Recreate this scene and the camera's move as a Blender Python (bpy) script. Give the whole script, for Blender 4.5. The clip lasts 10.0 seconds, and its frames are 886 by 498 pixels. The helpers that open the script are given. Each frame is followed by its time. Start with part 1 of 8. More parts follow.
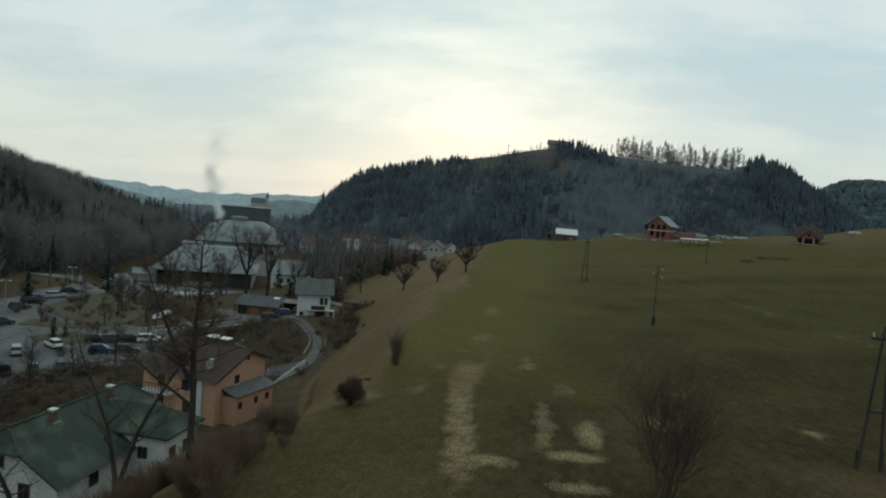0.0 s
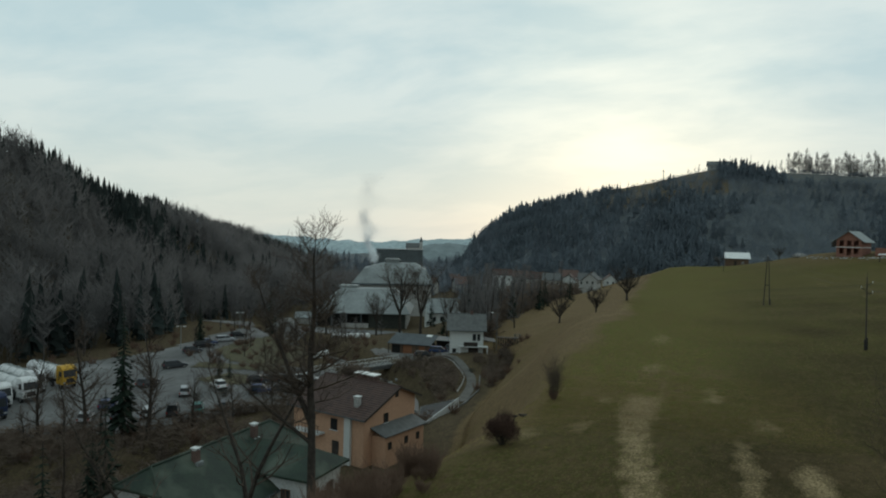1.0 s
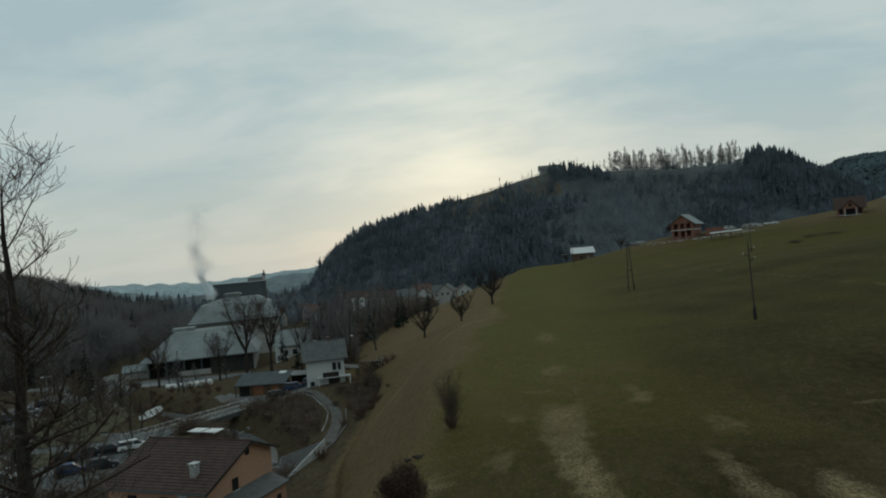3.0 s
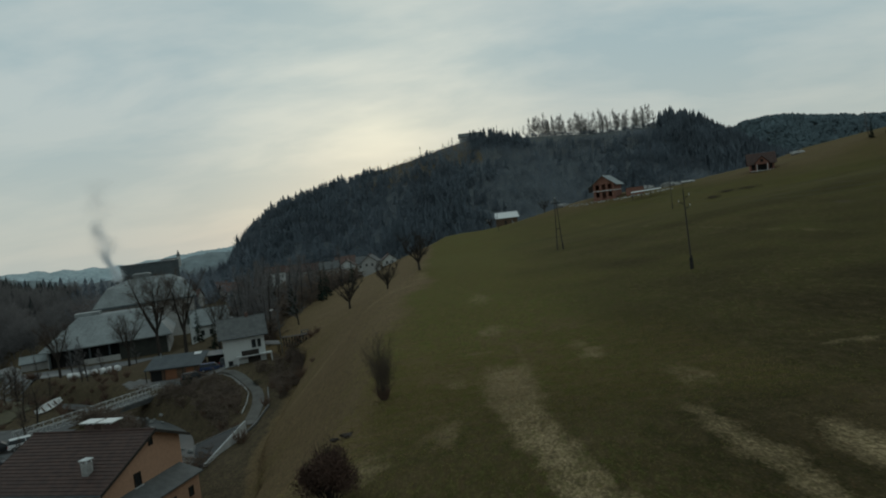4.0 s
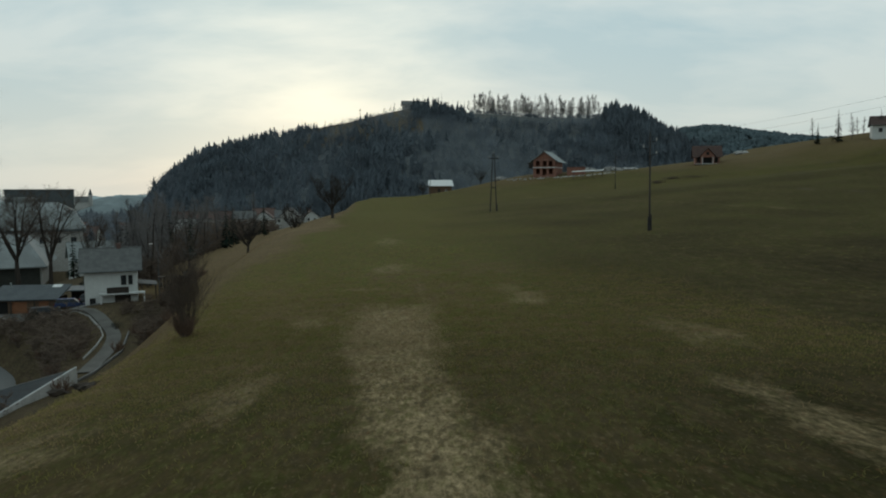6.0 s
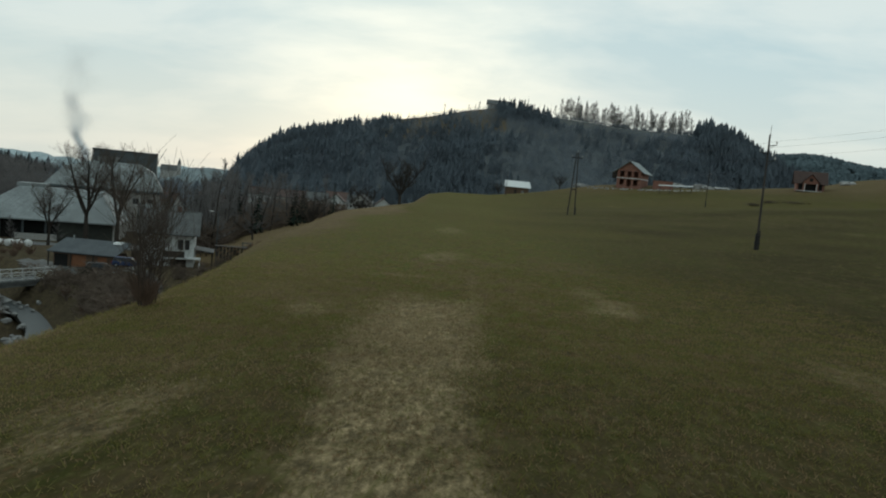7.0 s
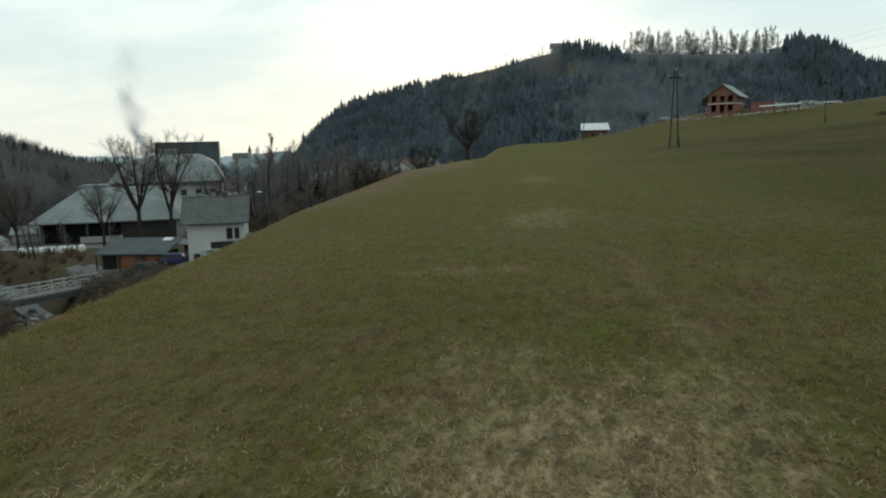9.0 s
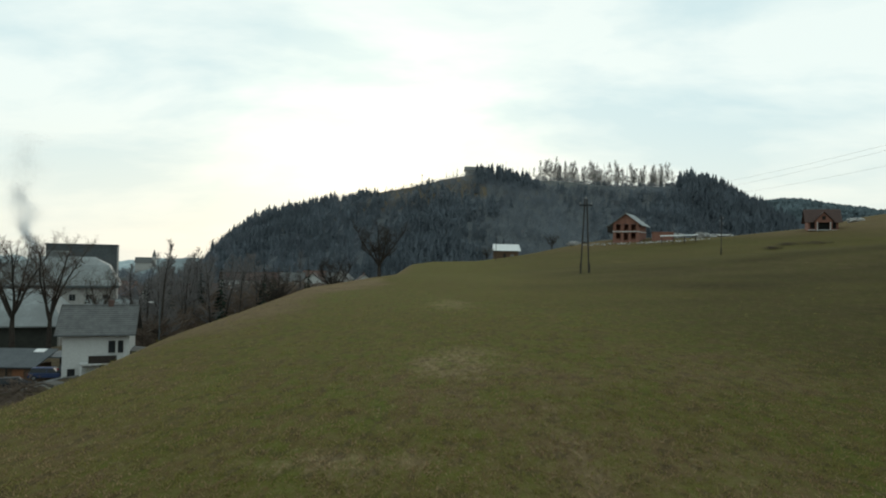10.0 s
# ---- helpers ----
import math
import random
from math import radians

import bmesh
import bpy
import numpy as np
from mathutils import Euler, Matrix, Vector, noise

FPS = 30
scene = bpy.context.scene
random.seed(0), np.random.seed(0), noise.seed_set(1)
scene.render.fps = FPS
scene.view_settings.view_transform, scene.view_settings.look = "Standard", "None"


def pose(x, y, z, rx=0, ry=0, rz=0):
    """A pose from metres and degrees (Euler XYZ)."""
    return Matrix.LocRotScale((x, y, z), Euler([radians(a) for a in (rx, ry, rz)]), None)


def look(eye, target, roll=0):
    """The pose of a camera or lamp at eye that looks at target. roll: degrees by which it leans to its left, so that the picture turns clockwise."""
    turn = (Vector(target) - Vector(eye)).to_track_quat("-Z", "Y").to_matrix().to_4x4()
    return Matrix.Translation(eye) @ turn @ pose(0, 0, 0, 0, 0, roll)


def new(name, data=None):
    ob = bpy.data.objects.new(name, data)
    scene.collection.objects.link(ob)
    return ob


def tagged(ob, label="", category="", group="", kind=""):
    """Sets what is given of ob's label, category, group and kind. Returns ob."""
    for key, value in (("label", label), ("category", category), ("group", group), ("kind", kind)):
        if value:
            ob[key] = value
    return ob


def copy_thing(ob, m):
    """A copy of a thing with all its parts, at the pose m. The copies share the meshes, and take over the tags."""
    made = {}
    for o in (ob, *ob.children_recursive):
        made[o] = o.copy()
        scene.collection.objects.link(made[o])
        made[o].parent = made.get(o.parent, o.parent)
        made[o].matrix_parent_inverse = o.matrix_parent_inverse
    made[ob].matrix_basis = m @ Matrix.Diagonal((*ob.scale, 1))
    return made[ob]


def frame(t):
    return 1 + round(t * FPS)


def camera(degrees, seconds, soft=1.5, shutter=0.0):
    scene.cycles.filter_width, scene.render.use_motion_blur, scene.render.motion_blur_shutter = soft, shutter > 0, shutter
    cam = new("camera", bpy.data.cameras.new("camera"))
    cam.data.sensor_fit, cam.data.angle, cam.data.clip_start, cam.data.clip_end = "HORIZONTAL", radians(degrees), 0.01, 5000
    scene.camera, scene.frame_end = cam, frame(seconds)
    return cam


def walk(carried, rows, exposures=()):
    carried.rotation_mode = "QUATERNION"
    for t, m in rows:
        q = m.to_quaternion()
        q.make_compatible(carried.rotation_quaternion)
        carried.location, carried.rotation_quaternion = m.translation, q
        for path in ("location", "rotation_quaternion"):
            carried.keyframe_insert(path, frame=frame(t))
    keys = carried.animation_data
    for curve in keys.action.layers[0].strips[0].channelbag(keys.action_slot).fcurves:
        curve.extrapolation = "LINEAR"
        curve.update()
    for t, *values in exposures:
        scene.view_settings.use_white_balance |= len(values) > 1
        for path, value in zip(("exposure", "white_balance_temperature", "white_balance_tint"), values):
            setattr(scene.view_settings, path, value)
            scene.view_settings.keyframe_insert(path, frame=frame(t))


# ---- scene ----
cam = camera(66.0, 10.0, 2.0)
PATH = [
    (0, (0.071, -0.643, 30.177), (-0.212, 1.331, 30.034), 5.1),
    (0.5, (-0.568, 2.431, 28.986), (-1.068, 4.366, 28.904), 3.9),
    (1, (-1.067, 6.257, 27.804), (-1.788, 8.122, 27.753), 1.4),
    (1.5, (-1.776, 10.614, 26.848), (-2.342, 12.532, 26.899), -1.1),
    (2, (-3.196, 13.651, 26.381), (-3.52, 15.624, 26.438), -2.6),
    (3.5, (-6.995, 22.101, 24.798), (-7.234, 24.086, 24.754), -6.5),
    (4, (-7.212, 25.093, 23.887), (-7.281, 27.089, 23.79), -6.8),
    (4.5, (-7.156, 28.42, 22.752), (-7.185, 30.419, 22.684), -4.9),
    (5, (-6.625, 32.015, 21.292), (-6.58, 34.014, 21.251), -4.6),
    (6.5, (-4.894, 44.078, 17.832), (-4.819, 46.064, 17.613), 2.8),
    (7, (-4.615, 47.369, 17.33), (-4.695, 49.359, 17.15), 5.6),
    (7.5, (-4.837, 51.442, 16.723), (-4.991, 53.43, 16.564), 5.3),
    (8, (-5.228, 55.234, 16.556), (-5.395, 57.216, 16.351), 2.8),
    (8.5, (-5.753, 58.648, 16.259), (-5.994, 60.623, 16.061), 2.3),
    (9, (-5.874, 61.674, 15.998), (-6.174, 63.629, 15.697), -1.3),
    (9.5, (-6.074, 63.459, 16.274), (-6.243, 65.452, 16.257), -2.6),
    (10, (-5.957, 65.033, 16.328), (-6.005, 67.032, 16.36), 1.2),
]
walk(cam, [(t, look(eye, target, roll)) for t, eye, target, roll in PATH],
     exposures=[(0, -0.04, 6600, 11), (1, -0.04, 6600, 10), (2, -0.25, 6550, 10), (3.5, -0.5, 6550, 10), (4, -0.54, 6550, 10), (5, -0.35, 6550, 10), (6.5, -0.1, 6650, 11), (7.5, 0.11, 6700, 11), (8.5, 0.26, 6700, 11), (9.3, 0.34, 6800, 12), (10, 0.32, 6850, 12)])

# ---- daylight ----
SUN_AZ, SUN_EL = -6.3, 7.2
SUN_DIR = Vector((math.sin(radians(SUN_AZ)) * math.cos(radians(SUN_EL)), math.cos(radians(SUN_AZ)) * math.cos(radians(SUN_EL)), math.sin(radians(SUN_EL))))


def build_world():
    w = bpy.data.worlds.new("overcast_sky")
    scene.world = w
    w.use_nodes = True
    nt = w.node_tree
    nt.nodes.clear()
    N = nt.nodes.new
    L = nt.links.new
    out = N("ShaderNodeOutputWorld")
    tc = N("ShaderNodeTexCoord")
    sky = N("ShaderNodeTexSky")
    sky.sky_type = "NISHITA"
    sky.sun_disc = False
    sky.sun_elevation = radians(SUN_EL)
    sky.sun_rotation = radians(SUN_AZ)
    bg_sky = N("ShaderNodeBackground")
    bg_sky.inputs[1].default_value = 0.08
    L(sky.outputs[0], bg_sky.inputs[0])
    sep = N("ShaderNodeSeparateXYZ")
    L(tc.outputs["Generated"], sep.inputs[0])
    # cloud sheet: project the direction on a high plane so the clouds flatten toward the horizon
    up = N("ShaderNodeMath"); up.operation = "ADD"; up.inputs[1].default_value = 0.22
    L(sep.outputs[2], up.inputs[0])
    dv = N("ShaderNodeVectorMath"); dv.operation = "DIVIDE"
    L(tc.outputs["Generated"], dv.inputs[0])
    L(up.outputs[0], dv.inputs[1])
    n1 = N("ShaderNodeTexNoise"); n1.inputs["Scale"].default_value = 1.6; n1.inputs["Detail"].default_value = 7; n1.inputs["Roughness"].default_value = 0.55
    n1.inputs["Distortion"].default_value = 0.25
    mp = N("ShaderNodeMapping"); mp.inputs["Scale"].default_value = (0.8, 1.15, 0.4); mp.inputs["Rotation"].default_value = (0, 0, 0.35); mp.inputs["Location"].default_value = (3.1, 1.4, 0)
    L(dv.outputs[0], mp.inputs[0])
    L(mp.outputs[0], n1.inputs["Vector"])
    ramp = N("ShaderNodeValToRGB")
    ramp.color_ramp.elements[0].position = 0.40
    ramp.color_ramp.elements[0].color = (0.525, 0.70, 0.745, 1)
    ramp.color_ramp.elements[1].position = 0.60
    ramp.color_ramp.elements[1].color = (0.70, 0.825, 0.825, 1)
    L(n1.outputs[0], ramp.inputs[0])
    # pale warm band over the horizon
    hz = N("ShaderNodeMapRange"); hz.interpolation_type = "SMOOTHSTEP"
    hz.inputs["From Min"].default_value = 0.24; hz.inputs["From Max"].default_value = 0.0
    L(sep.outputs[2], hz.inputs["Value"])
    hzm = N("ShaderNodeMath"); hzm.operation = "MULTIPLY"; hzm.inputs[1].default_value = 0.65
    L(hz.outputs[0], hzm.inputs[0])
    mix = N("ShaderNodeMix"); mix.data_type = "RGBA"
    mix.inputs["B"].default_value = (0.72, 0.765, 0.69, 1)
    L(hzm.outputs[0], mix.inputs["Factor"])
    L(ramp.outputs[0], mix.inputs["A"])
    # brightening of the cloud round the hidden sun
    dot = N("ShaderNodeVectorMath"); dot.operation = "DOT_PRODUCT"
    L(tc.outputs["Generated"], dot.inputs[0])
    dot.inputs[1].default_value = tuple(SUN_DIR)
    gl = N("ShaderNodeMapRange"); gl.interpolation_type = "SMOOTHERSTEP"
    gl.inputs["From Min"].default_value = 0.955; gl.inputs["From Max"].default_value = 1.0
    L(dot.outputs["Value"], gl.inputs["Value"])
    gm = N("ShaderNodeMath"); gm.operation = "MULTIPLY"
    cl = N("ShaderNodeMapRange"); cl.inputs["From Min"].default_value = 0.35; cl.inputs["From Max"].default_value = 0.62; cl.inputs["To Min"].default_value = 0.5
    L(n1.outputs[0], cl.inputs["Value"])
    L(gl.outputs[0], gm.inputs[0])
    L(cl.outputs[0], gm.inputs[1])
    add = N("ShaderNodeMix"); add.data_type = "RGBA"; add.blend_type = "ADD"
    add.inputs["B"].default_value = (0.17, 0.145, 0.085, 1)
    L(gm.outputs[0], add.inputs["Factor"])
    L(mix.outputs["Result"], add.inputs["A"])
    # thin place in the cloud before the sun, drawn out sideways
    flat = N("ShaderNodeVectorMath"); flat.operation = "SUBTRACT"
    L(tc.outputs["Generated"], flat.inputs[0]); flat.inputs[1].default_value = tuple(SUN_DIR)
    wide = N("ShaderNodeVectorMath"); wide.operation = "MULTIPLY"; wide.inputs[1].default_value = (1.0, 1.0, 2.1)
    L(flat.outputs[0], wide.inputs[0])
    n2 = N("ShaderNodeTexNoise"); n2.inputs["Scale"].default_value = 9.0; n2.inputs["Detail"].default_value = 5
    L(mp.outputs[0], n2.inputs["Vector"])
    wl = N("ShaderNodeVectorMath"); wl.operation = "LENGTH"
    L(wide.outputs[0], wl.inputs[0])
    wob = N("ShaderNodeMath"); wob.operation = "MULTIPLY_ADD"; wob.inputs[1].default_value = 0.11
    L(n2.outputs[0], wob.inputs[0]); L(wl.outputs["Value"], wob.inputs[2])
    core = N("ShaderNodeMapRange"); core.interpolation_type = "SMOOTHSTEP"
    core.inputs["From Min"].default_value = 0.185; core.inputs["From Max"].default_value = 0.05
    L(wob.outputs[0], core.inputs["Value"])
    add2 = N("ShaderNodeMix"); add2.data_type = "RGBA"; add2.blend_type = "ADD"
    add2.inputs["B"].default_value = (0.16, 0.135, 0.075, 1)
    L(core.outputs[0], add2.inputs["Factor"]); L(add.outputs["Result"], add2.inputs["A"])
    bg = N("ShaderNodeBackground")
    bg.inputs[1].default_value = 1.0
    L(add2.outputs["Result"], bg.inputs[0])
    ms = N("ShaderNodeMixShader")
    ms.inputs[0].default_value = 0.93
    L(bg_sky.outputs[0], ms.inputs[1])
    L(bg.outputs[0], ms.inputs[2])
    L(ms.outputs[0], out.inputs[0])
    sun = new("sun", bpy.data.lights.new("sun", "SUN"))
    sun.data.energy = 0.7
    sun.data.angle = radians(40)
    sun.data.color = (1.0, 0.93, 0.82)
    sun.matrix_basis = look((0, 0, 60), Vector((0, 0, 60)) - SUN_DIR)


build_world()

# ---- materials ----
MATS = {}


def material(name, a, b=None, rough=0.8, scale=2.0, bump=0.0, bscale=None, metal=0.0, detail=5, spec=0.3, coords="Object", third=None, vary=0.0, stretch=None):
    """A two-scale mottled surface: colours a and b mixed by noise, fine grain as relief."""
    if name in MATS:
        return MATS[name]
    m = bpy.data.materials.new(name)
    m.use_nodes = True
    nt = m.node_tree
    p = nt.nodes["Principled BSDF"]
    N, L = nt.nodes.new, nt.links.new
    p.inputs["Roughness"].default_value = rough
    p.inputs["Metallic"].default_value = metal
    p.inputs["Specular IOR Level"].default_value = spec
    tc = N("ShaderNodeTexCoord")
    vec = tc.outputs[coords]
    if stretch:
        mp = N("ShaderNodeMapping"); mp.inputs["Scale"].default_value = stretch
        L(vec, mp.inputs[0]); vec = mp.outputs[0]
    n1 = N("ShaderNodeTexNoise"); n1.inputs["Scale"].default_value = scale; n1.inputs["Detail"].default_value = detail
    n2 = N("ShaderNodeTexNoise"); n2.inputs["Scale"].default_value = scale * 7.3; n2.inputs["Detail"].default_value = 3
    L(vec, n1.inputs["Vector"]); L(vec, n2.inputs["Vector"])
    b = b or tuple(v * 0.75 for v in a)
    r = N("ShaderNodeMapRange"); r.inputs["From Min"].default_value = 0.35; r.inputs["From Max"].default_value = 0.65
    L(n1.outputs[0], r.inputs["Value"])
    mix = N("ShaderNodeMix"); mix.data_type = "RGBA"
    mix.inputs["A"].default_value = (*a, 1); mix.inputs["B"].default_value = (*b, 1)
    L(r.outputs[0], mix.inputs["Factor"])
    col = mix.outputs["Result"]
    g = N("ShaderNodeMix"); g.data_type = "RGBA"; g.blend_type = "MULTIPLY"; g.inputs["Factor"].default_value = 0.55
    gr = N("ShaderNodeMapRange"); gr.inputs["From Min"].default_value = 0.3; gr.inputs["From Max"].default_value = 0.7; gr.inputs["To Min"].default_value = 0.6; gr.inputs["To Max"].default_value = 1.15
    gr.clamp = False
    L(n2.outputs[0], gr.inputs["Value"])
    cg = N("ShaderNodeCombineColor")
    for i in range(3):
        L(gr.outputs[0], cg.inputs[i])
    L(col, g.inputs["A"]); L(cg.outputs[0], g.inputs["B"])
    col = g.outputs["Result"]
    if third:
        n3 = N("ShaderNodeTexNoise"); n3.inputs["Scale"].default_value = scale * 0.31; n3.inputs["Detail"].default_value = 4
        L(vec, n3.inputs["Vector"])
        r3 = N("ShaderNodeMapRange"); r3.inputs["From Min"].default_value = 0.52; r3.inputs["From Max"].default_value = 0.64
        L(n3.outputs[0], r3.inputs["Value"])
        m3 = N("ShaderNodeMix"); m3.data_type = "RGBA"; m3.inputs["B"].default_value = (*third, 1)
        L(r3.outputs[0], m3.inputs["Factor"]); L(col, m3.inputs["A"])
        col = m3.outputs["Result"]
    if vary:
        oi = N("ShaderNodeObjectInfo")
        hv = N("ShaderNodeHueSaturation")
        rv = N("ShaderNodeMapRange"); rv.inputs["To Min"].default_value = 1 - vary; rv.inputs["To Max"].default_value = 1 + vary
        L(oi.outputs["Random"], rv.inputs["Value"]); L(rv.outputs[0], hv.inputs["Value"]); L(col, hv.inputs["Color"])
        col = hv.outputs[0]
    L(col, p.inputs["Base Color"])
    if bump:
        bp = N("ShaderNodeBump"); bp.inputs["Strength"].default_value = 0.6; bp.inputs["Distance"].default_value = bump
        nb = N("ShaderNodeTexNoise"); nb.inputs["Scale"].default_value = bscale or scale * 5; nb.inputs["Detail"].default_value = 4
        L(vec, nb.inputs["Vector"]); L(nb.outputs[0], bp.inputs["Height"]); L(bp.outputs[0], p.inputs["Normal"])
    MATS[name] = m
    return m


def island_material(name, a, b, rough=0.9, spec=0.05):
    """Foliage and twigs: the colour varies from one island of the mesh to the next."""
    if name in MATS:
        return MATS[name]
    m = bpy.data.materials.new(name)
    m.use_nodes = True
    nt = m.node_tree
    p = nt.nodes["Principled BSDF"]
    N, L = nt.nodes.new, nt.links.new
    p.inputs["Roughness"].default_value = rough
    p.inputs["Specular IOR Level"].default_value = spec
    geo = N("ShaderNodeNewGeometry")
    mix = N("ShaderNodeMix"); mix.data_type = "RGBA"
    mix.inputs["A"].default_value = (*a, 1); mix.inputs["B"].default_value = (*b, 1)
    L(geo.outputs["Random Per Island"], mix.inputs["Factor"])
    tc = N("ShaderNodeTexCoord")
    n = N("ShaderNodeTexNoise"); n.inputs["Scale"].default_value = 0.05; n.inputs["Detail"].default_value = 4
    L(tc.outputs["Object"], n.inputs["Vector"])
    hv = N("ShaderNodeHueSaturation")
    r = N("ShaderNodeMapRange"); r.inputs["From Min"].default_value = 0.3; r.inputs["From Max"].default_value = 0.7; r.inputs["To Min"].default_value = 0.7; r.inputs["To Max"].default_value = 1.3
    L(n.outputs[0], r.inputs["Value"]); L(r.outputs[0], hv.inputs["Value"]); L(mix.outputs["Result"], hv.inputs["Color"])
    L(hv.outputs[0], p.inputs["Base Color"])
    MATS[name] = m
    return m


def blade_material(name, a, b):
    """Thin grass: colour from blade to blade, half of the light passing through."""
    m = island_material(name, a, b, rough=1.0, spec=0.0)
    nt = m.node_tree
    N, L = nt.nodes.new, nt.links.new
    p = nt.nodes["Principled BSDF"]
    tr = N("ShaderNodeBsdfTranslucent")
    L(p.inputs["Base Color"].links[0].from_socket, tr.inputs["Color"])
    mx = N("ShaderNodeMixShader")
    mx.inputs[0].default_value = 0.5
    L(p.outputs[0], mx.inputs[1])
    L(tr.outputs[0], mx.inputs[2])
    L(mx.outputs[0], nt.nodes["Material Output"].inputs[0])
    return m


def ground_material():
    """Meadow, dry grass, worn straw and leaf litter, chosen by the cover attribute and broken up by noise."""
    m = bpy.data.materials.new("ground_cover")
    m.use_nodes = True
    nt = m.node_tree
    p = nt.nodes["Principled BSDF"]
    N, L = nt.nodes.new, nt.links.new
    p.inputs["Roughness"].default_value = 0.95
    p.inputs["Specular IOR Level"].default_value = 0.02
    tc = N("ShaderNodeTexCoord")
    vec = tc.outputs["Object"]

    # blades lie along the mown swathes
    lay = N("ShaderNodeMapping"); lay.inputs["Scale"].default_value = (1.0, 0.42, 1.0)
    L(vec, lay.inputs[0])
    vec = lay.outputs[0]

    def noise_at(s, d=5, rough=0.6):
        n = N("ShaderNodeTexNoise"); n.inputs["Scale"].default_value = s; n.inputs["Detail"].default_value = d; n.inputs["Roughness"].default_value = rough
        L(vec, n.inputs["Vector"])
        return n.outputs[0]

    def ramp(v, lo, hi, a=0.0, b=1.0):
        r = N("ShaderNodeMapRange"); r.inputs["From Min"].default_value = lo; r.inputs["From Max"].default_value = hi
        r.inputs["To Min"].default_value = a; r.inputs["To Max"].default_value = b
        L(v, r.inputs["Value"])
        return r.outputs[0]

    def mixc(f, a, b, kind="MIX"):
        x = N("ShaderNodeMix"); x.data_type = "RGBA"; x.blend_type = kind
        for s, v in (("Factor", f), ("A", a), ("B", b)):
            if isinstance(v, (tuple, float, int)):
                x.inputs[s].default_value = (*v, 1) if isinstance(v, tuple) else v
            else:
                L(v, x.inputs[s])
        return x.outputs["Result"]

    def math2(op, a, b):
        x = N("ShaderNodeMath"); x.operation = op; x.use_clamp = True
        for i, v in enumerate((a, b)):
            if isinstance(v, (float, int)):
                x.inputs[i].default_value = v
            else:
                L(v, x.inputs[i])
        return x.outputs[0]

    at = N("ShaderNodeAttribute"); at.attribute_name = "cover"
    sp = N("ShaderNodeSeparateColor")
    L(at.outputs["Color"], sp.inputs[0])
    dry, worn, wood = sp.outputs[0], sp.outputs[1], sp.outputs[2]
    fine, mid, big, blade = noise_at(9.0, 6, 0.7), noise_at(1.3, 6), noise_at(0.11, 5), noise_at(34.0, 3, 0.7)
    green = mixc(ramp(big, 0.38, 0.62), (0.092, 0.090, 0.017), (0.095, 0.107, 0.019))
    clump = noise_at(2.7, 5, 0.65)
    green = mixc(ramp(mid, 0.42, 0.66, 0, 0.75), green, (0.120, 0.091, 0.024))
    green = mixc(math2("MULTIPLY", ramp(clump, 0.44, 0.62), ramp(dry, 0.05, 0.35, 0.35, 0.95)), green, (0.128, 0.081, 0.037))
    green = mixc(ramp(fine, 0.50, 0.75, 0, 0.45), green, (0.142, 0.105, 0.052))
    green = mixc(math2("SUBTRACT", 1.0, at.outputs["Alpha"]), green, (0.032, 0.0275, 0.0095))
    tan = mixc(ramp(mid, 0.35, 0.65), (0.188, 0.123, 0.069), (0.128, 0.087, 0.049))
    tan = mixc(ramp(clump, 0.50, 0.64, 0, 0.6), tan, (0.080, 0.056, 0.032))
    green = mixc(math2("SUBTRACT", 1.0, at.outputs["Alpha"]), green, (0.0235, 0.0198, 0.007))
    green = mixc(ramp(clump, 0.46, 0.66, 0, 0.42), green, (0.092, 0.062, 0.028))
    green = mixc(ramp(fine, 0.56, 0.76, 0, 0.4), green, (0.135, 0.098, 0.052))
    tan = mixc(ramp(fine, 0.45, 0.7, 0, 0.5), tan, (0.246, 0.172, 0.092))
    straw = mixc(ramp(fine, 0.38, 0.66), (0.165, 0.122, 0.066), (0.46, 0.345, 0.195))
    straw = mixc(ramp(noise_at(6.5, 4, 0.65), 0.54, 0.66, 0, 0.5), straw, (0.085, 0.070, 0.034))
    straw = mixc(ramp(mid, 0.55, 0.75, 0, 0.7), straw, (0.085, 0.062, 0.033))
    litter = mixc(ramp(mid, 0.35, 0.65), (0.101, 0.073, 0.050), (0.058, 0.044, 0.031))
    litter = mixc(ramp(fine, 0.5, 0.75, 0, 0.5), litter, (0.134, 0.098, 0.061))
    # floor of the far woods turns blue-grey: distance haze put into the colour
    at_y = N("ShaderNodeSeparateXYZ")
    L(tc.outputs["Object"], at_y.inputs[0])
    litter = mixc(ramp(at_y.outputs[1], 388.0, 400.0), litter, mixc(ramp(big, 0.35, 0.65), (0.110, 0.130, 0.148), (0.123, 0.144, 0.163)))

    def edge(v, amt=0.9, soft=0.28):
        x = N("ShaderNodeMath"); x.operation = "MULTIPLY_ADD"; x.inputs[1].default_value = amt
        L(mid, x.inputs[0]); L(v, x.inputs[2])
        y = N("ShaderNodeMath"); y.operation = "MULTIPLY_ADD"; y.inputs[1].default_value = 0.6
        L(fine, y.inputs[0]); L(x.outputs[0], y.inputs[2])
        return ramp(y.outputs[0], 0.5 + (amt + 0.6) / 2 - soft, 0.5 + (amt + 0.6) / 2 + soft)

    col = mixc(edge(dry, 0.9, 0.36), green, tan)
    col = mixc(edge(worn, 1.0, 0.32), col, straw)
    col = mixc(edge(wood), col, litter)
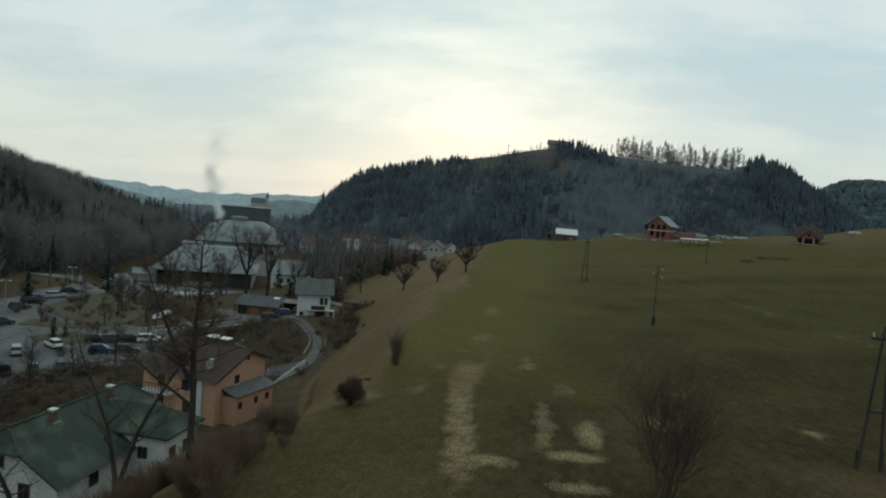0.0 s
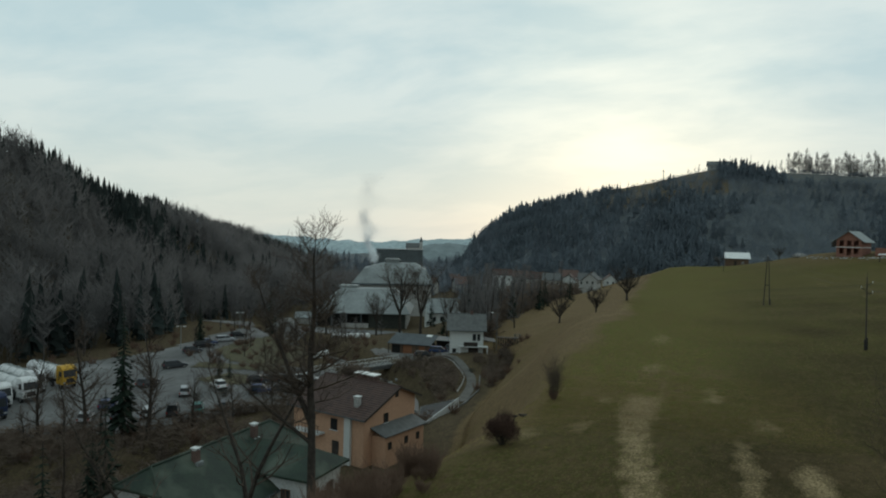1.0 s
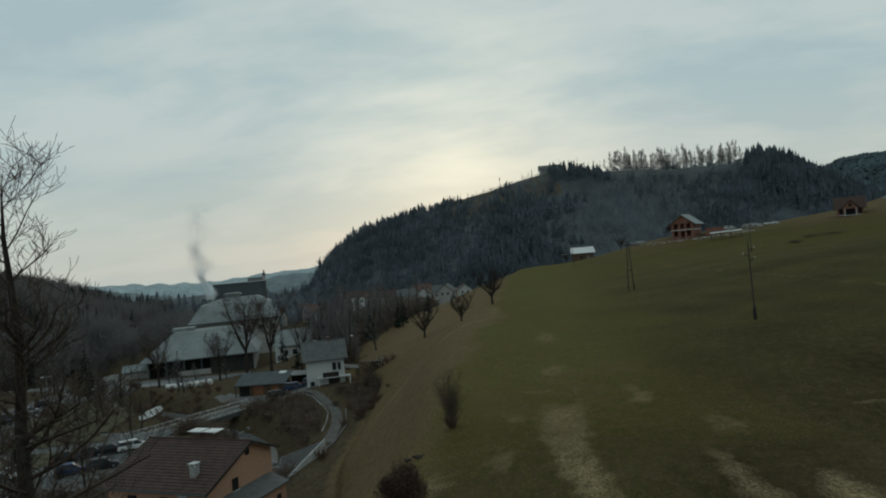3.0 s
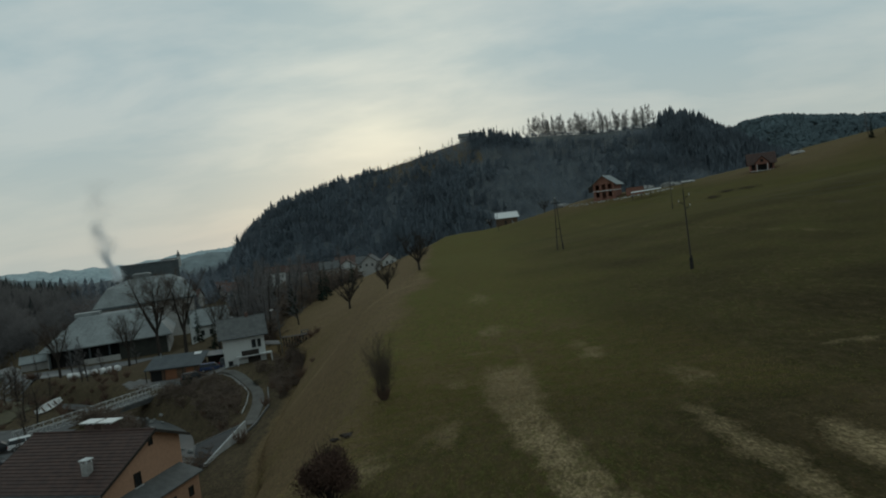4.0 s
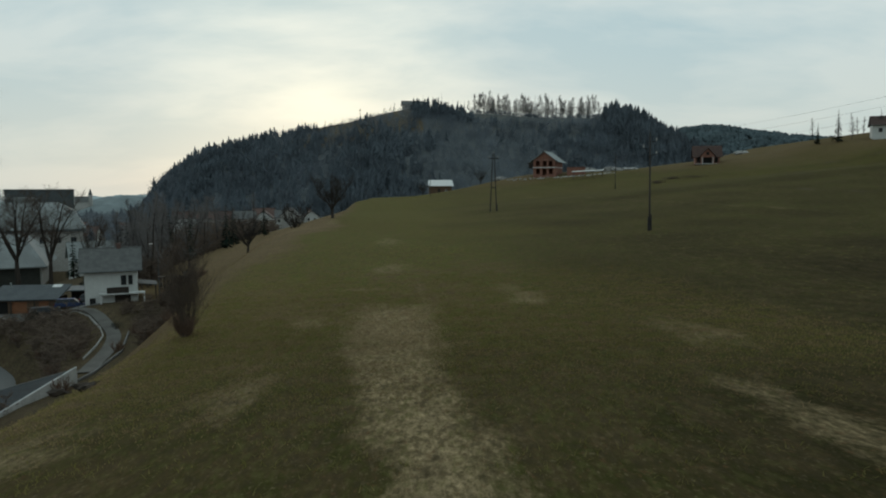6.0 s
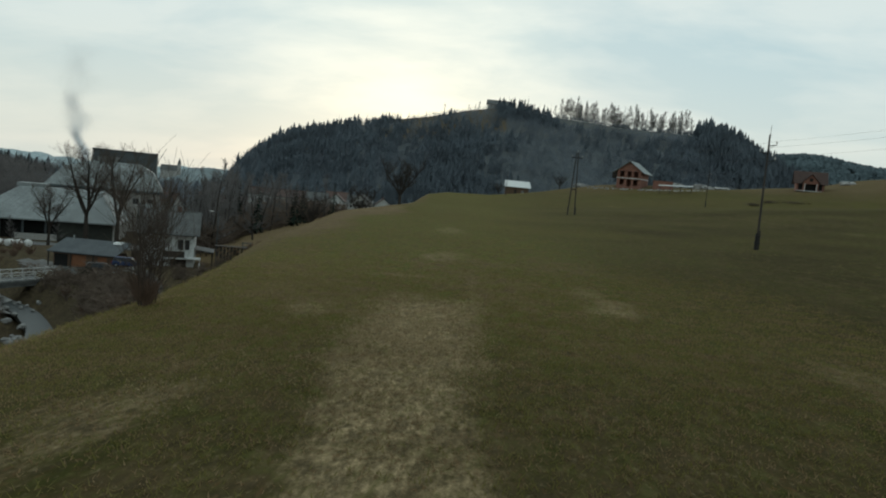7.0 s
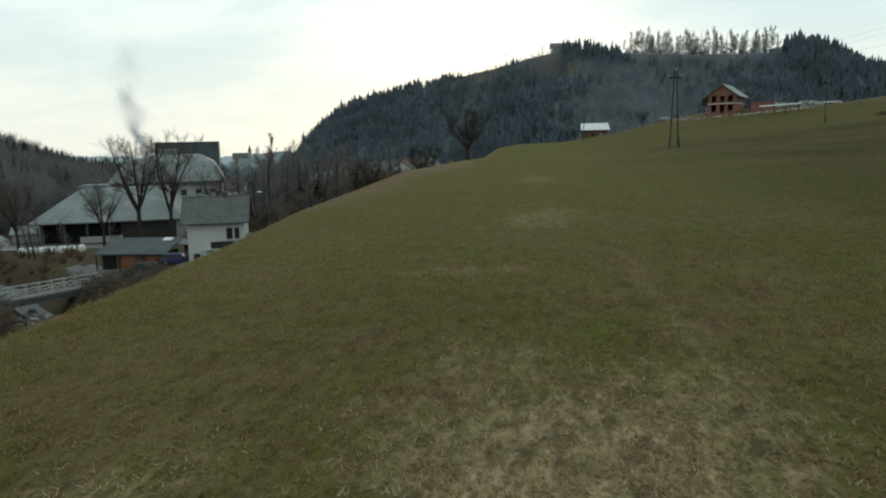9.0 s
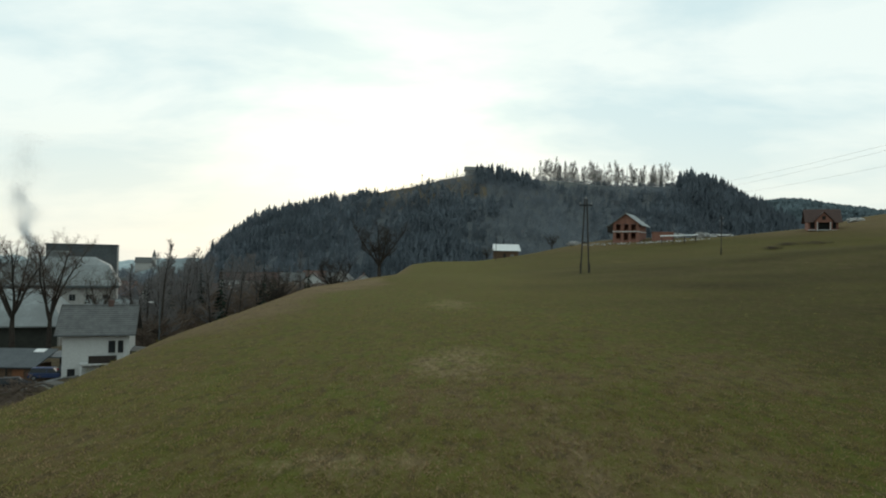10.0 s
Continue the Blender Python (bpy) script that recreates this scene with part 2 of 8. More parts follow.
    # tussocks, the earth between them, and scattered bleached blades
    tussock, fleck = noise_at(5.2, 4, 0.6), noise_at(17.0, 3, 0.6)
    col = mixc(ramp(tussock, 0.52, 0.64, 0, 0.55), col, (0.046, 0.036, 0.019))
    # fallen leaves and brown stems
    col = mixc(ramp(noise_at(11.0, 3, 0.55), 0.60, 0.67, 0, 0.45), col, (0.140, 0.074, 0.036))
    bleached = ramp(at.outputs["Alpha"], 0.0, 0.7, 0.2, 1.0)
    col = mixc(math2("MULTIPLY", bleached, ramp(tussock, 0.47, 0.37, 0, 0.35)), col, (0.150, 0.140, 0.050))
    col = mixc(math2("MULTIPLY", bleached, ramp(fleck, 0.60, 0.70, 0, 0.55)), col, (0.29, 0.225, 0.13))
    col = mixc(ramp(blade, 0.3, 0.72, 0, 0.38), col, (0.040, 0.036, 0.018))
    L(col, p.inputs["Base Color"])
    bp = N("ShaderNodeBump"); bp.inputs["Strength"].default_value = 0.9; bp.inputs["Distance"].default_value = 0.08
    L(fine, bp.inputs["Height"]); L(bp.outputs[0], p.inputs["Normal"])
    return m


# ---- mesh helpers ----
class Geo:
    """Collects vertices and faces of one part."""

    def __init__(self):
        self.v, self.f = [], []

    def add(self, verts, faces):
        o = len(self.v)
        self.v += [tuple(p) for p in verts]
        self.f += [tuple(i + o for i in q) for q in faces]
        return self

    def box(self, x0, x1, y0, y1, z0, z1):
        return self.add([(x0, y0, z0), (x1, y0, z0), (x1, y1, z0), (x0, y1, z0), (x0, y0, z1), (x1, y0, z1), (x1, y1, z1), (x0, y1, z1)],
                        [(0, 3, 2, 1), (4, 5, 6, 7), (0, 1, 5, 4), (1, 2, 6, 5), (2, 3, 7, 6), (3, 0, 4, 7)])

    def prism(self, outline, y0, y1):
        """An outline in x and z, drawn out along y."""
        n = len(outline)
        v = [(x, y0, z) for x, z in outline] + [(x, y1, z) for x, z in outline]
        return self.add(v, [tuple(range(n)), tuple(range(2 * n - 1, n - 1, -1))] + [(i, i + n, (i + 1) % n + n, (i + 1) % n) for i in range(n)])

    def slab(self, outline, z0, z1):
        """An outline in x and y, drawn out upward."""
        n = len(outline)
        v = [(x, y, z0) for x, y in outline] + [(x, y, z1) for x, y in outline]
        return self.add(v, [tuple(range(n - 1, -1, -1)), tuple(range(n, 2 * n))] + [(i, (i + 1) % n, (i + 1) % n + n, i + n) for i in range(n)])

    def tube(self, a, b, r0, r1, n=6, caps=True):
        a, b = Vector(a), Vector(b)
        d = (b - a).normalized()
        u = d.orthogonal().normalized()
        w = d.cross(u)
        ring = [(math.cos(2 * math.pi * i / n), math.sin(2 * math.pi * i / n)) for i in range(n)]
        v = [a + (u * c + w * s) * r0 for c, s in ring] + [b + (u * c + w * s) * r1 for c, s in ring]
        f = [(i, (i + 1) % n, (i + 1) % n + n, i + n) for i in range(n)]
        if caps:
            f += [tuple(range(n - 1, -1, -1)), tuple(range(n, 2 * n))]
        return self.add(v, f)

    def lump(self, c, r, seed=0, n=8, m=5, rough=0.25):
        """An uneven rounded lump with radii r."""
        rnd = random.Random(seed)
        v = [(c[0], c[1], c[2] - r[2])]
        for j in range(1, m):
            ph = math.pi * j / m - math.pi / 2
            for i in range(n):
                th = 2 * math.pi * (i + 0.5 * (j % 2)) / n
                k = 1 + rough * (rnd.random() - 0.5) * 2
                v.append((c[0] + r[0] * k * math.cos(ph) * math.cos(th), c[1] + r[1] * k * math.cos(ph) * math.sin(th), c[2] + r[2] * k * math.sin(ph)))
        v.append((c[0], c[1], c[2] + r[2]))
        f = [(0, 1 + (i + 1) % n, 1 + i) for i in range(n)]
        for j in range(m - 2):
            o = 1 + j * n
            f += [(o + i, o + (i + 1) % n, o + n + (i + 1) % n, o + n + i) for i in range(n)]
        o = 1 + (m - 2) * n
        f += [(o + i, o + (i + 1) % n, len(v) - 1) for i in range(n)]
        return self.add(v, f)

    def mesh(self, name, mat, smooth=False):
        me = bpy.data.meshes.new(name)
        me.from_pydata(self.v, [], self.f)
        me.materials.append(mat)
        if smooth:
            me.shade_smooth()
        return me


def part(name, geo, mat, parent=None, label="", smooth=False, bevel=0.0):
    """One mesh object under a thing or under a part."""
    me = geo.mesh(name, mat, smooth)
    if bevel:
        bm = bmesh.new()
        bm.from_mesh(me)
        bmesh.ops.remove_doubles(bm, verts=bm.verts, dist=1e-5)
        bmesh.ops.bevel(bm, geom=list(bm.edges), offset=bevel, segments=1, affect="EDGES", profile=0.5)
        bm.to_mesh(me)
        bm.free()
    ob = new(name, me)
    if parent:
        ob.parent = parent
    if label:
        ob["label"] = label
    return ob


def thing(name, x, y, z, rz=0.0, label="", category="", group="", kind=""):
    e = new(name)
    e.empty_display_size = 0.2
    e.matrix_basis = pose(x, y, z, 0, 0, rz)
    return tagged(e, label, category, group, kind)


def array_mesh(name, verts, faces, mat):
    """A large mesh of triangles or quads from arrays."""
    me = bpy.data.meshes.new(name)
    nv, nf, k = len(verts), len(faces), faces.shape[1]
    me.vertices.add(nv)
    me.vertices.foreach_set("co", np.ascontiguousarray(verts, dtype=np.float32).ravel())
    me.loops.add(nf * k)
    me.loops.foreach_set("vertex_index", np.ascontiguousarray(faces, dtype=np.int32).ravel())
    me.polygons.add(nf)
    me.polygons.foreach_set("loop_start", np.arange(0, nf * k, k, dtype=np.int32))
    me.update(calc_edges=True)
    me.materials.append(mat)
    return me


# ---- lie of the land ----
def sstep(a, b, v):
    t = np.clip((np.asarray(v, float) - a) / (b - a), 0, 1)
    return t * t * (3 - 2 * t)


def wave_noise(x, y, s, seed=0):
    """Smooth hills and hollows from a sum of sines, about -1 to 1."""
    r = np.random.RandomState(seed)
    out = 0.0
    for k in range(7):
        a, ph, f = r.uniform(0, 6.28), r.uniform(0, 6.28), r.uniform(0.6, 2.0)
        out = out + np.sin((x * np.cos(a) + y * np.sin(a)) * f / s + ph)
    return out / 3.2


RIVER = [(-150, 20), (-100, 38), (-72, 56), (-58, 70), (-47, 80), (-42, 92), (-44, 104), (-49, 117), (-57, 126), (-66, 132), (-78, 143), (-92, 150), (-125, 180), (-165, 240), (-215, 400)]


def to_line(x, y, line):
    best = np.full(np.shape(x), 1e9)
    for (ax, ay), (bx, by) in zip(line, line[1:]):
        l2 = (bx - ax) ** 2 + (by - ay) ** 2
        t = np.clip(((x - ax) * (bx - ax) + (y - ay) * (by - ay)) / l2, 0, 1)
        best = np.minimum(best, np.hypot(x - ax - t * (bx - ax), y - ay - t * (by - ay)))
    return best


BOW = [0.004, 0.0042, 0.0046, 0.0024, 0.0023, 0.0018, 0.0001, 0.0]


def edge_x(y):
    return np.interp(y, [0, 40, 60, 67, 75, 93, 130, 158, 200, 250, 300, 360], [-13, -14.8, -12.8, -12.2, -13.4, -16.1, -18.8, -17.4, -18.0, -18.5, -14, 4])


def foot_x(y):
    return np.interp(y, [0, 40, 60, 67, 80, 95, 110, 128, 142, 150, 170, 200, 300], [-36, -33, -28, -27.5, -28.5, -32.5, -35, -37, -40, -46, -56, -62, -50])


def crest_y(x):
    return 590 - 0.00025 * (x - 20) ** 2


def hill_top(x):
    return np.interp(x, [-235, -222, -209, -196, -181, -166, -145, -120, -105, -67, -45, -17, 4, 30, 55, 81, 105, 133, 150, 165, 176, 186, 197, 208, 217, 226, 240, 256], [0, 3, 9.6, 27.5, 42, 52, 58.5, 64, 67.5, 65, 69.5, 74.5, 76, 73, 71, 69.5, 66.5, 65.5, 66, 68, 66.5, 62.5, 53.5, 44, 36, 29, 13, 4])


def hill_at(x, y):
    """The hill narrows toward its foot on the valley side."""
    k = np.where(x < 0, 560.0 / np.clip(y - 30.0, 340, 560), 1.0)
    return hill_top(x * k)


def height(x, y):
    x, y = np.asarray(x, float), np.asarray(y, float)
    meadow = np.interp(y, [-300, -50, 0, 30, 45, 56, 65, 105, 160, 200, 250, 290, 320, 360, 430], [34, 23, 19, 16.6, 15.2, 14.5, 14.2, 13.95, 14.1, 13.9, 15.4, 16.0, 15.6, 12, 7])
    tilt = np.interp(y, [0, 50, 65, 105, 160, 206, 250, 300, 340, 430], [0.03, 0.03, 0.03, 0.055, 0.105, 0.094, 0.126, 0.12, 0.08, 0.02])
    xr = np.clip(x, -40, 130)
    bow = np.interp(y, [0, 40, 60, 65, 75, 90, 130, 160], BOW)
    meadow = meadow + np.where(xr > 0, tilt * xr, 0.02 * xr - bow * np.minimum(xr, 0) ** 2)
    meadow = meadow + 2.8 * np.exp(-((x - 40) / 24) ** 2 - ((y - 283) / 20) ** 2)
    meadow = meadow + 0.13 * np.clip(x - 112, 0, 90) * sstep(120, 220, y) * (1 - sstep(330, 430, y))
    meadow = meadow + 0.10 * wave_noise(x, y, 9.0, 3) * sstep(-30, 10, x + 20)
    # valley floor
    v = -5.0 * sstep(150, 215, y) * sstep(-72, -92, x)
    v = v + sstep(-50, -42, x) * (3.9 * sstep(45, 55, y) * (1 - sstep(60, 68, y)) + 1.4 * sstep(60, 68, y) * (1 - sstep(90, 112, y)))
    v = v - 0.7 * sstep(-74, -70, x) * sstep(-56, -60, x) * sstep(140, 145, y) * (1 - sstep(156, 162, y))
    v = v + 1.6 * sstep(-58, -50, x) * sstep(134, 142, y) * (1 - sstep(165, 180, y))
    v = v + 3.0 * sstep(180, 260, y) * sstep(-95, -60, x)
    v = v + 3.0 * sstep(60, 30, y) * sstep(-75, -50, x)
    v = v + 0.25 * wave_noise(x, y, 14.0, 5)
    # hollow behind the old fruit trees
    meadow = meadow - 3.2 * sstep(-0.5, 5.0, edge_x(y) - x) * sstep(128, 165, y) * (1 - sstep(290, 330, y))
    t = np.clip((edge_x(y) - x) / (edge_x(y) - foot_x(y)), 0, 1)
    # rounded shoulder, then a straight bank, then a short foot
    g = np.where(t < 0.3, 0.5 * t * t / 0.3 * 1.18, np.where(t < 0.88, 0.177 + (t - 0.3) * 1.18, 1 - (1 - t) ** 2 * 1.15))
    g = np.clip(g, 0, 1)
    z = meadow * (1 - g) + v * g
    # river bed
    rd = to_line(x, y, RIVER)
    z = z - 3.4 * (1 - sstep(2.6, 6.0, rd)) * g
    # wooded side of the valley
    wf = np.interp(y, [-100, 40, 95, 140, 200, 260, 400, 900], [-128, -128, -131, -138, -154, -174, -235, -330])
    top = np.interp(y, [-100, 0, 120, 170, 230, 290, 360, 500, 900], [44, 44, 47, 45, 36, 30, 24, 13, 0])
    z = z + top * sstep(0, 88, wf - x) + 3 * wave_noise(x, y, 30, 8) * sstep(30, 120, wf - x)
    # far bank of the plain beyond the village, then the forested hill
    cy = crest_y(x)
    rt = np.clip((y - 395) / (cy - 395), 0, 1)
    rise = 0.8 * rt + 0.2 * sstep(0, 1, rt)
    back = 1 - 0.75 * sstep(0, 260, y - cy)
    z = z + hill_at(x, y) * rise * np.where(y > cy, back, 1) + 1.2 * wave_noise(x, y, 22, 9) * rise
    # distant ranges
    az = np.degrees(np.arctan2(x, y))
    r = np.hypot(x, y)
    right = 69 * np.exp(-((r - 1050) / 170) ** 2) * sstep(14, 22, az) * (1 + 0.18 * wave_noise(az, az * 0, 4.0, 12))
    z = z - np.where(az < 0, 0.021 * np.clip(r - 420, 0, 3000) * sstep(-6, -12, az), 0)
    z = z + np.where(r > 700, right, 0)
    return z


def land(x, y):
    return float(height(np.array([x], float), np.array([y], float))[0])


def bands(*spans):
    """Grid lines: start, stop, step for each stretch, coarse far off and fine near the path."""
    out = []
    for a, b, s in spans:
        out += list(np.arange(a, b, s))
    return np.array(sorted(set(np.round(out, 3))))


def worn_mask(x, y):
    """Tracks and trodden patches on the meadow."""
    cx = np.interp(y, [20, 36, 49, 55, 66], [-2.2, -3.2, -4.7, -5.45, -5.75])
    hw = np.interp(y, [20, 49, 55, 60, 66], [1.0, 1.0, 1.15, 1.4, 1.65])
    strip = (1 - sstep(hw * 0.25, hw * 1.5, np.abs(x - cx + 0.25 * wave_noise(x, y, 0.7, 41)))) * (1 - sstep(64.2, 70.5, y + 0.5 * wave_noise(x, y, 0.6, 42))) * sstep(28, 37, y)
    out = (0.84 + 0.16 * wave_noise(x, y, 0.5, 43)) * strip * (0.80 + 0.42 * sstep(57, 64, y))
    rut = np.exp(-((x - (cx + hw * 0.78)) / 0.16) ** 2) * (1 - sstep(72, 88, y)) * sstep(30, 40, y)
    rut2 = np.exp(-((x - (cx - hw * 0.7)) / 0.16) ** 2) * (1 - sstep(66, 76, y)) * sstep(30, 40, y)
    out = np.maximum(out, np.maximum((0.6 - 0.25 * sstep(65, 69, y)) * rut, 0.5 * rut2))
    for px, py, rx, ry, k in ((4.5, 45.2, 0.9, 4.2, 0.85), (3.2, 39.3, 2.0, 1.1, 0.9), (-0.2, 68.0, 0.9, 1.3, 0.62), (1.4, 49.0, 0.7, 6.0, 0.5), (-1.6, 36.8, 1.6, 1.2, 0.8), (3.6, 59.2, 0.8, 2.2, 0.55), (1.4, 43.5, 0.6, 4.0, 0.55),
                              (3.1, 33.6, 1.7, 0.9, 0.8), (10.5, 50, 1.8, 4.0, 0.55), (-8.7, 65.2, 0.8, 1.2, 0.5), (-9.2, 56, 1.0, 3.0, 0.42), (-6.0, 82.0, 1.6, 3.0, 0.42),
                              (-6.5, 104, 1.5, 6.0, 0.40), (3.0, 60, 1.0, 3.0, 0.4), (-7.5, 73.5, 1.6, 0.6, 0.42), (13, 62, 2.0, 0.8, 0.42), (-12.5, 53, 1.2, 2.5, 0.45), (21.3, 52.6, 1.0, 1.4, 0.7), (-0.3, 71.7, 0.7, 1.6, 0.5), (1.8, 46.0, 0.6, 3.0, 0.5), (0.2, 69.6, 0.8, 1.0, 0.6)):
        out = np.maximum(out, k * np.exp(-(((x - px) / rx) ** 2 + ((y - py) / ry) ** 2) ** 1.5))
    # footpath that climbs the bank to the fruit trees
    pd = to_line(x, y, [(-30, 106), (-24.8, 115.8), (-19, 126), (-15.5, 134), (-15.4, 152)])
    out = np.maximum(out, (0.36 + 0.18 * wave_noise(x, y, 1.2, 46)) * np.exp(-(pd / 1.5) ** 2))
    # cart track that climbs the meadow
    tx = np.interp(y, [60, 97, 108, 136, 157, 212, 240], [56, 43.4, 39, 33.5, 28.7, 26.4, 27])
    out = np.maximum(out, (0.24 + 0.1 * wave_noise(x, y, 2.0, 47)) * np.exp(-((x - tx) / 0.9) ** 2) * sstep(60, 75, y) * (1 - sstep(205, 240, y)))
    return out


def build_ground():
    xs = bands((-3200, -800, 120), (-800, -260, 18), (-260, -90, 3.5), (-90, -46, 1.2), (-46, -24, 0.7), (-24, 14, 0.4), (14, 40, 0.8), (40, 140, 2.0), (140, 320, 6), (320, 900, 25), (900, 3300, 120))
    ys = bands((-400, -20, 20), (-20, 24, 2.0), (24, 44, 0.7), (44, 84, 0.4), (84, 120, 0.7), (120, 180, 1.2), (180, 330, 2.2), (330, 640, 6), (640, 1600, 25), (1600, 3600, 80))
    X, Y = np.meshgrid(xs, ys)
    Z = height(X, Y)
    nx, ny = len(xs), len(ys)
    i = np.arange((nx - 1) * (ny - 1))
    r, c = i // (nx - 1), i % (nx - 1)
    a = r * nx + c
    F = np.stack([a, a + 1, a + nx + 1, a + nx], 1)
    V = np.stack([X, Y, Z], -1).reshape(-1, 3)
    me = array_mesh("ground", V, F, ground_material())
    me.shade_smooth()
    # what covers the land: dry bank, worn tracks, woodland litter
    ex, fx = edge_x(Y), foot_x(Y)
    t = (ex - X) / (ex - fx)
    rim = np.interp(Y, [0, 40, 62, 82, 97, 111, 133, 158, 190, 250, 300, 360], [-15, -15.5, -13.6, -15.2, -16.2, -16.0, -15.0, -16.2, -18.0, -18.5, -14, 4])
    dry = sstep(-2.3, 1.7, rim - X + 1.0 * wave_noise(X, Y, 6, 21) + 0.7 * wave_noise(X, Y, 1.7, 22)) * (0.86 + 0.14 * wave_noise(X, Y, 2.6, 23)) * (1 - 0.5 * sstep(60, 40, Y))
    dry = np.maximum(dry, 0.10 * (1 - sstep(58, 105, Y)) * (X < 40) + 0.10)
    dry = np.maximum(dry, (0.22 + 0.12 * wave_noise(X, Y, 2.5, 64)) * (1 - sstep(66, 80, Y)) * (1 - sstep(-9.5, -6.5, X)))
    dry = np.maximum(dry, (0.20 + 0.16 * wave_noise(X, Y, 3.5, 66)) * (1 - sstep(46, 72, Y)) * (X > -30))
    dry = np.maximum(dry, (0.24 + 0.20 * wave_noise(X, Y, 1.6, 67) + 0.12 * wave_noise(X, Y, 0.5, 68)) * (1 - sstep(74, 96, Y)) * sstep(56, 64, Y) * (1 - sstep(-1, 6, X)))
    knoll = np.exp(-((X - 46) / 30) ** 2 - ((Y - 278) / 20) ** 2)
    dry = np.maximum(dry, knoll * 0.8)
    dry = np.maximum(dry, (0.55 + 0.15 * wave_noise(X, Y, 7, 63)) * sstep(205, 250, Y + 0.25 * (X - 90)) * sstep(55, 85, X))
    dry = np.where(Y > 400, 0.75, dry)
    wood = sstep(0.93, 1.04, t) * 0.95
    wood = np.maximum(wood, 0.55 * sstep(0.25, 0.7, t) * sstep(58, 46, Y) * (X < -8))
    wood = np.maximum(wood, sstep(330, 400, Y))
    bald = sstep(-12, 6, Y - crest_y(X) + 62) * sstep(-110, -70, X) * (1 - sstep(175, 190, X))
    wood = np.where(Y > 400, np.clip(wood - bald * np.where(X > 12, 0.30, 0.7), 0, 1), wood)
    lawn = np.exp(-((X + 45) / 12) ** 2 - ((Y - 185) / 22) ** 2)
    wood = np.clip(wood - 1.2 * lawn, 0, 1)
    # bare earth of the wheel tracks on the upper meadow
    for line in ([(80, 224), (101, 219), (128, 214)], [(80, 201), (92, 197), (118, 189)], [(67.5, 167), (68.7, 157), (71, 147)], [(53, 188), (53.4, 160), (52.9, 141), (57.8, 122)]):
        wood = np.maximum(wood, (0.6 + 0.2 * wave_noise(X, Y, 3, 55)) * np.exp(-(to_line(X, Y, line) / 0.8) ** 2))
    worn = worn_mask(X, Y)
    # faint swathes along the slope of the upper meadow
    swathe = wave_noise(X * 0.10 - Y * 0.05, Y, 3.2, 61) * sstep(85, 120, Y) * sstep(-4, 10, X) * (1 - sstep(255, 290, Y))
    dry = dry + 0.10 * np.clip(swathe, 0, 1)
    # darker turf to the right and near, partly lens falloff put into the colour
    darkened = 0.14 * np.clip(-swathe, 0, 1) + (0.55 + 0.42 * (1 - sstep(70, 100, Y))) * sstep(-5, 17, X + 3 * wave_noise(X, Y, 5, 51)) * (1 - 0.6 * sstep(120, 220, Y)) * (0.8 + 0.2 * wave_noise(X, Y, 3, 52))
    darkened = np.maximum(darkened, (0.50 + 0.12 * wave_noise(X, Y, 4, 53)) * (1 - sstep(52, 66, Y)) * sstep(-24, -10, X))
    darkened = np.maximum(darkened, (0.80 + 0.12 * wave_noise(X, Y, 3, 54)) * (1 - sstep(50, 64, Y)) * sstep(-12, 4, X))
    col = np.stack([np.clip(dry, 0, 1), worn, wood, 1 - np.clip(darkened, 0, 1)], -1).reshape(-1, 4).astype(np.float32)
    at = me.color_attributes.new("cover", "FLOAT_COLOR", "POINT")
    at.data.foreach_set("color", col.ravel())
    ob = new("ground", me)
    tagged(ob, "rolling winter meadow, dry bank and wooded valley floor", "ground", kind="structure")


build_ground()


# ---- trees ----
BARK = material("bark", (0.060, 0.050, 0.042), (0.034, 0.029, 0.025), rough=0.95, scale=3.0, bump=0.02, spec=0.1)
TWIG = island_material("bare_twigs", (0.066, 0.052, 0.044), (0.104, 0.078, 0.061))
ORCHARD = island_material("dark_fruit_twigs", (0.042, 0.036, 0.032), (0.066, 0.055, 0.047))
SHRUB = island_material("brown_shrub_twigs", (0.132, 0.086, 0.063), (0.190, 0.126, 0.094))
RUSSET = island_material("withered_leaves", (0.055, 0.036, 0.028), (0.095, 0.055, 0.042))
CREST = blade_material("pale_crest_twigs", (0.185, 0.18, 0.172), (0.225, 0.218, 0.208))
# twig grey lightened to carry the haze of the valley
VALLEY_BARE = blade_material("hazed_valley_twigs", (0.140, 0.135, 0.134), (0.176, 0.168, 0.164))
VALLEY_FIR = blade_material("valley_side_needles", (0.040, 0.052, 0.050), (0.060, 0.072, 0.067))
BRUSH = blade_material("brushwood", (0.122, 0.094, 0.075), (0.170, 0.132, 0.106))
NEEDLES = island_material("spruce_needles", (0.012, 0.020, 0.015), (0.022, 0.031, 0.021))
# hill trees: distance haze is mixed into both base colours, pale and bluish
FOREST_FIR = blade_material("hazed_far_spruce", (0.134, 0.160, 0.180), (0.142, 0.169, 0.190))
FOREST_BARE = blade_material("hazed_far_bare_trees", (0.160, 0.183, 0.206), (0.171, 0.194, 0.218))


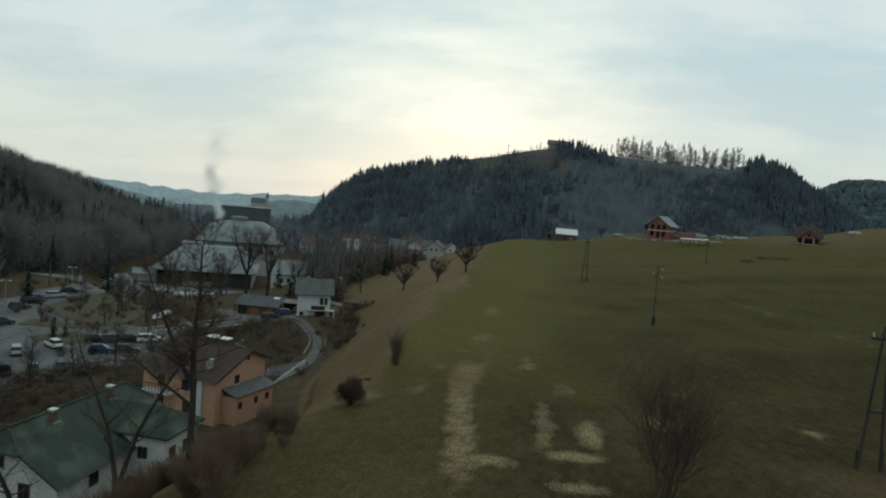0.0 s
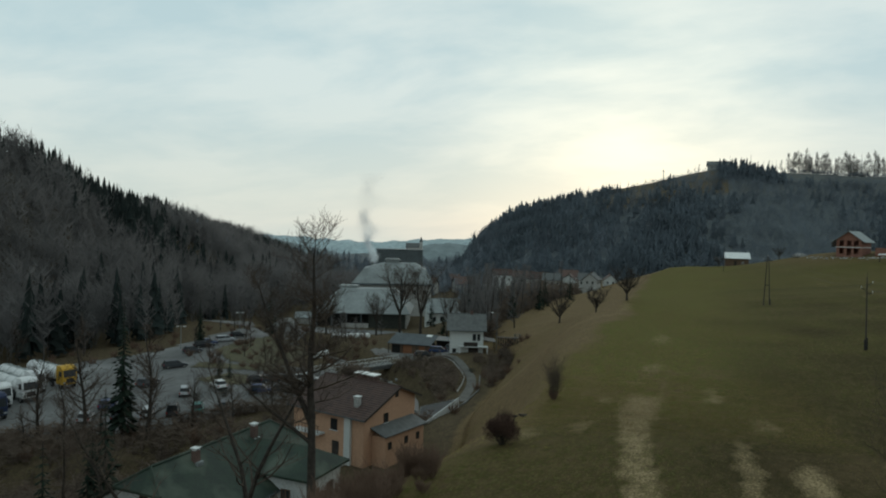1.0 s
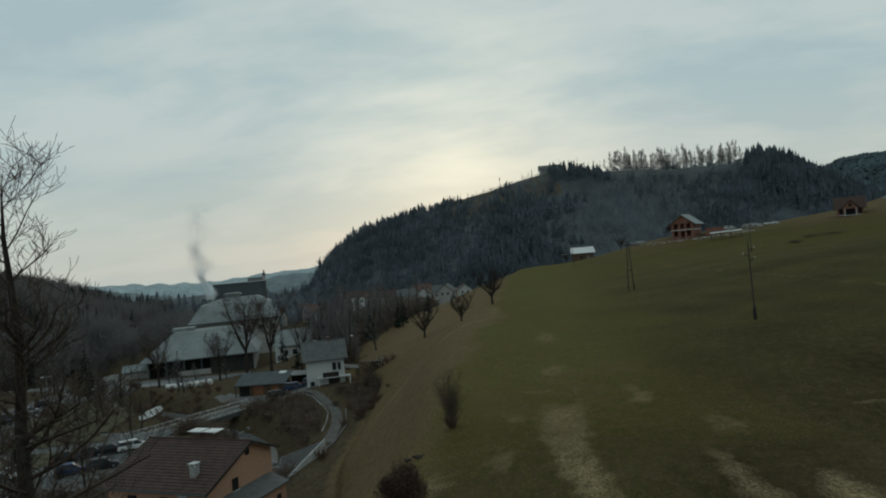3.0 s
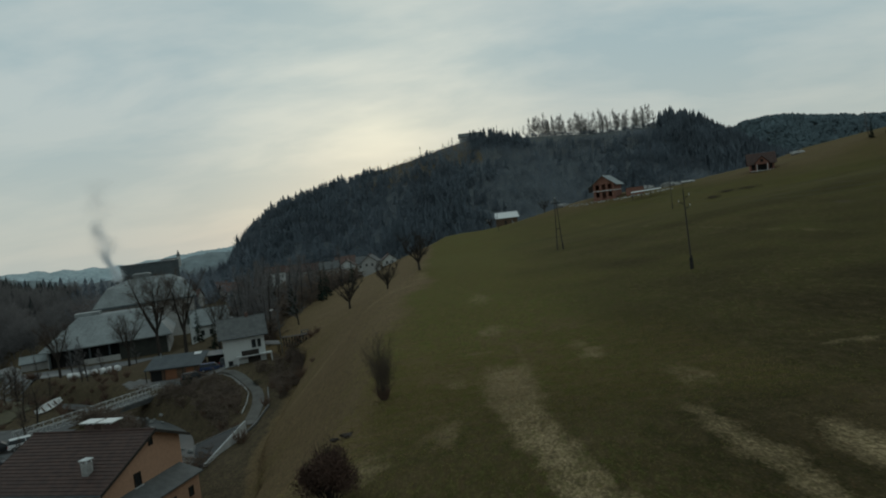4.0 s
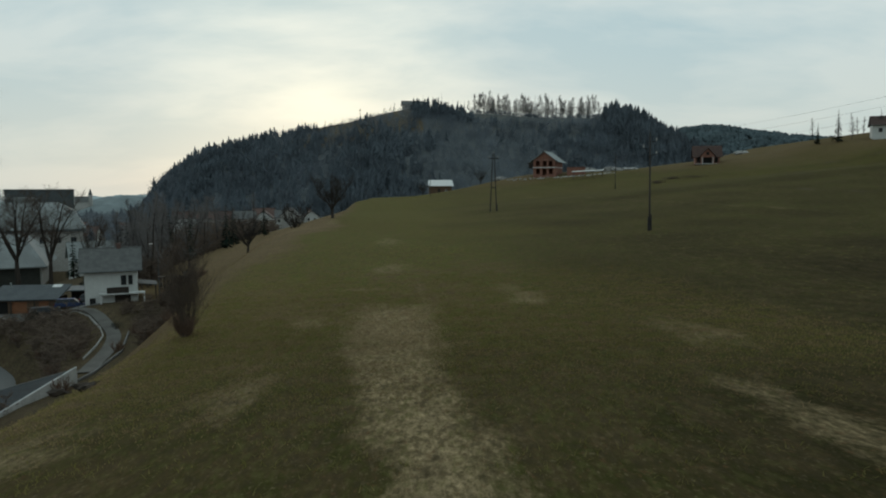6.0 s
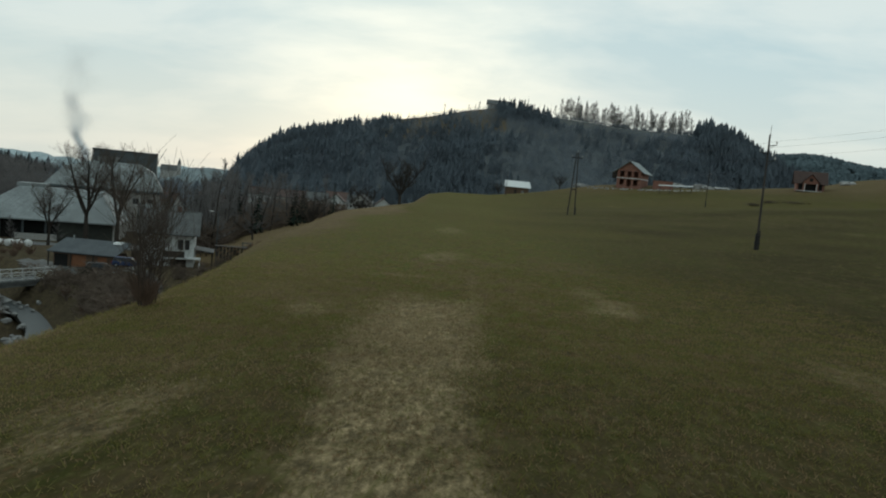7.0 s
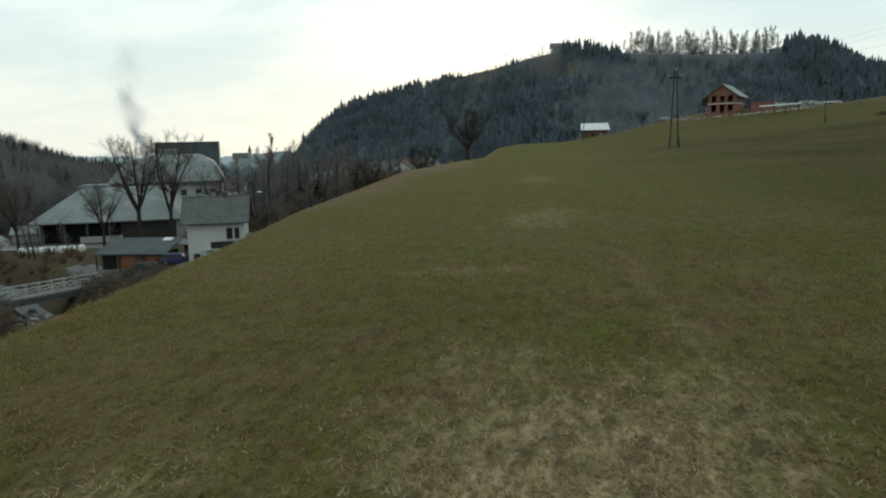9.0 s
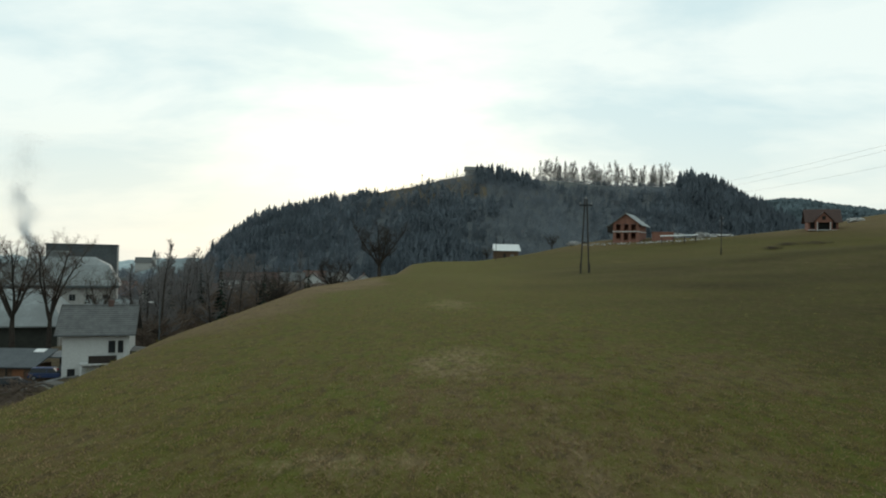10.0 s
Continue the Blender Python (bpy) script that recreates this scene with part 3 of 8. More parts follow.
def grow(rnd, p, d, length, r, depth, segs, rise, wander=0.22, kids=3, subs=3, spread=0.8):
    """One limb and its side limbs, as short straight pieces with falling thickness."""
    step = length / subs
    for k in range(subs):
        d = (d + Vector((rnd.uniform(-1, 1), rnd.uniform(-1, 1), rnd.uniform(-0.6, 1) + rise)) * wander).normalized()
        q = p + d * step
        r1 = r * (0.80 if k < subs - 1 else 0.6)
        segs.append((p, q, r, r1, depth))
        if depth > 0:
            for j in range(kids if k else max(1, kids - 1)):
                side = Vector((rnd.uniform(-1, 1), rnd.uniform(-1, 1), rnd.uniform(-0.3, 0.6))).normalized()
                nd = (d * (1 - spread * 0.55) + side * spread).normalized()
                grow(rnd, p.lerp(q, rnd.uniform(0.3, 1)), nd, length * rnd.uniform(0.42, 0.66), r1 * rnd.uniform(0.4, 0.6), depth - 1, segs, rise, wander * 1.15, kids, subs, spread)
        p, r = q, r1
    return p


def segs_geo(segs, pick, sides, least=0.008, flat=False):
    """The limbs as tubes; of a tree that stays far off, the last twigs as narrow blades."""
    g = Geo()
    k = 0
    for a, b, r0, r1, dep in segs:
        if pick(dep) and flat and dep == 0:
            k += 1
            d = (b - a).normalized()
            u = d.orthogonal().normalized()
            w = u * math.cos(k * 2.4) + d.cross(u) * math.sin(k * 2.4)
            p, q = w * max(r0, least), w * max(r1, least * 0.75)
            g.add([a - p, a + p, b + q, b - q], [(0, 1, 2, 3)])
        elif pick(dep):
            g.tube(a, b, max(r0, least), max(r1, least * 0.75), sides, caps=False)
    return g


def bare_tree(name, seed, h, crown, r, label, depth=3, trunk_part=0.38, kids=3, subs=3, rise=0.25, twig=TWIG, limbs=9, group="", lean=0.04, least=0.008, flat=False):
    """A leafless tree: tapered trunk, limbs from part of its height up, fine twigs."""
    rnd = random.Random(seed)
    e = thing(name, 0, 0, 0, 0, label, "tree", group)
    segs = []
    p, d, n = Vector((0, 0, -0.3)), Vector((0, 0, 1)), 8
    for k in range(n):
        f0, f1 = k / n, (k + 1) / n
        d = (d + Vector((rnd.uniform(-1, 1), rnd.uniform(-1, 1), 0)) * lean * 2).normalized()
        q = p + d * (h * 0.86 / n)
        segs.append((p, q, r * (1 - f0) ** 0.9 + 0.02, r * (1 - f1) ** 0.9 + 0.015, 9))
        for j in range(limbs):
            f = f0 + (f1 - f0) * j / limbs
            if f > trunk_part and rnd.random() < 0.42:
                a = rnd.uniform(0, 6.28)
                up = 0.25 + 0.75 * f
                nd = Vector((math.cos(a), math.sin(a), up)).normalized()
                ln = crown * (1.12 - 0.75 * max(0, f - trunk_part) / (1 - trunk_part)) * rnd.uniform(0.7, 1.1)
                grow(rnd, p.lerp(q, j / limbs), nd, ln, r * (1 - f) * 0.42 + 0.02, depth - 1, segs, rise, 0.24, kids, subs)
        p = q
    part("trunk", segs_geo(segs, lambda k: k == 9, 7), BARK, e, smooth=True)
    part("crown", segs_geo(segs, lambda k: k < 9, 3, least, flat), twig, e)
    return e


def leader(rnd, p, d, length, r, crown, bare, segs, rise=0.3, n=8, limbs=7, wander=0.10, kids=3):
    """A main stem that wanders upward and carries limbs past a bare part."""
    for k in range(n):
        f0, f1 = k / n, (k + 1) / n
        d = (d + Vector((rnd.uniform(-1, 1), rnd.uniform(-1, 1), rnd.uniform(0, 0.6))) * wander).normalized()
        q = p + d * (length / n)
        segs.append((p, q, r * (1 - f0) ** 0.8 + 0.02, r * (1 - f1) ** 0.8 + 0.02, 9))
        for j in range(limbs):
            f = f0 + (f1 - f0) * j / limbs
            if f > bare and rnd.random() < 0.45:
                a = rnd.uniform(0, 6.28)
                nd = Vector((math.cos(a), math.sin(a), 0.1 + 0.8 * f)).normalized()
                grow(rnd, p.lerp(q, j / limbs), nd, crown * (1.1 - 0.6 * f) * rnd.uniform(0.6, 1.15), r * (1 - f) * 0.40 + 0.022, 2, segs, rise, 0.26, kids, 3)
        p = q


def forked_tree(name, seed, label):
    """A tall tree whose trunk parts low down into two main stems."""
    rnd = random.Random(seed)
    e = thing(name, 0, 0, 0, 0, label, "tree")
    segs = []
    p, d = Vector((0, 0, -0.3)), Vector((0.02, 0, 1)).normalized()
    for k in range(4):
        q = p + d * 2.1
        segs.append((p, q, 0.34 - 0.025 * k, 0.315 - 0.025 * k, 9))
        d = (d + Vector((rnd.uniform(-1, 1), rnd.uniform(-1, 1), 0)) * 0.04).normalized()
        p = q
    leader(rnd, p, Vector((-0.02, 0.02, 1)).normalized(), 13.0, 0.24, 3.4, 0.10, segs, limbs=8)
    leader(rnd, p - d * 0.6, Vector((-0.42, 0.1, 1)).normalized(), 11.0, 0.19, 3.0, 0.15, segs)
    leader(rnd, p - d * 1.8, Vector((-0.6, -0.3, 0.7)).normalized(), 6.5, 0.12, 2.4, 0.2, segs, n=5, limbs=5)
    part("trunk", segs_geo(segs, lambda k: k == 9, 8), BARK, e, smooth=True)
    part("crown", segs_geo(segs, lambda k: k < 9, 3, 0.010), TWIG, e)
    return e


def spreading_tree(name, seed, h, r, label, stems=6, spread=0.75, twig=TWIG, least=0.016, trunk=0.26, crown=0.2):
    """An old broad-crowned tree: a short trunk that parts into several rising, crooked main limbs."""
    rnd = random.Random(seed)
    e = thing(name, 0, 0, 0, 0, label, "tree")
    segs = []
    p, d = Vector((0, 0, -0.3)), Vector((0, 0, 1))
    for k in range(3):
        q = p + d * (h * trunk / 3)
        segs.append((p, q, r * (1 - 0.12 * k), r * (0.88 - 0.12 * k), 9))
        d = (d + Vector((rnd.uniform(-1, 1), rnd.uniform(-1, 1), 0)) * 0.07).normalized()
        p = q
    for k in range(stems):
        a = 6.283 * (k + rnd.uniform(-0.25, 0.25)) / max(1, stems - 1)
        lean = spread * rnd.uniform(0.7, 1.1) if k else 0.08
        leader(rnd, p - d * rnd.uniform(0, h * 0.06), Vector((math.cos(a) * lean, math.sin(a) * lean, 1)).normalized(), h * (1 - trunk) * rnd.uniform(0.8, 0.98), r * 0.45, h * crown, 0.22, segs, n=6, limbs=5, wander=0.16, kids=3)
    part("trunk", segs_geo(segs, lambda k: k == 9, 7), BARK, e, smooth=True)
    part("crown", segs_geo(segs, lambda k: k < 9, 3, least, True), twig, e)
    return e


def bush(name, seed, h, spread, stems, label, twig=SHRUB, depth=2, category="bush", group="", upright=0.8, r=0.035, kids=3, least=0.008, flat=False, base=1.0, wander=0.10, fan=0.34):
    """Many stems from one root stock."""
    rnd = random.Random(seed)
    e = thing(name, 0, 0, 0, 0, label, category, group)
    segs = []
    for k in range(stems):
        a, o = rnd.uniform(0, 6.28), rnd.uniform(0, 0.35) * spread * 0.4 * base
        lean = rnd.uniform(0.05, 1.0) ** 0.8 * spread / h
        d = Vector((math.cos(a) * lean, math.sin(a) * lean, upright)).normalized()
        grow(rnd, Vector((math.cos(a) * o, math.sin(a) * o, -0.15)), d, h * rnd.uniform(0.40, 0.62), r * rnd.uniform(0.6, 1.2), depth, segs, 0.5, wander, kids, 3, fan)
    part("stemwork", segs_geo(segs, lambda k: k == depth, 4, least), twig, e)
    part("branchwork", segs_geo(segs, lambda k: k < depth, 3, least, flat), twig, e)
    return e


def leafy_bush(name, seed, rad, h, n, label, mat=RUSSET, category="bush", group=""):
    """A dense bush: woody stems inside, a ragged shell of small withered leaves and twig tips."""
    rnd = random.Random(seed)
    e = thing(name, 0, 0, 0, 0, label, category, group)
    s = Geo()
    for k in range(14):
        a, f = rnd.uniform(0, 6.28), rnd.uniform(0.1, 0.9)
        s.tube((0.1 * math.cos(a), 0.1 * math.sin(a), -0.2), (rad * f * math.cos(a), rad * f * math.sin(a), h * (1 - 0.5 * f)), 0.04, 0.012, 4, False)
    for k in range(n // 40):
        d = Vector((rnd.gauss(0, 1), rnd.gauss(0, 1), abs(rnd.gauss(0, 1)) + 0.45)).normalized()
        tip = Vector((d.x * rad, d.y * rad, d.z * h)) * rnd.uniform(0.85, 1.18)
        s.tube((tip.x * 0.35, tip.y * 0.35, tip.z * 0.3), tip, 0.010, 0.004, 3, False)
    part("stemwork", s, BARK, e)
    g = Geo()
    lumps = [(rnd.uniform(0, 6.28), rnd.uniform(0.3, 0.75), rnd.uniform(0.3, 0.8), rnd.uniform(0.35, 0.6)) for _ in range(14)]
    for k in range(n):
        a, f, zz, lr = rnd.choice(lumps)
        v = Vector((rnd.gauss(0, 1), rnd.gauss(0, 1), rnd.gauss(0, 1))).normalized() * lr * rad * rnd.uniform(0.5, 1.05)
        c = Vector((rad * f * math.cos(a), rad * f * math.sin(a), h * zz)) + v
        if c.z < 0.02:
            continue
        t = Vector((rnd.gauss(0, 1), rnd.gauss(0, 1), rnd.gauss(0, 1) + 0.8)).normalized() * rnd.uniform(0.06, 0.24)
        w = t.orthogonal().normalized() * rnd.uniform(0.006, 0.024)
        g.add([c - w, c + w, c + t], [(0, 1, 2)])
    part("foliage", g, mat, e)
    return e


def spruce(name, seed, h, rad, label, tiers=16, group="", mat=NEEDLES):
    """A spruce: trunk and whorls of drooping, ragged boughs."""
    rnd = random.Random(seed)
    e = thing(name, 0, 0, 0, 0, label, "spruce", group)
    part("trunk", Geo().tube((0, 0, -0.3), (0, 0, h * 0.97), h * 0.016, 0.02, 6), BARK, e)
    g = Geo()
    for k in range(tiers):
        f = k / tiers
        z, R = h * (0.10 + 0.88 * f), rad * (1 - f) ** 0.85 + 0.08
        n = 11 - int(4 * f)
        R *= rnd.uniform(0.7, 1.1)
        for j in range(n):
            if rnd.random() < 0.22:
                continue
            a = 6.283 * (j + rnd.random()) / n
            rr = R * rnd.uniform(0.6, 1.12)
            tip = Vector((rr * math.cos(a), rr * math.sin(a), z - rr * rnd.uniform(0.2, 0.6)))
            side = Vector((-math.sin(a), math.cos(a), 0)) * rr * rnd.uniform(0.14, 0.26)
            root = Vector((0, 0, z + 0.12 * R))
            midp = root.lerp(tip, 0.6)
            g.add([root, midp - side - Vector((0, 0, 0.06)), tip, midp + side - Vector((0, 0, 0.06)), midp - Vector((0, 0, 0.22 * rr))], [(0, 1, 2), (0, 2, 3), (1, 4, 2), (4, 3, 2)])
    part("crown", g, mat, e)
    return e


def fir_shape(seed, tiers, n):
    """Unit spruce for far woods: hanging, ragged boughs round a stem."""
    r = np.random.RandomState(seed)
    V, F = [], []
    for k in range(tiers):
        f = k / tiers
        R = (1 - f) ** 0.85 * r.uniform(0.75, 1.1) + 0.04
        for j in range(n):
            a = 6.283 * (j + r.rand()) / n
            q, w = R * r.uniform(0.5, 1.15), r.uniform(0.35, 0.6)
            z = 0.10 + 0.84 * f + 0.05 * r.rand()
            o = len(V)
            V.append((0, 0, min(z + 1.5 / tiers, 1.0)))
            for b in (a - w, a + w):
                V.append((q * np.cos(b), q * np.sin(b), z - 0.10 * r.rand()))
            F.append((o, o + 1, o + 2))
    return np.array(V, float), np.array(F, int)


def twig_shape(seed, n, w):
    """Unit leafless tree for far woods: a trunk and slim limbs and twigs that fan upward."""
    r = np.random.RandomState(seed)
    V, F = [], []

    def blade(a, b, ww):
        d = b - a
        s = np.cross(d, r.normal(size=3))
        s = s / (np.linalg.norm(s) + 1e-9) * ww
        o = len(V)
        V.extend([a - s, a + s, b])
        F.append((o, o + 1, o + 2))

    blade(np.zeros(3), np.array([0, 0, 0.95]), w * 1.6)
    blade(np.zeros(3), np.array([0.02, 0, 0.9]), w * 1.6)
    for k in range(n):
        z0 = r.uniform(0.08, 0.80)
        a = r.uniform(0, 6.283)
        ln = r.uniform(0.45, 1.0) * (0.55 + 0.9 * np.sin(3.0 * (0.1 + 0.85 * z0))) * 0.72
        p = np.array([0, 0, z0])
        q = p + np.array([np.cos(a) * ln, np.sin(a) * ln, 0.22 * r.uniform(0.3, 1.2)])
        q[2] = min(q[2], 1.0)
        blade(p, q, w)
        for j in range(4):
            m = p + (q - p) * r.uniform(0.3, 1.0)
            e = m + np.array([r.normal() * 0.2, r.normal() * 0.2, r.uniform(0.03, 0.16)])
            blade(m, e, w * 0.7)
    return np.array(V, float), np.array(F, int)


def woods(name, shapes, xy, hgt, rad, mat, seed, label, sink=0.3, ground=None):
    """Many far trees as one mesh."""
    r = np.random.RandomState(seed)
    zz = (height(xy[:, 0], xy[:, 1]) if ground is None else ground) - sink
    pick = r.randint(len(shapes), size=len(xy))
    VV, FF, o = [], [], 0
    for k, (V, F) in enumerate(shapes):
        sel = np.where(pick == k)[0]
        if not len(sel):
            continue
        a = r.uniform(0, 6.283, len(sel))
        c, s = np.cos(a)[:, None], np.sin(a)[:, None]
        x = (V[None, :, 0] * c - V[None, :, 1] * s) * rad[sel, None] + xy[sel, 0, None]
        y = (V[None, :, 0] * s + V[None, :, 1] * c) * rad[sel, None] + xy[sel, 1, None]
        z = V[None, :, 2] * hgt[sel, None] + zz[sel, None]
        VV.append(np.stack([x, y, z], -1).reshape(-1, 3))
        FF.append((F[None] + (np.arange(len(sel)) * len(V))[:, None, None] + o).reshape(-1, 3))
        o += len(sel) * len(V)
    ob = new(name, array_mesh(name, np.concatenate(VV), np.concatenate(FF), mat))
    return tagged(ob, label, "woodland", kind="stuff")


def plant(ob, x, y, rz=0.0, s=1.0, sz=None, sink=0.0):
    """A copy of a tree or bush, standing on the land."""
    c = copy_thing(ob, pose(x, y, land(x, y) - sink, 0, 0, rz))
    c.scale = (s, s, sz or s)
    return c


def build_woods():
    r = np.random.RandomState(5)
    firs = [fir_shape(k, 6, 6) for k in range(5)]
    twigs = [twig_shape(20 + k, 11, 0.016) for k in range(5)]
    # forested hill
    brush = [twig_shape(70 + k, 14, 0.03) for k in range(4)]
    n = 16500
    xy = np.stack([r.uniform(-232, 262, n), r.uniform(392, 612, n)], 1)
    cy = crest_y(xy[:, 0])
    below = cy - xy[:, 1]
    ht = hill_at(xy[:, 0], xy[:, 1])
    # grass at the crest: a wide bald slope east of the farm, a narrow one west of it
    bald = np.interp(xy[:, 0], [-90, -70, -30, -8, 2, 40, 50, 120, 150, 165], [0, 8, 12, 14, 3, 3, 22, 30, 26, 0]) + 4 * wave_noise(xy[:, 0], xy[:, 1], 16, 31)
    keep = (below > bald) & (below < 195) & (ht > 4)
    keep |= (below > -14) & (below <= 2) & (xy[:, 0] > 163) & (ht > 12)
    keep |= (below > -4) & (below <= 2) & (xy[:, 0] < -84) & (ht > 12)
    xy = xy[keep]
    fir = (wave_noise(xy[:, 0], xy[:, 1], 26, 33) + r.normal(0, 0.45, len(xy)) > 0.62) | ((xy[:, 0] > 150) & (r.rand(len(xy)) < 0.7)) | ((xy[:, 0] < -60) & (r.rand(len(xy)) < 0.42)) | ((xy[:, 0] > 6) & (xy[:, 0] < 52) & (np.abs(crest_y(xy[:, 0]) - xy[:, 1] - 14) < 22) & (r.rand(len(xy)) < 0.6))
    a, b = xy[fir], xy[~fir]
    ha = r.uniform(4.2, 6.6, len(a)) * r.choice([1, 1, 1, 1.25], len(a)) * np.where(a[:, 0] > 150, 1.95, np.where((a[:, 0] > 6) & (a[:, 0] < 52), 1.5, np.where(r.rand(len(a)) < 0.12, 1.6, 1.1)))
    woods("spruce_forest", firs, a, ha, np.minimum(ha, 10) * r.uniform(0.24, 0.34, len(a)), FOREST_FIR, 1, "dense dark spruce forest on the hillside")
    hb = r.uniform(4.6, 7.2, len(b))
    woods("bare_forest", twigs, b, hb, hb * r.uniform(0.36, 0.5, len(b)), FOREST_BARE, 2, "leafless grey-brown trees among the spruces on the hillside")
    # scrub under the tall trees of the crest
    x = r.uniform(56, 160, 420)
    xy = np.stack([x, crest_y(x) + r.uniform(-3, 11, 420)], 1)
    hb = r.uniform(1.5, 4.5, 420)
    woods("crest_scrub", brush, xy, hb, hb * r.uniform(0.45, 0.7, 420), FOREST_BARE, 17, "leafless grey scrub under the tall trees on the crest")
    # valley side
    firs2 = [fir_shape(40 + k, 11, 8) for k in range(4)]
    twigs2 = [twig_shape(50 + k, 26, 0.016) for k in range(5)]
    n = 15000
    xy = np.stack([r.uniform(-420, -124, n), r.uniform(10, 430, n)], 1)
    wf = np.interp(xy[:, 1], [-100, 40, 95, 140, 200, 260, 400, 900], [-128, -128, -131, -138, -154, -174, -235, -330])
    dd = wf - xy[:, 0]
    keep = (dd > -4 - 9 * (xy[:, 1] < 150)) & (dd < 170) & (r.rand(n) < np.where(dd < 130, 1, 0.4))
    clear = (np.hypot(xy[:, 0] + 215, xy[:, 1] - 250) < 22)
    xy = xy[keep & ~clear]
    fir = (wave_noise(xy[:, 0], xy[:, 1], 24, 35) + r.normal(0, 0.4, len(xy)) - 0.4 * sstep(-160, -132, xy[:, 0])) > 0.55
    a, b = xy[fir], xy[~fir]
    ha = r.uniform(10, 19, len(a))
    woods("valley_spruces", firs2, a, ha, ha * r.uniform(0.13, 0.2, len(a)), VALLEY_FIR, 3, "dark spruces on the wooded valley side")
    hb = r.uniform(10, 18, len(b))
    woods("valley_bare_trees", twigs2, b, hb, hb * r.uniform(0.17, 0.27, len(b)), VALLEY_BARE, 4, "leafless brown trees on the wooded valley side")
    # plain beyond the factory
    n = 2000
    xy = np.stack([r.uniform(-330, -60, n), r.uniform(290, 700, n)], 1)
    k = (r.rand(n) < 0.8) & ~((xy[:, 0] > -215) & (xy[:, 0] < -190) & (xy[:, 1] < 500)) & ~((xy[:, 0] > -85) & (xy[:, 1] < 345))
    xy = xy[k & (height(xy[:, 0], xy[:, 1]) < 25)]
    hb = r.uniform(5, 10, len(xy)) * np.where(xy[:, 0] < -120, 1.45, 1)
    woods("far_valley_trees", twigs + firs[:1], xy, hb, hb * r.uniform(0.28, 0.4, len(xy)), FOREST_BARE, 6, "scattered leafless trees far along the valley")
    # low growth of the wood behind the white house
    n = 620
    y = r.uniform(158, 290, n)
    x = foot_x(y) + 4 - 24 * r.rand(n) ** 1.2
    k = (x > -6.5 - 0.372 * (y - 30.3)) & ~((x > -56) & (y < 152))
    xy = np.stack([x, y], 1)[k]
    hb = r.uniform(3, 7, len(xy))
    woods("wood_undergrowth", brush, xy, hb, hb * r.uniform(0.45, 0.7, len(xy)), BRUSH, 9, "brown leafless undergrowth in the wood along the valley")
    # brush on the river banks
    n = 1500
    xy = np.stack([r.uniform(-66, -36.5, n), r.uniform(84, 141, n)], 1)
    d = to_line(xy[:, 0], xy[:, 1], RIVER)
    road = to_line(xy[:, 0], xy[:, 1], [(-60.2, 139.0), (-57.0, 142.2), (-51.5, 142.0), (-46.0, 136.5), (-42.2, 130.0), (-39.4, 121.0), (-37.6, 110.0), (-36.4, 100.0)])
    span = to_line(xy[:, 0], xy[:, 1], [(-72.2, 117.0), (-61.4, 139.6)])
    xy = xy[(d > 4.2) & (road > 2.6) & (span > 2.8) & ~((xy[:, 0] < -59) & (xy[:, 1] < 119))]
    hb = r.uniform(1.0, 3.0, len(xy))
    woods("river_brush", brush, xy, hb, hb * r.uniform(0.5, 0.9, len(xy)), BRUSH, 10, "brown leafless brush on the river banks")
    # rough growth between the car park and the houses, and along its front edge
    n = 1400
    xy = np.stack([r.uniform(-98, -46, n), r.uniform(50, 84, n)], 1)
    near = xy[:, 1] < np.interp(xy[:, 0], [-98, -84, -69, -62, -46], [60, 63.5, 75.5, 84, 84])
    xy = xy[near & (to_line(xy[:, 0], xy[:, 1], RIVER) > 3.8) & ~((xy[:, 0] > -52) & (xy[:, 1] < 62)) & ~((xy[:, 0] > -47) & (xy[:, 1] > 66))]
    edge = np.stack([np.interp(r.rand(170), [0, 0.4, 0.75, 1], [-61, -67.6, -83.5, -96]), np.zeros(170)], 1)
    edge[:, 1] = np.interp(-edge[:, 0], [61, 67.6, 83.5, 96], [97, 78.5, 65.2, 61]) + r.normal(0, 0.5, 170)
    xy = np.concatenate([xy, edge])
    hb = r.uniform(0.9, 3.0, len(xy))
    woods("rough_brush", brush, xy, hb, hb * r.uniform(0.5, 0.9, len(xy)), BRUSH, 12, "brown leafless brush between the car park and the houses")
    # trees beside the factory
    xy = np.stack([r.uniform(-190, -148, 230), r.uniform(215, 340, 230)], 1)
    hb = r.uniform(9, 15, 230)
    woods("factory_side_trees", twigs2, xy, hb, hb * r.uniform(0.28, 0.42, 230), VALLEY_BARE, 16, "leafless grey trees beside the factory")
    # wooded knoll of the church
    n = 260
    a, q = r.uniform(0, 6.283, n), np.sqrt(r.rand(n)) * 0.93
    xy = np.stack([-215 + 46 * q * np.cos(a), 492 + 34 * q * np.sin(a)], 1)
    gz = -20 + 21.2 * np.sqrt(1 - q ** 2)
    hb = r.uniform(4, 7, n)
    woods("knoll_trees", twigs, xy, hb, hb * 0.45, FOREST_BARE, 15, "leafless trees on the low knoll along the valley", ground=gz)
    # distant range, its blue haze mixed into the tree colour
    n = 6500
    az, rr = np.radians(r.uniform(14, 52, n)), r.uniform(880, 1090, n)
    xy = np.stack([rr * np.sin(az), rr * np.cos(az)], 1)
    hb = r.uniform(4, 8, n)
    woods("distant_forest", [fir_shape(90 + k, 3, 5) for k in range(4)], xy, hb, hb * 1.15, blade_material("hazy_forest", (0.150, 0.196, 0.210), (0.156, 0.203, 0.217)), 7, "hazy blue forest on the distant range")



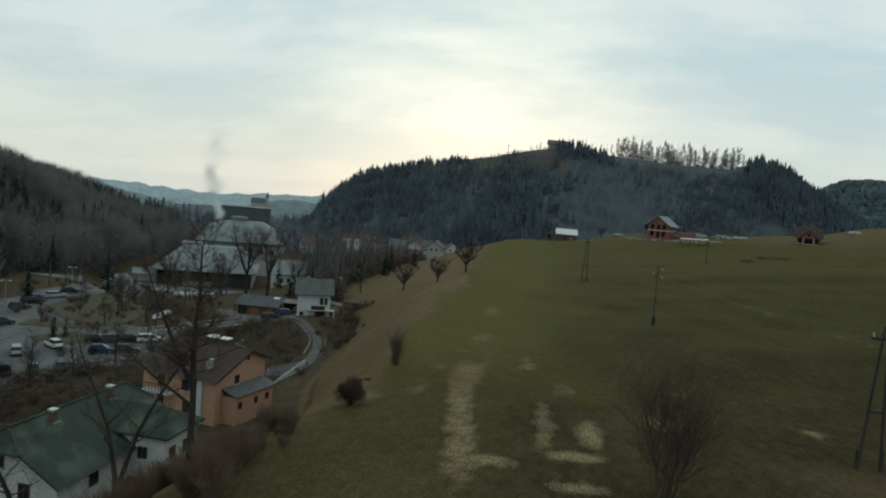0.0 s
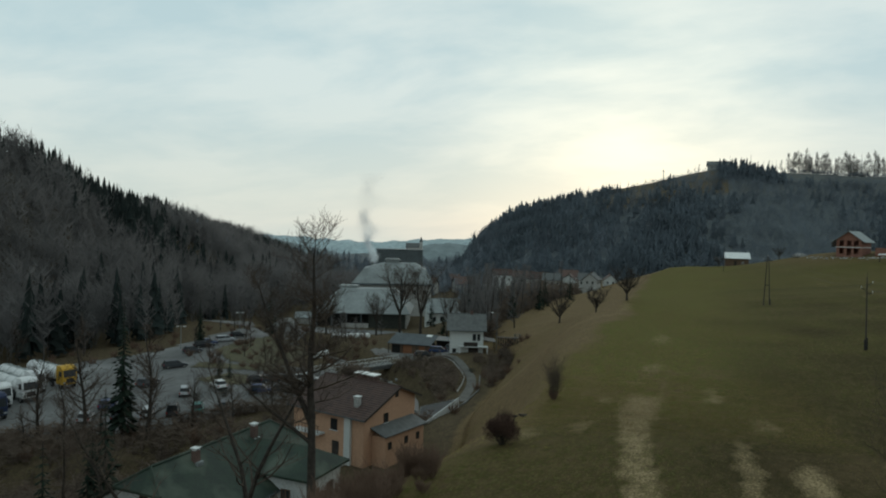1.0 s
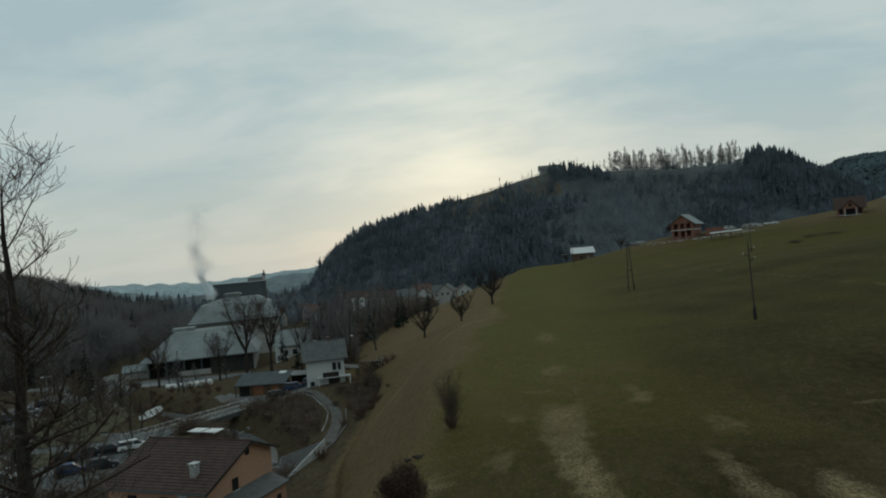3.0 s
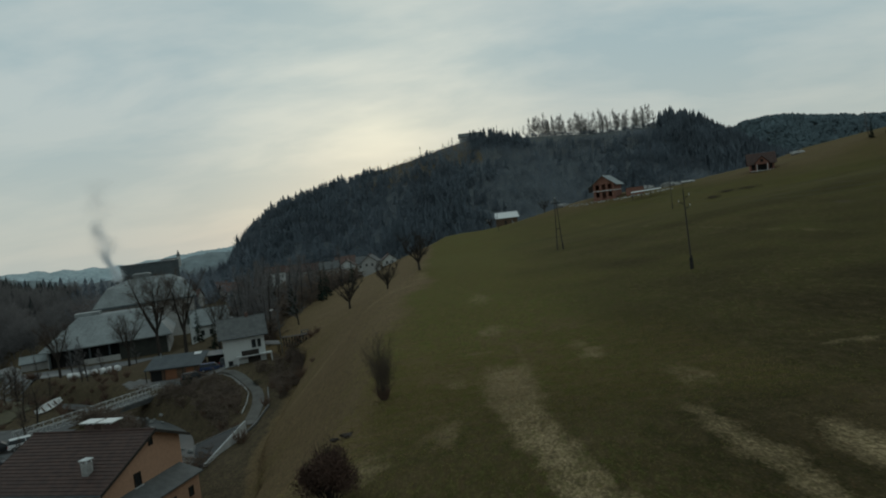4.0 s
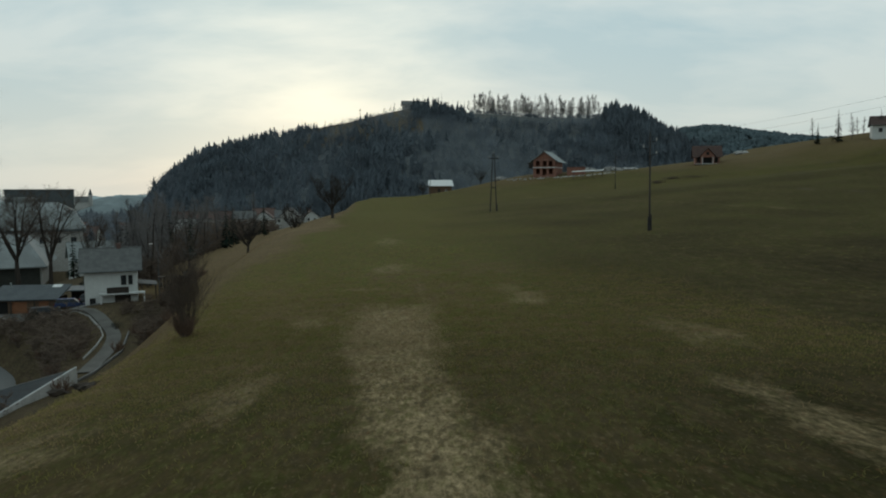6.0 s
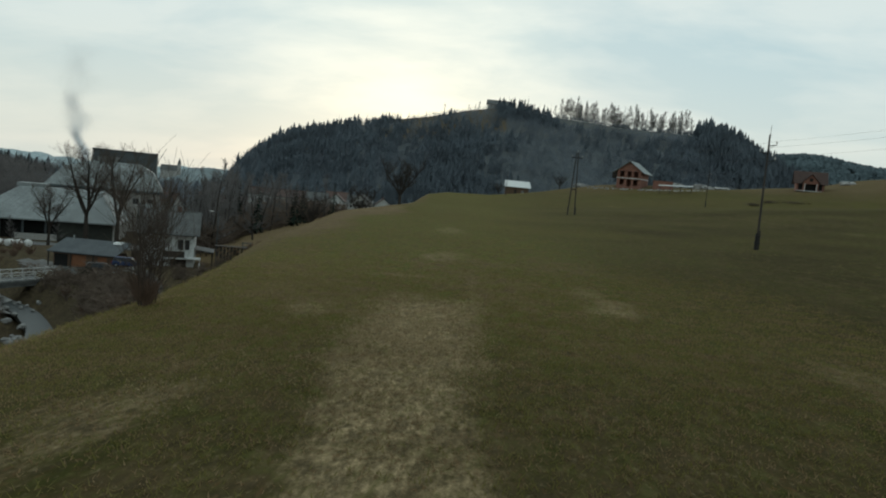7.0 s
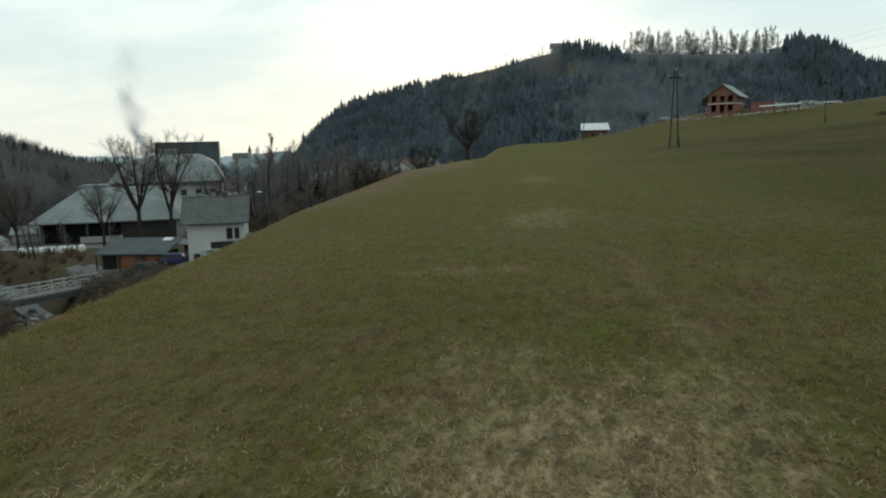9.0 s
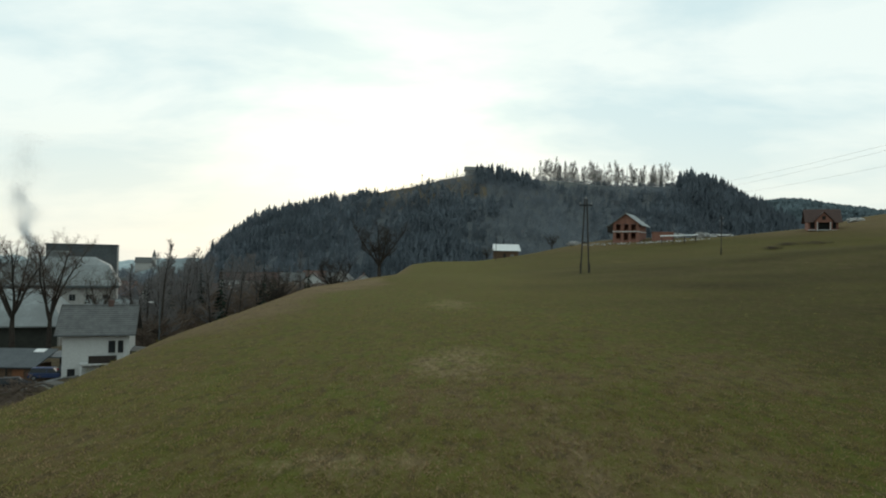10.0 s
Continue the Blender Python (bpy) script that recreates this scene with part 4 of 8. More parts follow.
def range_of_hills(name, az0, az1, dist, tops, col, seed, label, base=-90):
    """A far wooded range: a broad ridge with an uneven, tree-topped skyline; tops are heights along it."""
    n = 420
    az = np.radians(np.linspace(az0, az1, n))
    f = np.linspace(0, 1, n)
    top = np.interp(f, np.linspace(0, 1, len(tops)), tops)
    r = np.random.RandomState(seed)
    top = top + 3.5 * wave_noise(f * 100, f * 0, 5, seed) + dist / 1000 * 1.3 * wave_noise(f * 100, f * 0, 0.7, seed + 1) + dist / 1000 * 0.9 * r.rand(n)
    V = []
    for k, (dr, g) in enumerate(((-260, 0.0), (-150, 0.45), (-60, 0.85), (0, 1.0), (160, 0.4), (300, 0.0))):
        rr = dist + dr + 14 * wave_noise(f * 100, f * 0 + 7 * k, 3, seed + 2)
        V.append(np.stack([rr * np.sin(az), rr * np.cos(az), base + (top - base) * g], -1))
    V = np.concatenate(V)
    i = np.arange(n - 1)
    F = np.concatenate([np.stack([k * n + i, k * n + i + 1, (k + 1) * n + i + 1, (k + 1) * n + i], 1) for k in range(5)])
    # col already contains the range's aerial haze
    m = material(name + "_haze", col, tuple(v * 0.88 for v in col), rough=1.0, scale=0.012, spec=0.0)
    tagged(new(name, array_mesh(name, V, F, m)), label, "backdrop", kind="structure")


build_woods()
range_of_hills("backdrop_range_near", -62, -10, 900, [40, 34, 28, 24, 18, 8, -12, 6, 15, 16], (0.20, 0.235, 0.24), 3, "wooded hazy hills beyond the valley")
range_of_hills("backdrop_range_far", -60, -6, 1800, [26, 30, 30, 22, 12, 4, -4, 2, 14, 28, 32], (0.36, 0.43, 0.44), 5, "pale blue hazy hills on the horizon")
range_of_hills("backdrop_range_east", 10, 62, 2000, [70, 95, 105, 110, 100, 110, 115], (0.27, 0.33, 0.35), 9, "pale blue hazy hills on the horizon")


def build_trees():
    rnd = random.Random(11)
    # tall tree by the green-roofed house, and its slimmer neighbours
    big = forked_tree("forked_tree", 3, "tall leafless tree with a dark forked trunk beside the houses")
    big.matrix_basis = pose(-17.0, 32.0, land(-17.0, 32.0), 0, 0, 0)
    big.scale = (0.66, 0.66, 0.62)
    t2 = bare_tree("slim_bare_tree", 8, 17, 3.4, 0.22, "slim leafless tree with thin dark twigs on the bank", depth=3, trunk_part=0.35, kids=2, limbs=8, rise=0.4, lean=0.06)
    t2.matrix_basis = pose(-27.2, 41.5, land(-27.2, 41.5))
    for x, y, s, a in ((-29.6, 36.5, 0.9, 80), (-45.4, 47.6, 0.85, 30), (-48.6, 46.6, 0.75, 150), (-22.0, 33.5, 0.8, 200)):
        plant(t2, x, y, a, s)
    for k, (x, y, h) in enumerate(((-47.2, 48.8, 13.0), (-44.0, 40.5, 10.5), (-50.5, 50.0, 9.5), (-104, 152, 14), (-66, 176, 9))):
        sp = spruce("spruce", 60 + k, h, h * 0.17, "dark narrow spruce with drooping boughs among bare trees")
        sp.matrix_basis = pose(x, y, land(x, y), 0, 0, 50 * k)
    for k, (x, y, h) in enumerate(((-83.0, 107.0, 4.6), (-81.4, 107.8, 4.2))):
        sp = spruce("small_spruce", 70 + k, h, 0.9, "small slender spruce on the car park island", tiers=12)
        sp.matrix_basis = pose(x, y, land(x, y))
    # old trees before the factory
    g1 = spreading_tree("gnarled_bare_tree", 14, 21.5, 0.5, "gnarled leafless tree with dark spreading limbs before the factory", stems=6, spread=0.55, twig=TWIG, least=0.011, trunk=0.30, crown=0.21)
    g1.matrix_basis = pose(-77.4, 173.0, land(-77.4, 173))
    g2 = spreading_tree("gnarled_bare_tree", 15, 20.0, 0.45, "gnarled leafless tree with dark spreading limbs before the factory", stems=5, spread=0.45, twig=TWIG, least=0.011, trunk=0.30, crown=0.20)
    g2.matrix_basis = pose(-71.4, 173.0, land(-71.4, 173))
    plant(g2, -64.7, 175.2, 70, 0.72)
    plant(g1, -96, 166, 120, 0.62)
    plant(g1, -84, 172, 210, 0.6)
    # orchard at the top of the bank
    o1 = spreading_tree("fruit_tree", 21, 8.6, 0.30, "leafless old fruit tree with a broad crown on the meadow's edge", stems=6, spread=1.0, twig=ORCHARD, least=0.009, trunk=0.24, crown=0.24)
    o1.matrix_basis = pose(-16.9, 158.6, land(-16.9, 158.6))
    plant(o1, -24.2, 164.0, 140, 0.86)
    plant(o1, -32.0, 161.5, 250, 0.9)
    plant(o1, 3.5, 300, 30, 0.6)
    plant(o1, 24, 287, 200, 0.62)
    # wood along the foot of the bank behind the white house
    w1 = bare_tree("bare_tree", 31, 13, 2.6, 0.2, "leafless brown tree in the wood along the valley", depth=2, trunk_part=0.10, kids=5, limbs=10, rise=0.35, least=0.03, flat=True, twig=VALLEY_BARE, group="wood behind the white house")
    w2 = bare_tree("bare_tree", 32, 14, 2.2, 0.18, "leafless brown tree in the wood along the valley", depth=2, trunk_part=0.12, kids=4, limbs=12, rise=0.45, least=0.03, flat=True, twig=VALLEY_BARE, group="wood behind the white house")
    w1.matrix_basis = pose(-52, 172, land(-52, 172))
    w2.matrix_basis = pose(-47, 178, land(-47, 178))
    for k in range(95):
        y = rnd.uniform(160, 262)
        x = rnd.uniform(-80, float(foot_x(y)) + 4)
        if x < -6.5 - 0.372 * (y - 30.3):
            continue
        plant(rnd.choice((w1, w2)), x, y, rnd.uniform(0, 360), rnd.uniform(0.8, 1.35))
    ws = spruce("spruce", 81, 13, 2.4, "dark spruce among the bare trees of the wood")
    ws.matrix_basis = pose(-55, 205, land(-55, 205))
    for x, y, s in ((-49, 215, 0.9), (-66, 196, 1.0), (-43, 232, 0.8), (-71, 205, 0.85), (-58, 187, 0.95), (-63, 215, 1.05), (-50, 226, 0.9), (-76, 192, 0.8), (127.5, 241.5, 0.8), (124, 246, 0.55), (137, 236, 0.7)):
        plant(ws, x, y, rnd.uniform(0, 360), s)
    for k in range(14):
        plant(rnd.choice((w1, w2)), rnd.uniform(-125, -80), rnd.uniform(152, 176), rnd.uniform(0, 360), rnd.uniform(0.4, 0.75))
    for k in range(12):
        plant(w2, rnd.uniform(130, 165), rnd.uniform(232, 262), rnd.uniform(0, 360), rnd.uniform(0.4, 0.7))
    # tall trees in a row on the crest of the hill
    c1 = bare_tree("crest_tree", 41, 18.5, 3.3, 0.12, "tall leafless tree standing on the hill crest against the sky", depth=2, trunk_part=0.14, kids=5, limbs=17, rise=0.40, flat=True, group="trees on the hill crest", least=0.036, twig=CREST)
    c2 = bare_tree("crest_tree", 44, 17.5, 3.9, 0.12, "tall leafless tree with a broad airy crown on the hill crest", depth=2, trunk_part=0.20, kids=5, limbs=16, rise=0.5, lean=0.07, flat=True, group="trees on the hill crest", least=0.036, twig=CREST)
    c2.matrix_basis = pose(63, float(crest_y(63)) + 3, land(63, float(crest_y(63)) + 3) - 0.3)
    c1.matrix_basis = pose(56, 594, land(56, 594) - 0.3)
    for k in range(56):
        x = 58 + 98 * (k + rnd.uniform(-1.8, 2.8)) / 56
        y = float(crest_y(x)) + rnd.uniform(-1, 14)
        plant(rnd.choice((c1, c2)), x, y, rnd.uniform(0, 360), rnd.uniform(0.75, 1.15), rnd.uniform(0.75, 1.28), 0.3)
    for x, s in ((-12, 0.32), (-17, 0.3), (-9, 0.42), (-26, 0.16), (-44, 0.22), (-50, 0.25), (-56, 0.22), (-63, 0.28), (24, 0.55), (34, 0.5), (42, 0.55), (50, 0.6)):
        plant(c1, x, float(crest_y(x)) + 1, rnd.uniform(0, 360), s, s, 0.2)
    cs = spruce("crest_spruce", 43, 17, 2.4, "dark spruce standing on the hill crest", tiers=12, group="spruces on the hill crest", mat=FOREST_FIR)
    cs.matrix_basis = pose(121, float(crest_y(121)) + 1, land(121, float(crest_y(121))) - 0.3)
    for x, s in ((70, 0.95), (84, 0.6), (89, 0.85), (17, 0.62), (21, 0.5), (29, 0.85), (38, 0.55), (44, 0.5), (47, 0.6), (55, 0.5), (139, 0.75), (130, 0.6), (14, 0.7), (76, 0.5), (97, 0.7), (104, 1.1), (112, 0.55), (146, 0.9), (-70, 0.4), (-81, 0.55), (-96, 0.6), (-104, 0.5), (-118, 0.62), (-127, 0.5)):
        plant(cs, x, float(crest_y(x)) + rnd.uniform(0, 4), 30 * x, s)
    # bushes
    mb = bush("multi_stemmed_bush", 51, 4.2, 1.45, 17, "leafless bush of many upright grey stems on the bank's edge", twig=TWIG, depth=2, r=0.019, kids=3, upright=1.35, least=0.0045, base=1.5, wander=0.15, fan=0.5)
    mb.matrix_basis = pose(-13.1, 65.0, land(-13.1, 65.0))
    fb = bush("multi_stemmed_bush", 52, 8.0, 3.9, 11, "leafless grey bush of many thin stems on the meadow", twig=TWIG, depth=3, r=0.07, kids=3, upright=1.5, least=0.005, flat=True, base=2.6, wander=0.19, fan=0.62)
    fb.matrix_basis = pose(7.2, 33.4, land(7.2, 33.4))
    lb = leafy_bush("round_bush", 53, 1.2, 2.3, 9000, "dense round bush with withered russet leaves on the bank")
    lb.matrix_basis = pose(-13.2, 49.4, land(-13.2, 49.4))
    sb = bush("brown_shrub", 54, 2.3, 1.4, 22, "leafless brown shrub in the thicket on the slope", group="thicket on the slope", r=0.015, depth=2, kids=3, least=0.006, flat=True)
    sb.matrix_basis = pose(-17.5, 44.0, land(-17.5, 44))
    for x, y, a, q in ((-13.2, 65.1, 20, 0.46), (-13.0, 64.8, 140, 0.40)):
        plant(sb, x, y, a, q)
    for k in range(95):
        y = rnd.uniform(27, 44)
        x = rnd.uniform(-28, -13.4 - max(0, y - 34) * 0.6)
        s = rnd.uniform(0.5, 1.05)
        plant(sb, x, y, rnd.uniform(0, 360), s, s * rnd.uniform(0.9, 1.3))
    for k in range(34):
        y = rnd.uniform(33, 45)
        x = rnd.uniform(-19.5, -13.2 - max(0, y - 36) * 0.35)
        plant(sb, x, y, rnd.uniform(0, 360), rnd.uniform(0.28, 0.6))
    for x, y, s in ((-14.6, 40.5, 0.75), (-15.4, 41.6, 0.7), (-17, 43, 0.8)):
        plant(sb, x, y, rnd.uniform(0, 360), s, s * 1.25)
    # thin trees between the houses, the river and the car park
    lt = bare_tree("riverside_tree", 61, 9.5, 2.3, 0.15, "thin leafless tree between the river and the car park", depth=2, trunk_part=0.2, kids=5, limbs=9, rise=0.35, lean=0.06, least=0.016, flat=True, group="trees by the car park")
    lt.matrix_basis = pose(-65.5, 80.0, land(-65.5, 80))
    tall = spruce("spruce", 91, 18.5, 2.3, "tall ragged spruce at the edge of the car park", tiers=34)
    tall.matrix_basis = pose(-71.0, 73.5, land(-71, 73.5))
    plant(tall, -109.0, 132.0, 120, 0.62)
    plant(tall, -50.5, 50.5, 200, 0.5)
    plant(lt, -68.4, 75.2, 40, 1.75)
    plant(lt, -75.4, 71.5, 140, 1.7)
    plant(lt, -79.6, 68.2, 250, 1.45)
    for x, y, s in ((-63.5, 86, 0.8), (-61, 92, 0.95), (-67.5, 74, 1.1), (-72, 71, 0.8), (-60, 99, 0.7), (-75, 68, 1.2), (-58, 66, 0.9), (-62.5, 62, 1.05), (-80, 66.5, 0.7), (-84, 108, 0.6), (-76, 109, 0.5), (-92, 115, 0.75), (-82, 119.5, 0.8), (-74, 124, 0.9),
                    (-78, 127, 1.0), (-85, 128, 0.8), (-88, 134, 0.9), (-70, 115, 0.6), (-96, 152, 0.9), (-102, 160, 1.0), (-110, 170, 0.9), (-118, 160, 0.8), (-98, 136, 0.8), (-92, 126, 0.7), (-96, 146, 0.9), (-90, 140, 0.7), (-84, 124, 0.6), (-120, 128, 0.9), (-122, 112, 1.0), (-126, 100, 1.1), (-114, 136, 0.6), (-55, 118, 0.6), (-52, 112, 0.5), (-86, 146, 0.8), (-94, 142, 0.7)):
        plant(lt, x, y, rnd.uniform(0, 360), s, s * rnd.uniform(0.85, 1.2))
    tb = bush("valley_shrub", 55, 2.0, 1.7, 15, "leafless brown shrub on the river bank", group="shrubs on the river banks", r=0.028, depth=1, kids=5, least=0.018, flat=True)
    tb.matrix_basis = pose(-38.5, 121, land(-38.5, 121))
    spots = []
    for (ax, ay), (bx, by) in zip(RIVER[2:12], RIVER[3:13]):
        for k in range(11):
            f, off = rnd.random(), rnd.choice((-1, 1)) * rnd.uniform(4.6, 8.5)
            l = math.hypot(bx - ax, by - ay)
            spots.append((ax + (bx - ax) * f - (by - ay) / l * off, ay + (by - ay) * f + (bx - ax) / l * off))
    spots += [(rnd.uniform(-41, -33), rnd.uniform(126, 139)) for k in range(16)]
    spots += [(rnd.uniform(-43, -36), rnd.uniform(139, 150)) for k in range(14)]
    spots += [(rnd.uniform(-62, -47), rnd.uniform(66, 84)) for k in range(12)]
    spots += [(rnd.uniform(-66, -40), rnd.uniform(42, 66)) for k in range(20)]
    spots += [(rnd.uniform(-92, -70), rnd.uniform(128, 160)) for k in range(26)]
    spots += [(rnd.uniform(-104, -78), rnd.uniform(120, 154)) for k in range(44)]
    spots += [(rnd.uniform(-94, -77), 113.5 + rnd.uniform(0, 6)) for k in range(10)]
    spots += [(-70 - 1.6 * k + rnd.uniform(-2, 2), 75.5 - 0.8 * k + rnd.uniform(-2, 2)) for k in range(18)]
    spots += [(rnd.uniform(-126, -112), rnd.uniform(96, 168)) for k in range(24)]
    for x, y in spots:
        if (-44 < x < -29 and 64 < y < 82) or (-71 < x < -56 and 119 < y < 142) or (-75 < x < -54 and 142 < y < 160) or (-40 < x < -30 and 76 < y < 97) or (-52 < x < -40 and 126 < y < 143 and x < -42):
            continue
        plant(tb, x, y, rnd.uniform(0, 360), rnd.uniform(0.5, 1.25))
    hb = leafy_bush("brown_bush", 57, 1.7, 3.2, 4200, "dense rounded bush of fine brown twigs beside the white house", mat=BRUSH)
    hb.matrix_basis = pose(-39.2, 141.5, land(-39.2, 141.5))
    plant(hb, -37.6, 139.2, 100, 0.8)
    plant(hb, -40.4, 144.6, 200, 0.7)
    rb = leafy_bush("dark_bush", 56, 1.3, 1.9, 1400, "dense dark evergreen bush beside the road", mat=NEEDLES)
    rb.matrix_basis = pose(-56.5, 136.8, land(-56.5, 136.8))
    for x, y, s in ((-59.0, 137.4, 0.9), (-73, 96, 0.9), (-70, 99, 0.8), (-75.5, 92.5, 0.8), (-66, 103, 0.9), (-64, 106, 0.8), (-43.5, 133.5, 0.6)):
        plant(rb, x, y, rnd.uniform(0, 360), s)


build_trees()


# ---- buildings ----
PLASTER_ORANGE = material("orange_plaster", (0.50, 0.295, 0.19), (0.44, 0.255, 0.165), rough=0.9, scale=3.5, bump=0.004, bscale=30)
PLASTER_WHITE = material("white_plaster", (0.54, 0.55, 0.53), (0.49, 0.50, 0.48), rough=0.9, scale=4.0, bump=0.004, bscale=30)
PLASTER_GREY = material("grey_plaster", (0.42, 0.41, 0.38), (0.34, 0.33, 0.31), rough=0.9, scale=2.5, bump=0.004)
TILE_BROWN = material("brown_roof_tiles", (0.075, 0.042, 0.033), (0.050, 0.030, 0.025), rough=0.75, scale=1.5, bump=0.01)
TILE_GREEN = material("green_roof_shingles", (0.024, 0.040, 0.026), (0.016, 0.027, 0.019), rough=0.7, scale=0.8, bump=0.01, third=(0.06, 0.075, 0.055))
TILE_GREY = material("grey_roof_slates", (0.125, 0.128, 0.124), (0.088, 0.09, 0.088), rough=0.75, scale=1.2, bump=0.008)
TILE_RED = material("red_roof_tiles", (0.122, 0.074, 0.060), (0.090, 0.057, 0.048), rough=0.8, scale=1.0)
SHEET = material("pale_sheet_roof", (0.235, 0.255, 0.25), (0.185, 0.20, 0.197), rough=0.65, scale=0.25, third=(0.15, 0.16, 0.157))
SHEET_BLUE = material("blue_grey_sheet", (0.085, 0.095, 0.10), (0.062, 0.07, 0.075), rough=0.8, scale=0.5)
CLAD_DARK = material("dark_cladding", (0.085, 0.10, 0.105), (0.066, 0.078, 0.082), rough=0.6, scale=0.2)
CONCRETE = material("concrete", (0.40, 0.39, 0.365), (0.28, 0.275, 0.26), rough=0.9, scale=0.8, bump=0.006)
PALE_CONCRETE = material("pale_concrete", (0.58, 0.585, 0.57), (0.44, 0.45, 0.44), rough=0.85, scale=0.8, bump=0.005)
STONE = material("river_stone", (0.30, 0.295, 0.28), (0.19, 0.185, 0.175), rough=0.9, scale=1.5, bump=0.01)
BRICK = material("raw_brick", (0.25, 0.118, 0.085), (0.19, 0.09, 0.066), rough=0.9, scale=1.4, bump=0.01)
WOOD = material("weathered_boards", (0.15, 0.095, 0.06), (0.095, 0.062, 0.042), rough=0.85, scale=1.2, stretch=(1, 1, 6))
WOOD_ORANGE = material("orange_stained_wood", (0.25, 0.105, 0.05), (0.18, 0.078, 0.04), rough=0.7, scale=1.2, stretch=(1, 1, 6))
WOOD_DARK = material("dark_wood", (0.045, 0.035, 0.028), (0.028, 0.023, 0.019), rough=0.85, scale=2)
FRAME_WHITE = material("white_frame_paint", (0.72, 0.72, 0.70), (0.64, 0.64, 0.62), rough=0.5, scale=3)
# near-black colour that stands for the shade inside openings
DARK_VOID = material("unlit_interior", (0.016, 0.015, 0.014), (0.011, 0.011, 0.010), rough=0.95, scale=1)
GLASS = material("window_glass", (0.020, 0.024, 0.027), (0.014, 0.017, 0.019), rough=0.28, scale=1, spec=0.25)


def window(parent, x, y, z, w, h, face, frame_mat=FRAME_WHITE, name="window", sill=True, bars=1, depth=0.07):
    """A window in a wall that looks along -y ('front'), +y ('back'), +x ('right') or -x ('left'); x, y, z is the middle of its lower edge."""
    rot = {"front": 0, "right": 90, "back": 180, "left": -90}[face]
    f = Geo()
    t = 0.07
    f.box(-w / 2, -w / 2 + t, -depth, 0.02, 0, h).box(w / 2 - t, w / 2, -depth, 0.02, 0, h)
    f.box(-w / 2 + t, w / 2 - t, -depth, 0.02, 0, t).box(-w / 2 + t, w / 2 - t, -depth, 0.02, h - t, h)
    for k in range(bars):
        bx = -w / 2 + w * (k + 1) / (bars + 1)
        f.box(bx - 0.03, bx + 0.03, -depth + 0.01, 0.02, t, h - t)
    ob = part(name, f, frame_mat, parent)
    ob.matrix_basis = pose(x, y, z, 0, 0, rot)
    part("pane", Geo().box(-w / 2 + t, w / 2 - t, -depth * 0.45, 0.0, t, h - t), GLASS, ob)
    if sill:
        part("sill", Geo().box(-w / 2 - 0.08, w / 2 + 0.08, -depth - 0.10, 0.02, -0.07, -0.005), PALE_CONCRETE, ob)
    return ob


def course(x0, x1, ya, za, yb, zb, k, n, thick=0.06):
    """One overlapping course of n along x, from eave (ya, za) to ridge (yb, zb)."""
    f0, f1 = k / n, (k + 1) / n + 0.15 / n
    a, b = (ya + (yb - ya) * f0, za + (zb - za) * f0), (ya + (yb - ya) * f1, za + (zb - za) * f1)
    v = [(x0, a[0], a[1]), (x1, a[0], a[1]), (x1, b[0], b[1]), (x0, b[0], b[1]), (x0, a[0], a[1] + thick), (x1, a[0], a[1] + thick), (x1, b[0], b[1] + 0.012), (x0, b[0], b[1] + 0.012)]
    return Geo().add(v, [(0, 3, 2, 1), (4, 5, 6, 7), (0, 1, 5, 4), (1, 2, 6, 5), (2, 3, 7, 6), (3, 0, 4, 7)])


def stepped(x0, x1, yf, zf, yr, zr, yb, zb, n, thick=0.06):
    """A whole roof of two slopes in one piece, stepped at its courses."""
    def slope(ya, za, yc, zc):
        out = []
        for k in range(n):
            for f, h in ((k / n, thick), ((k + 1) / n, 0.012)):
                out.append((ya + (yc - ya) * f, za + (zc - za) * f + h))
        return out
    top = slope(yf, zf, yr, zr) + slope(yb, zb, yr, zr)[::-1]
    low = [(yb, zb - 0.04), (yr, zr - 0.04), (yf, zf - 0.04)]
    o = top + low
    m = len(o)
    v = [(x0, a, b) for a, b in o] + [(x1, a, b) for a, b in o]
    t = len(top)
    f = [(i, (i + 1) % m, (i + 1) % m + m, i + m) for i in range(m)]
    h = t // 2
    for s, flip in ((0, 1), (m, 0)):
        for q in (tuple(s + i for i in list(range(h)) + [t + 1, t + 2]), tuple(s + i for i in list(range(h, t)) + [t, t + 1])):
            f.append(q[::-1] if flip else q)
    return Geo().add(v, f)


def chimney(parent, x, y, z0, z1, w, mat, cap=True, d=None):
    d = d or w
    c = part("chimney", Geo().box(x - w / 2, x + w / 2, y - d / 2, y + d / 2, z0, z1), mat, parent, bevel=0.02)
    if cap:
        g = Geo()
        for sx in (-1, 1):
            for sy in (-1, 1):
                g.box(x + sx * w * 0.38 - 0.06, x + sx * w * 0.38 + 0.06, y + sy * d * 0.38 - 0.06, y + sy * d * 0.38 + 0.06, z1, z1 + 0.22)
        g.box(x - w * 0.62, x + w * 0.62, y - d * 0.62, y + d * 0.62, z1 + 0.22, z1 + 0.30)
        part("chimney_cap", g, PALE_CONCRETE, c)
    return c


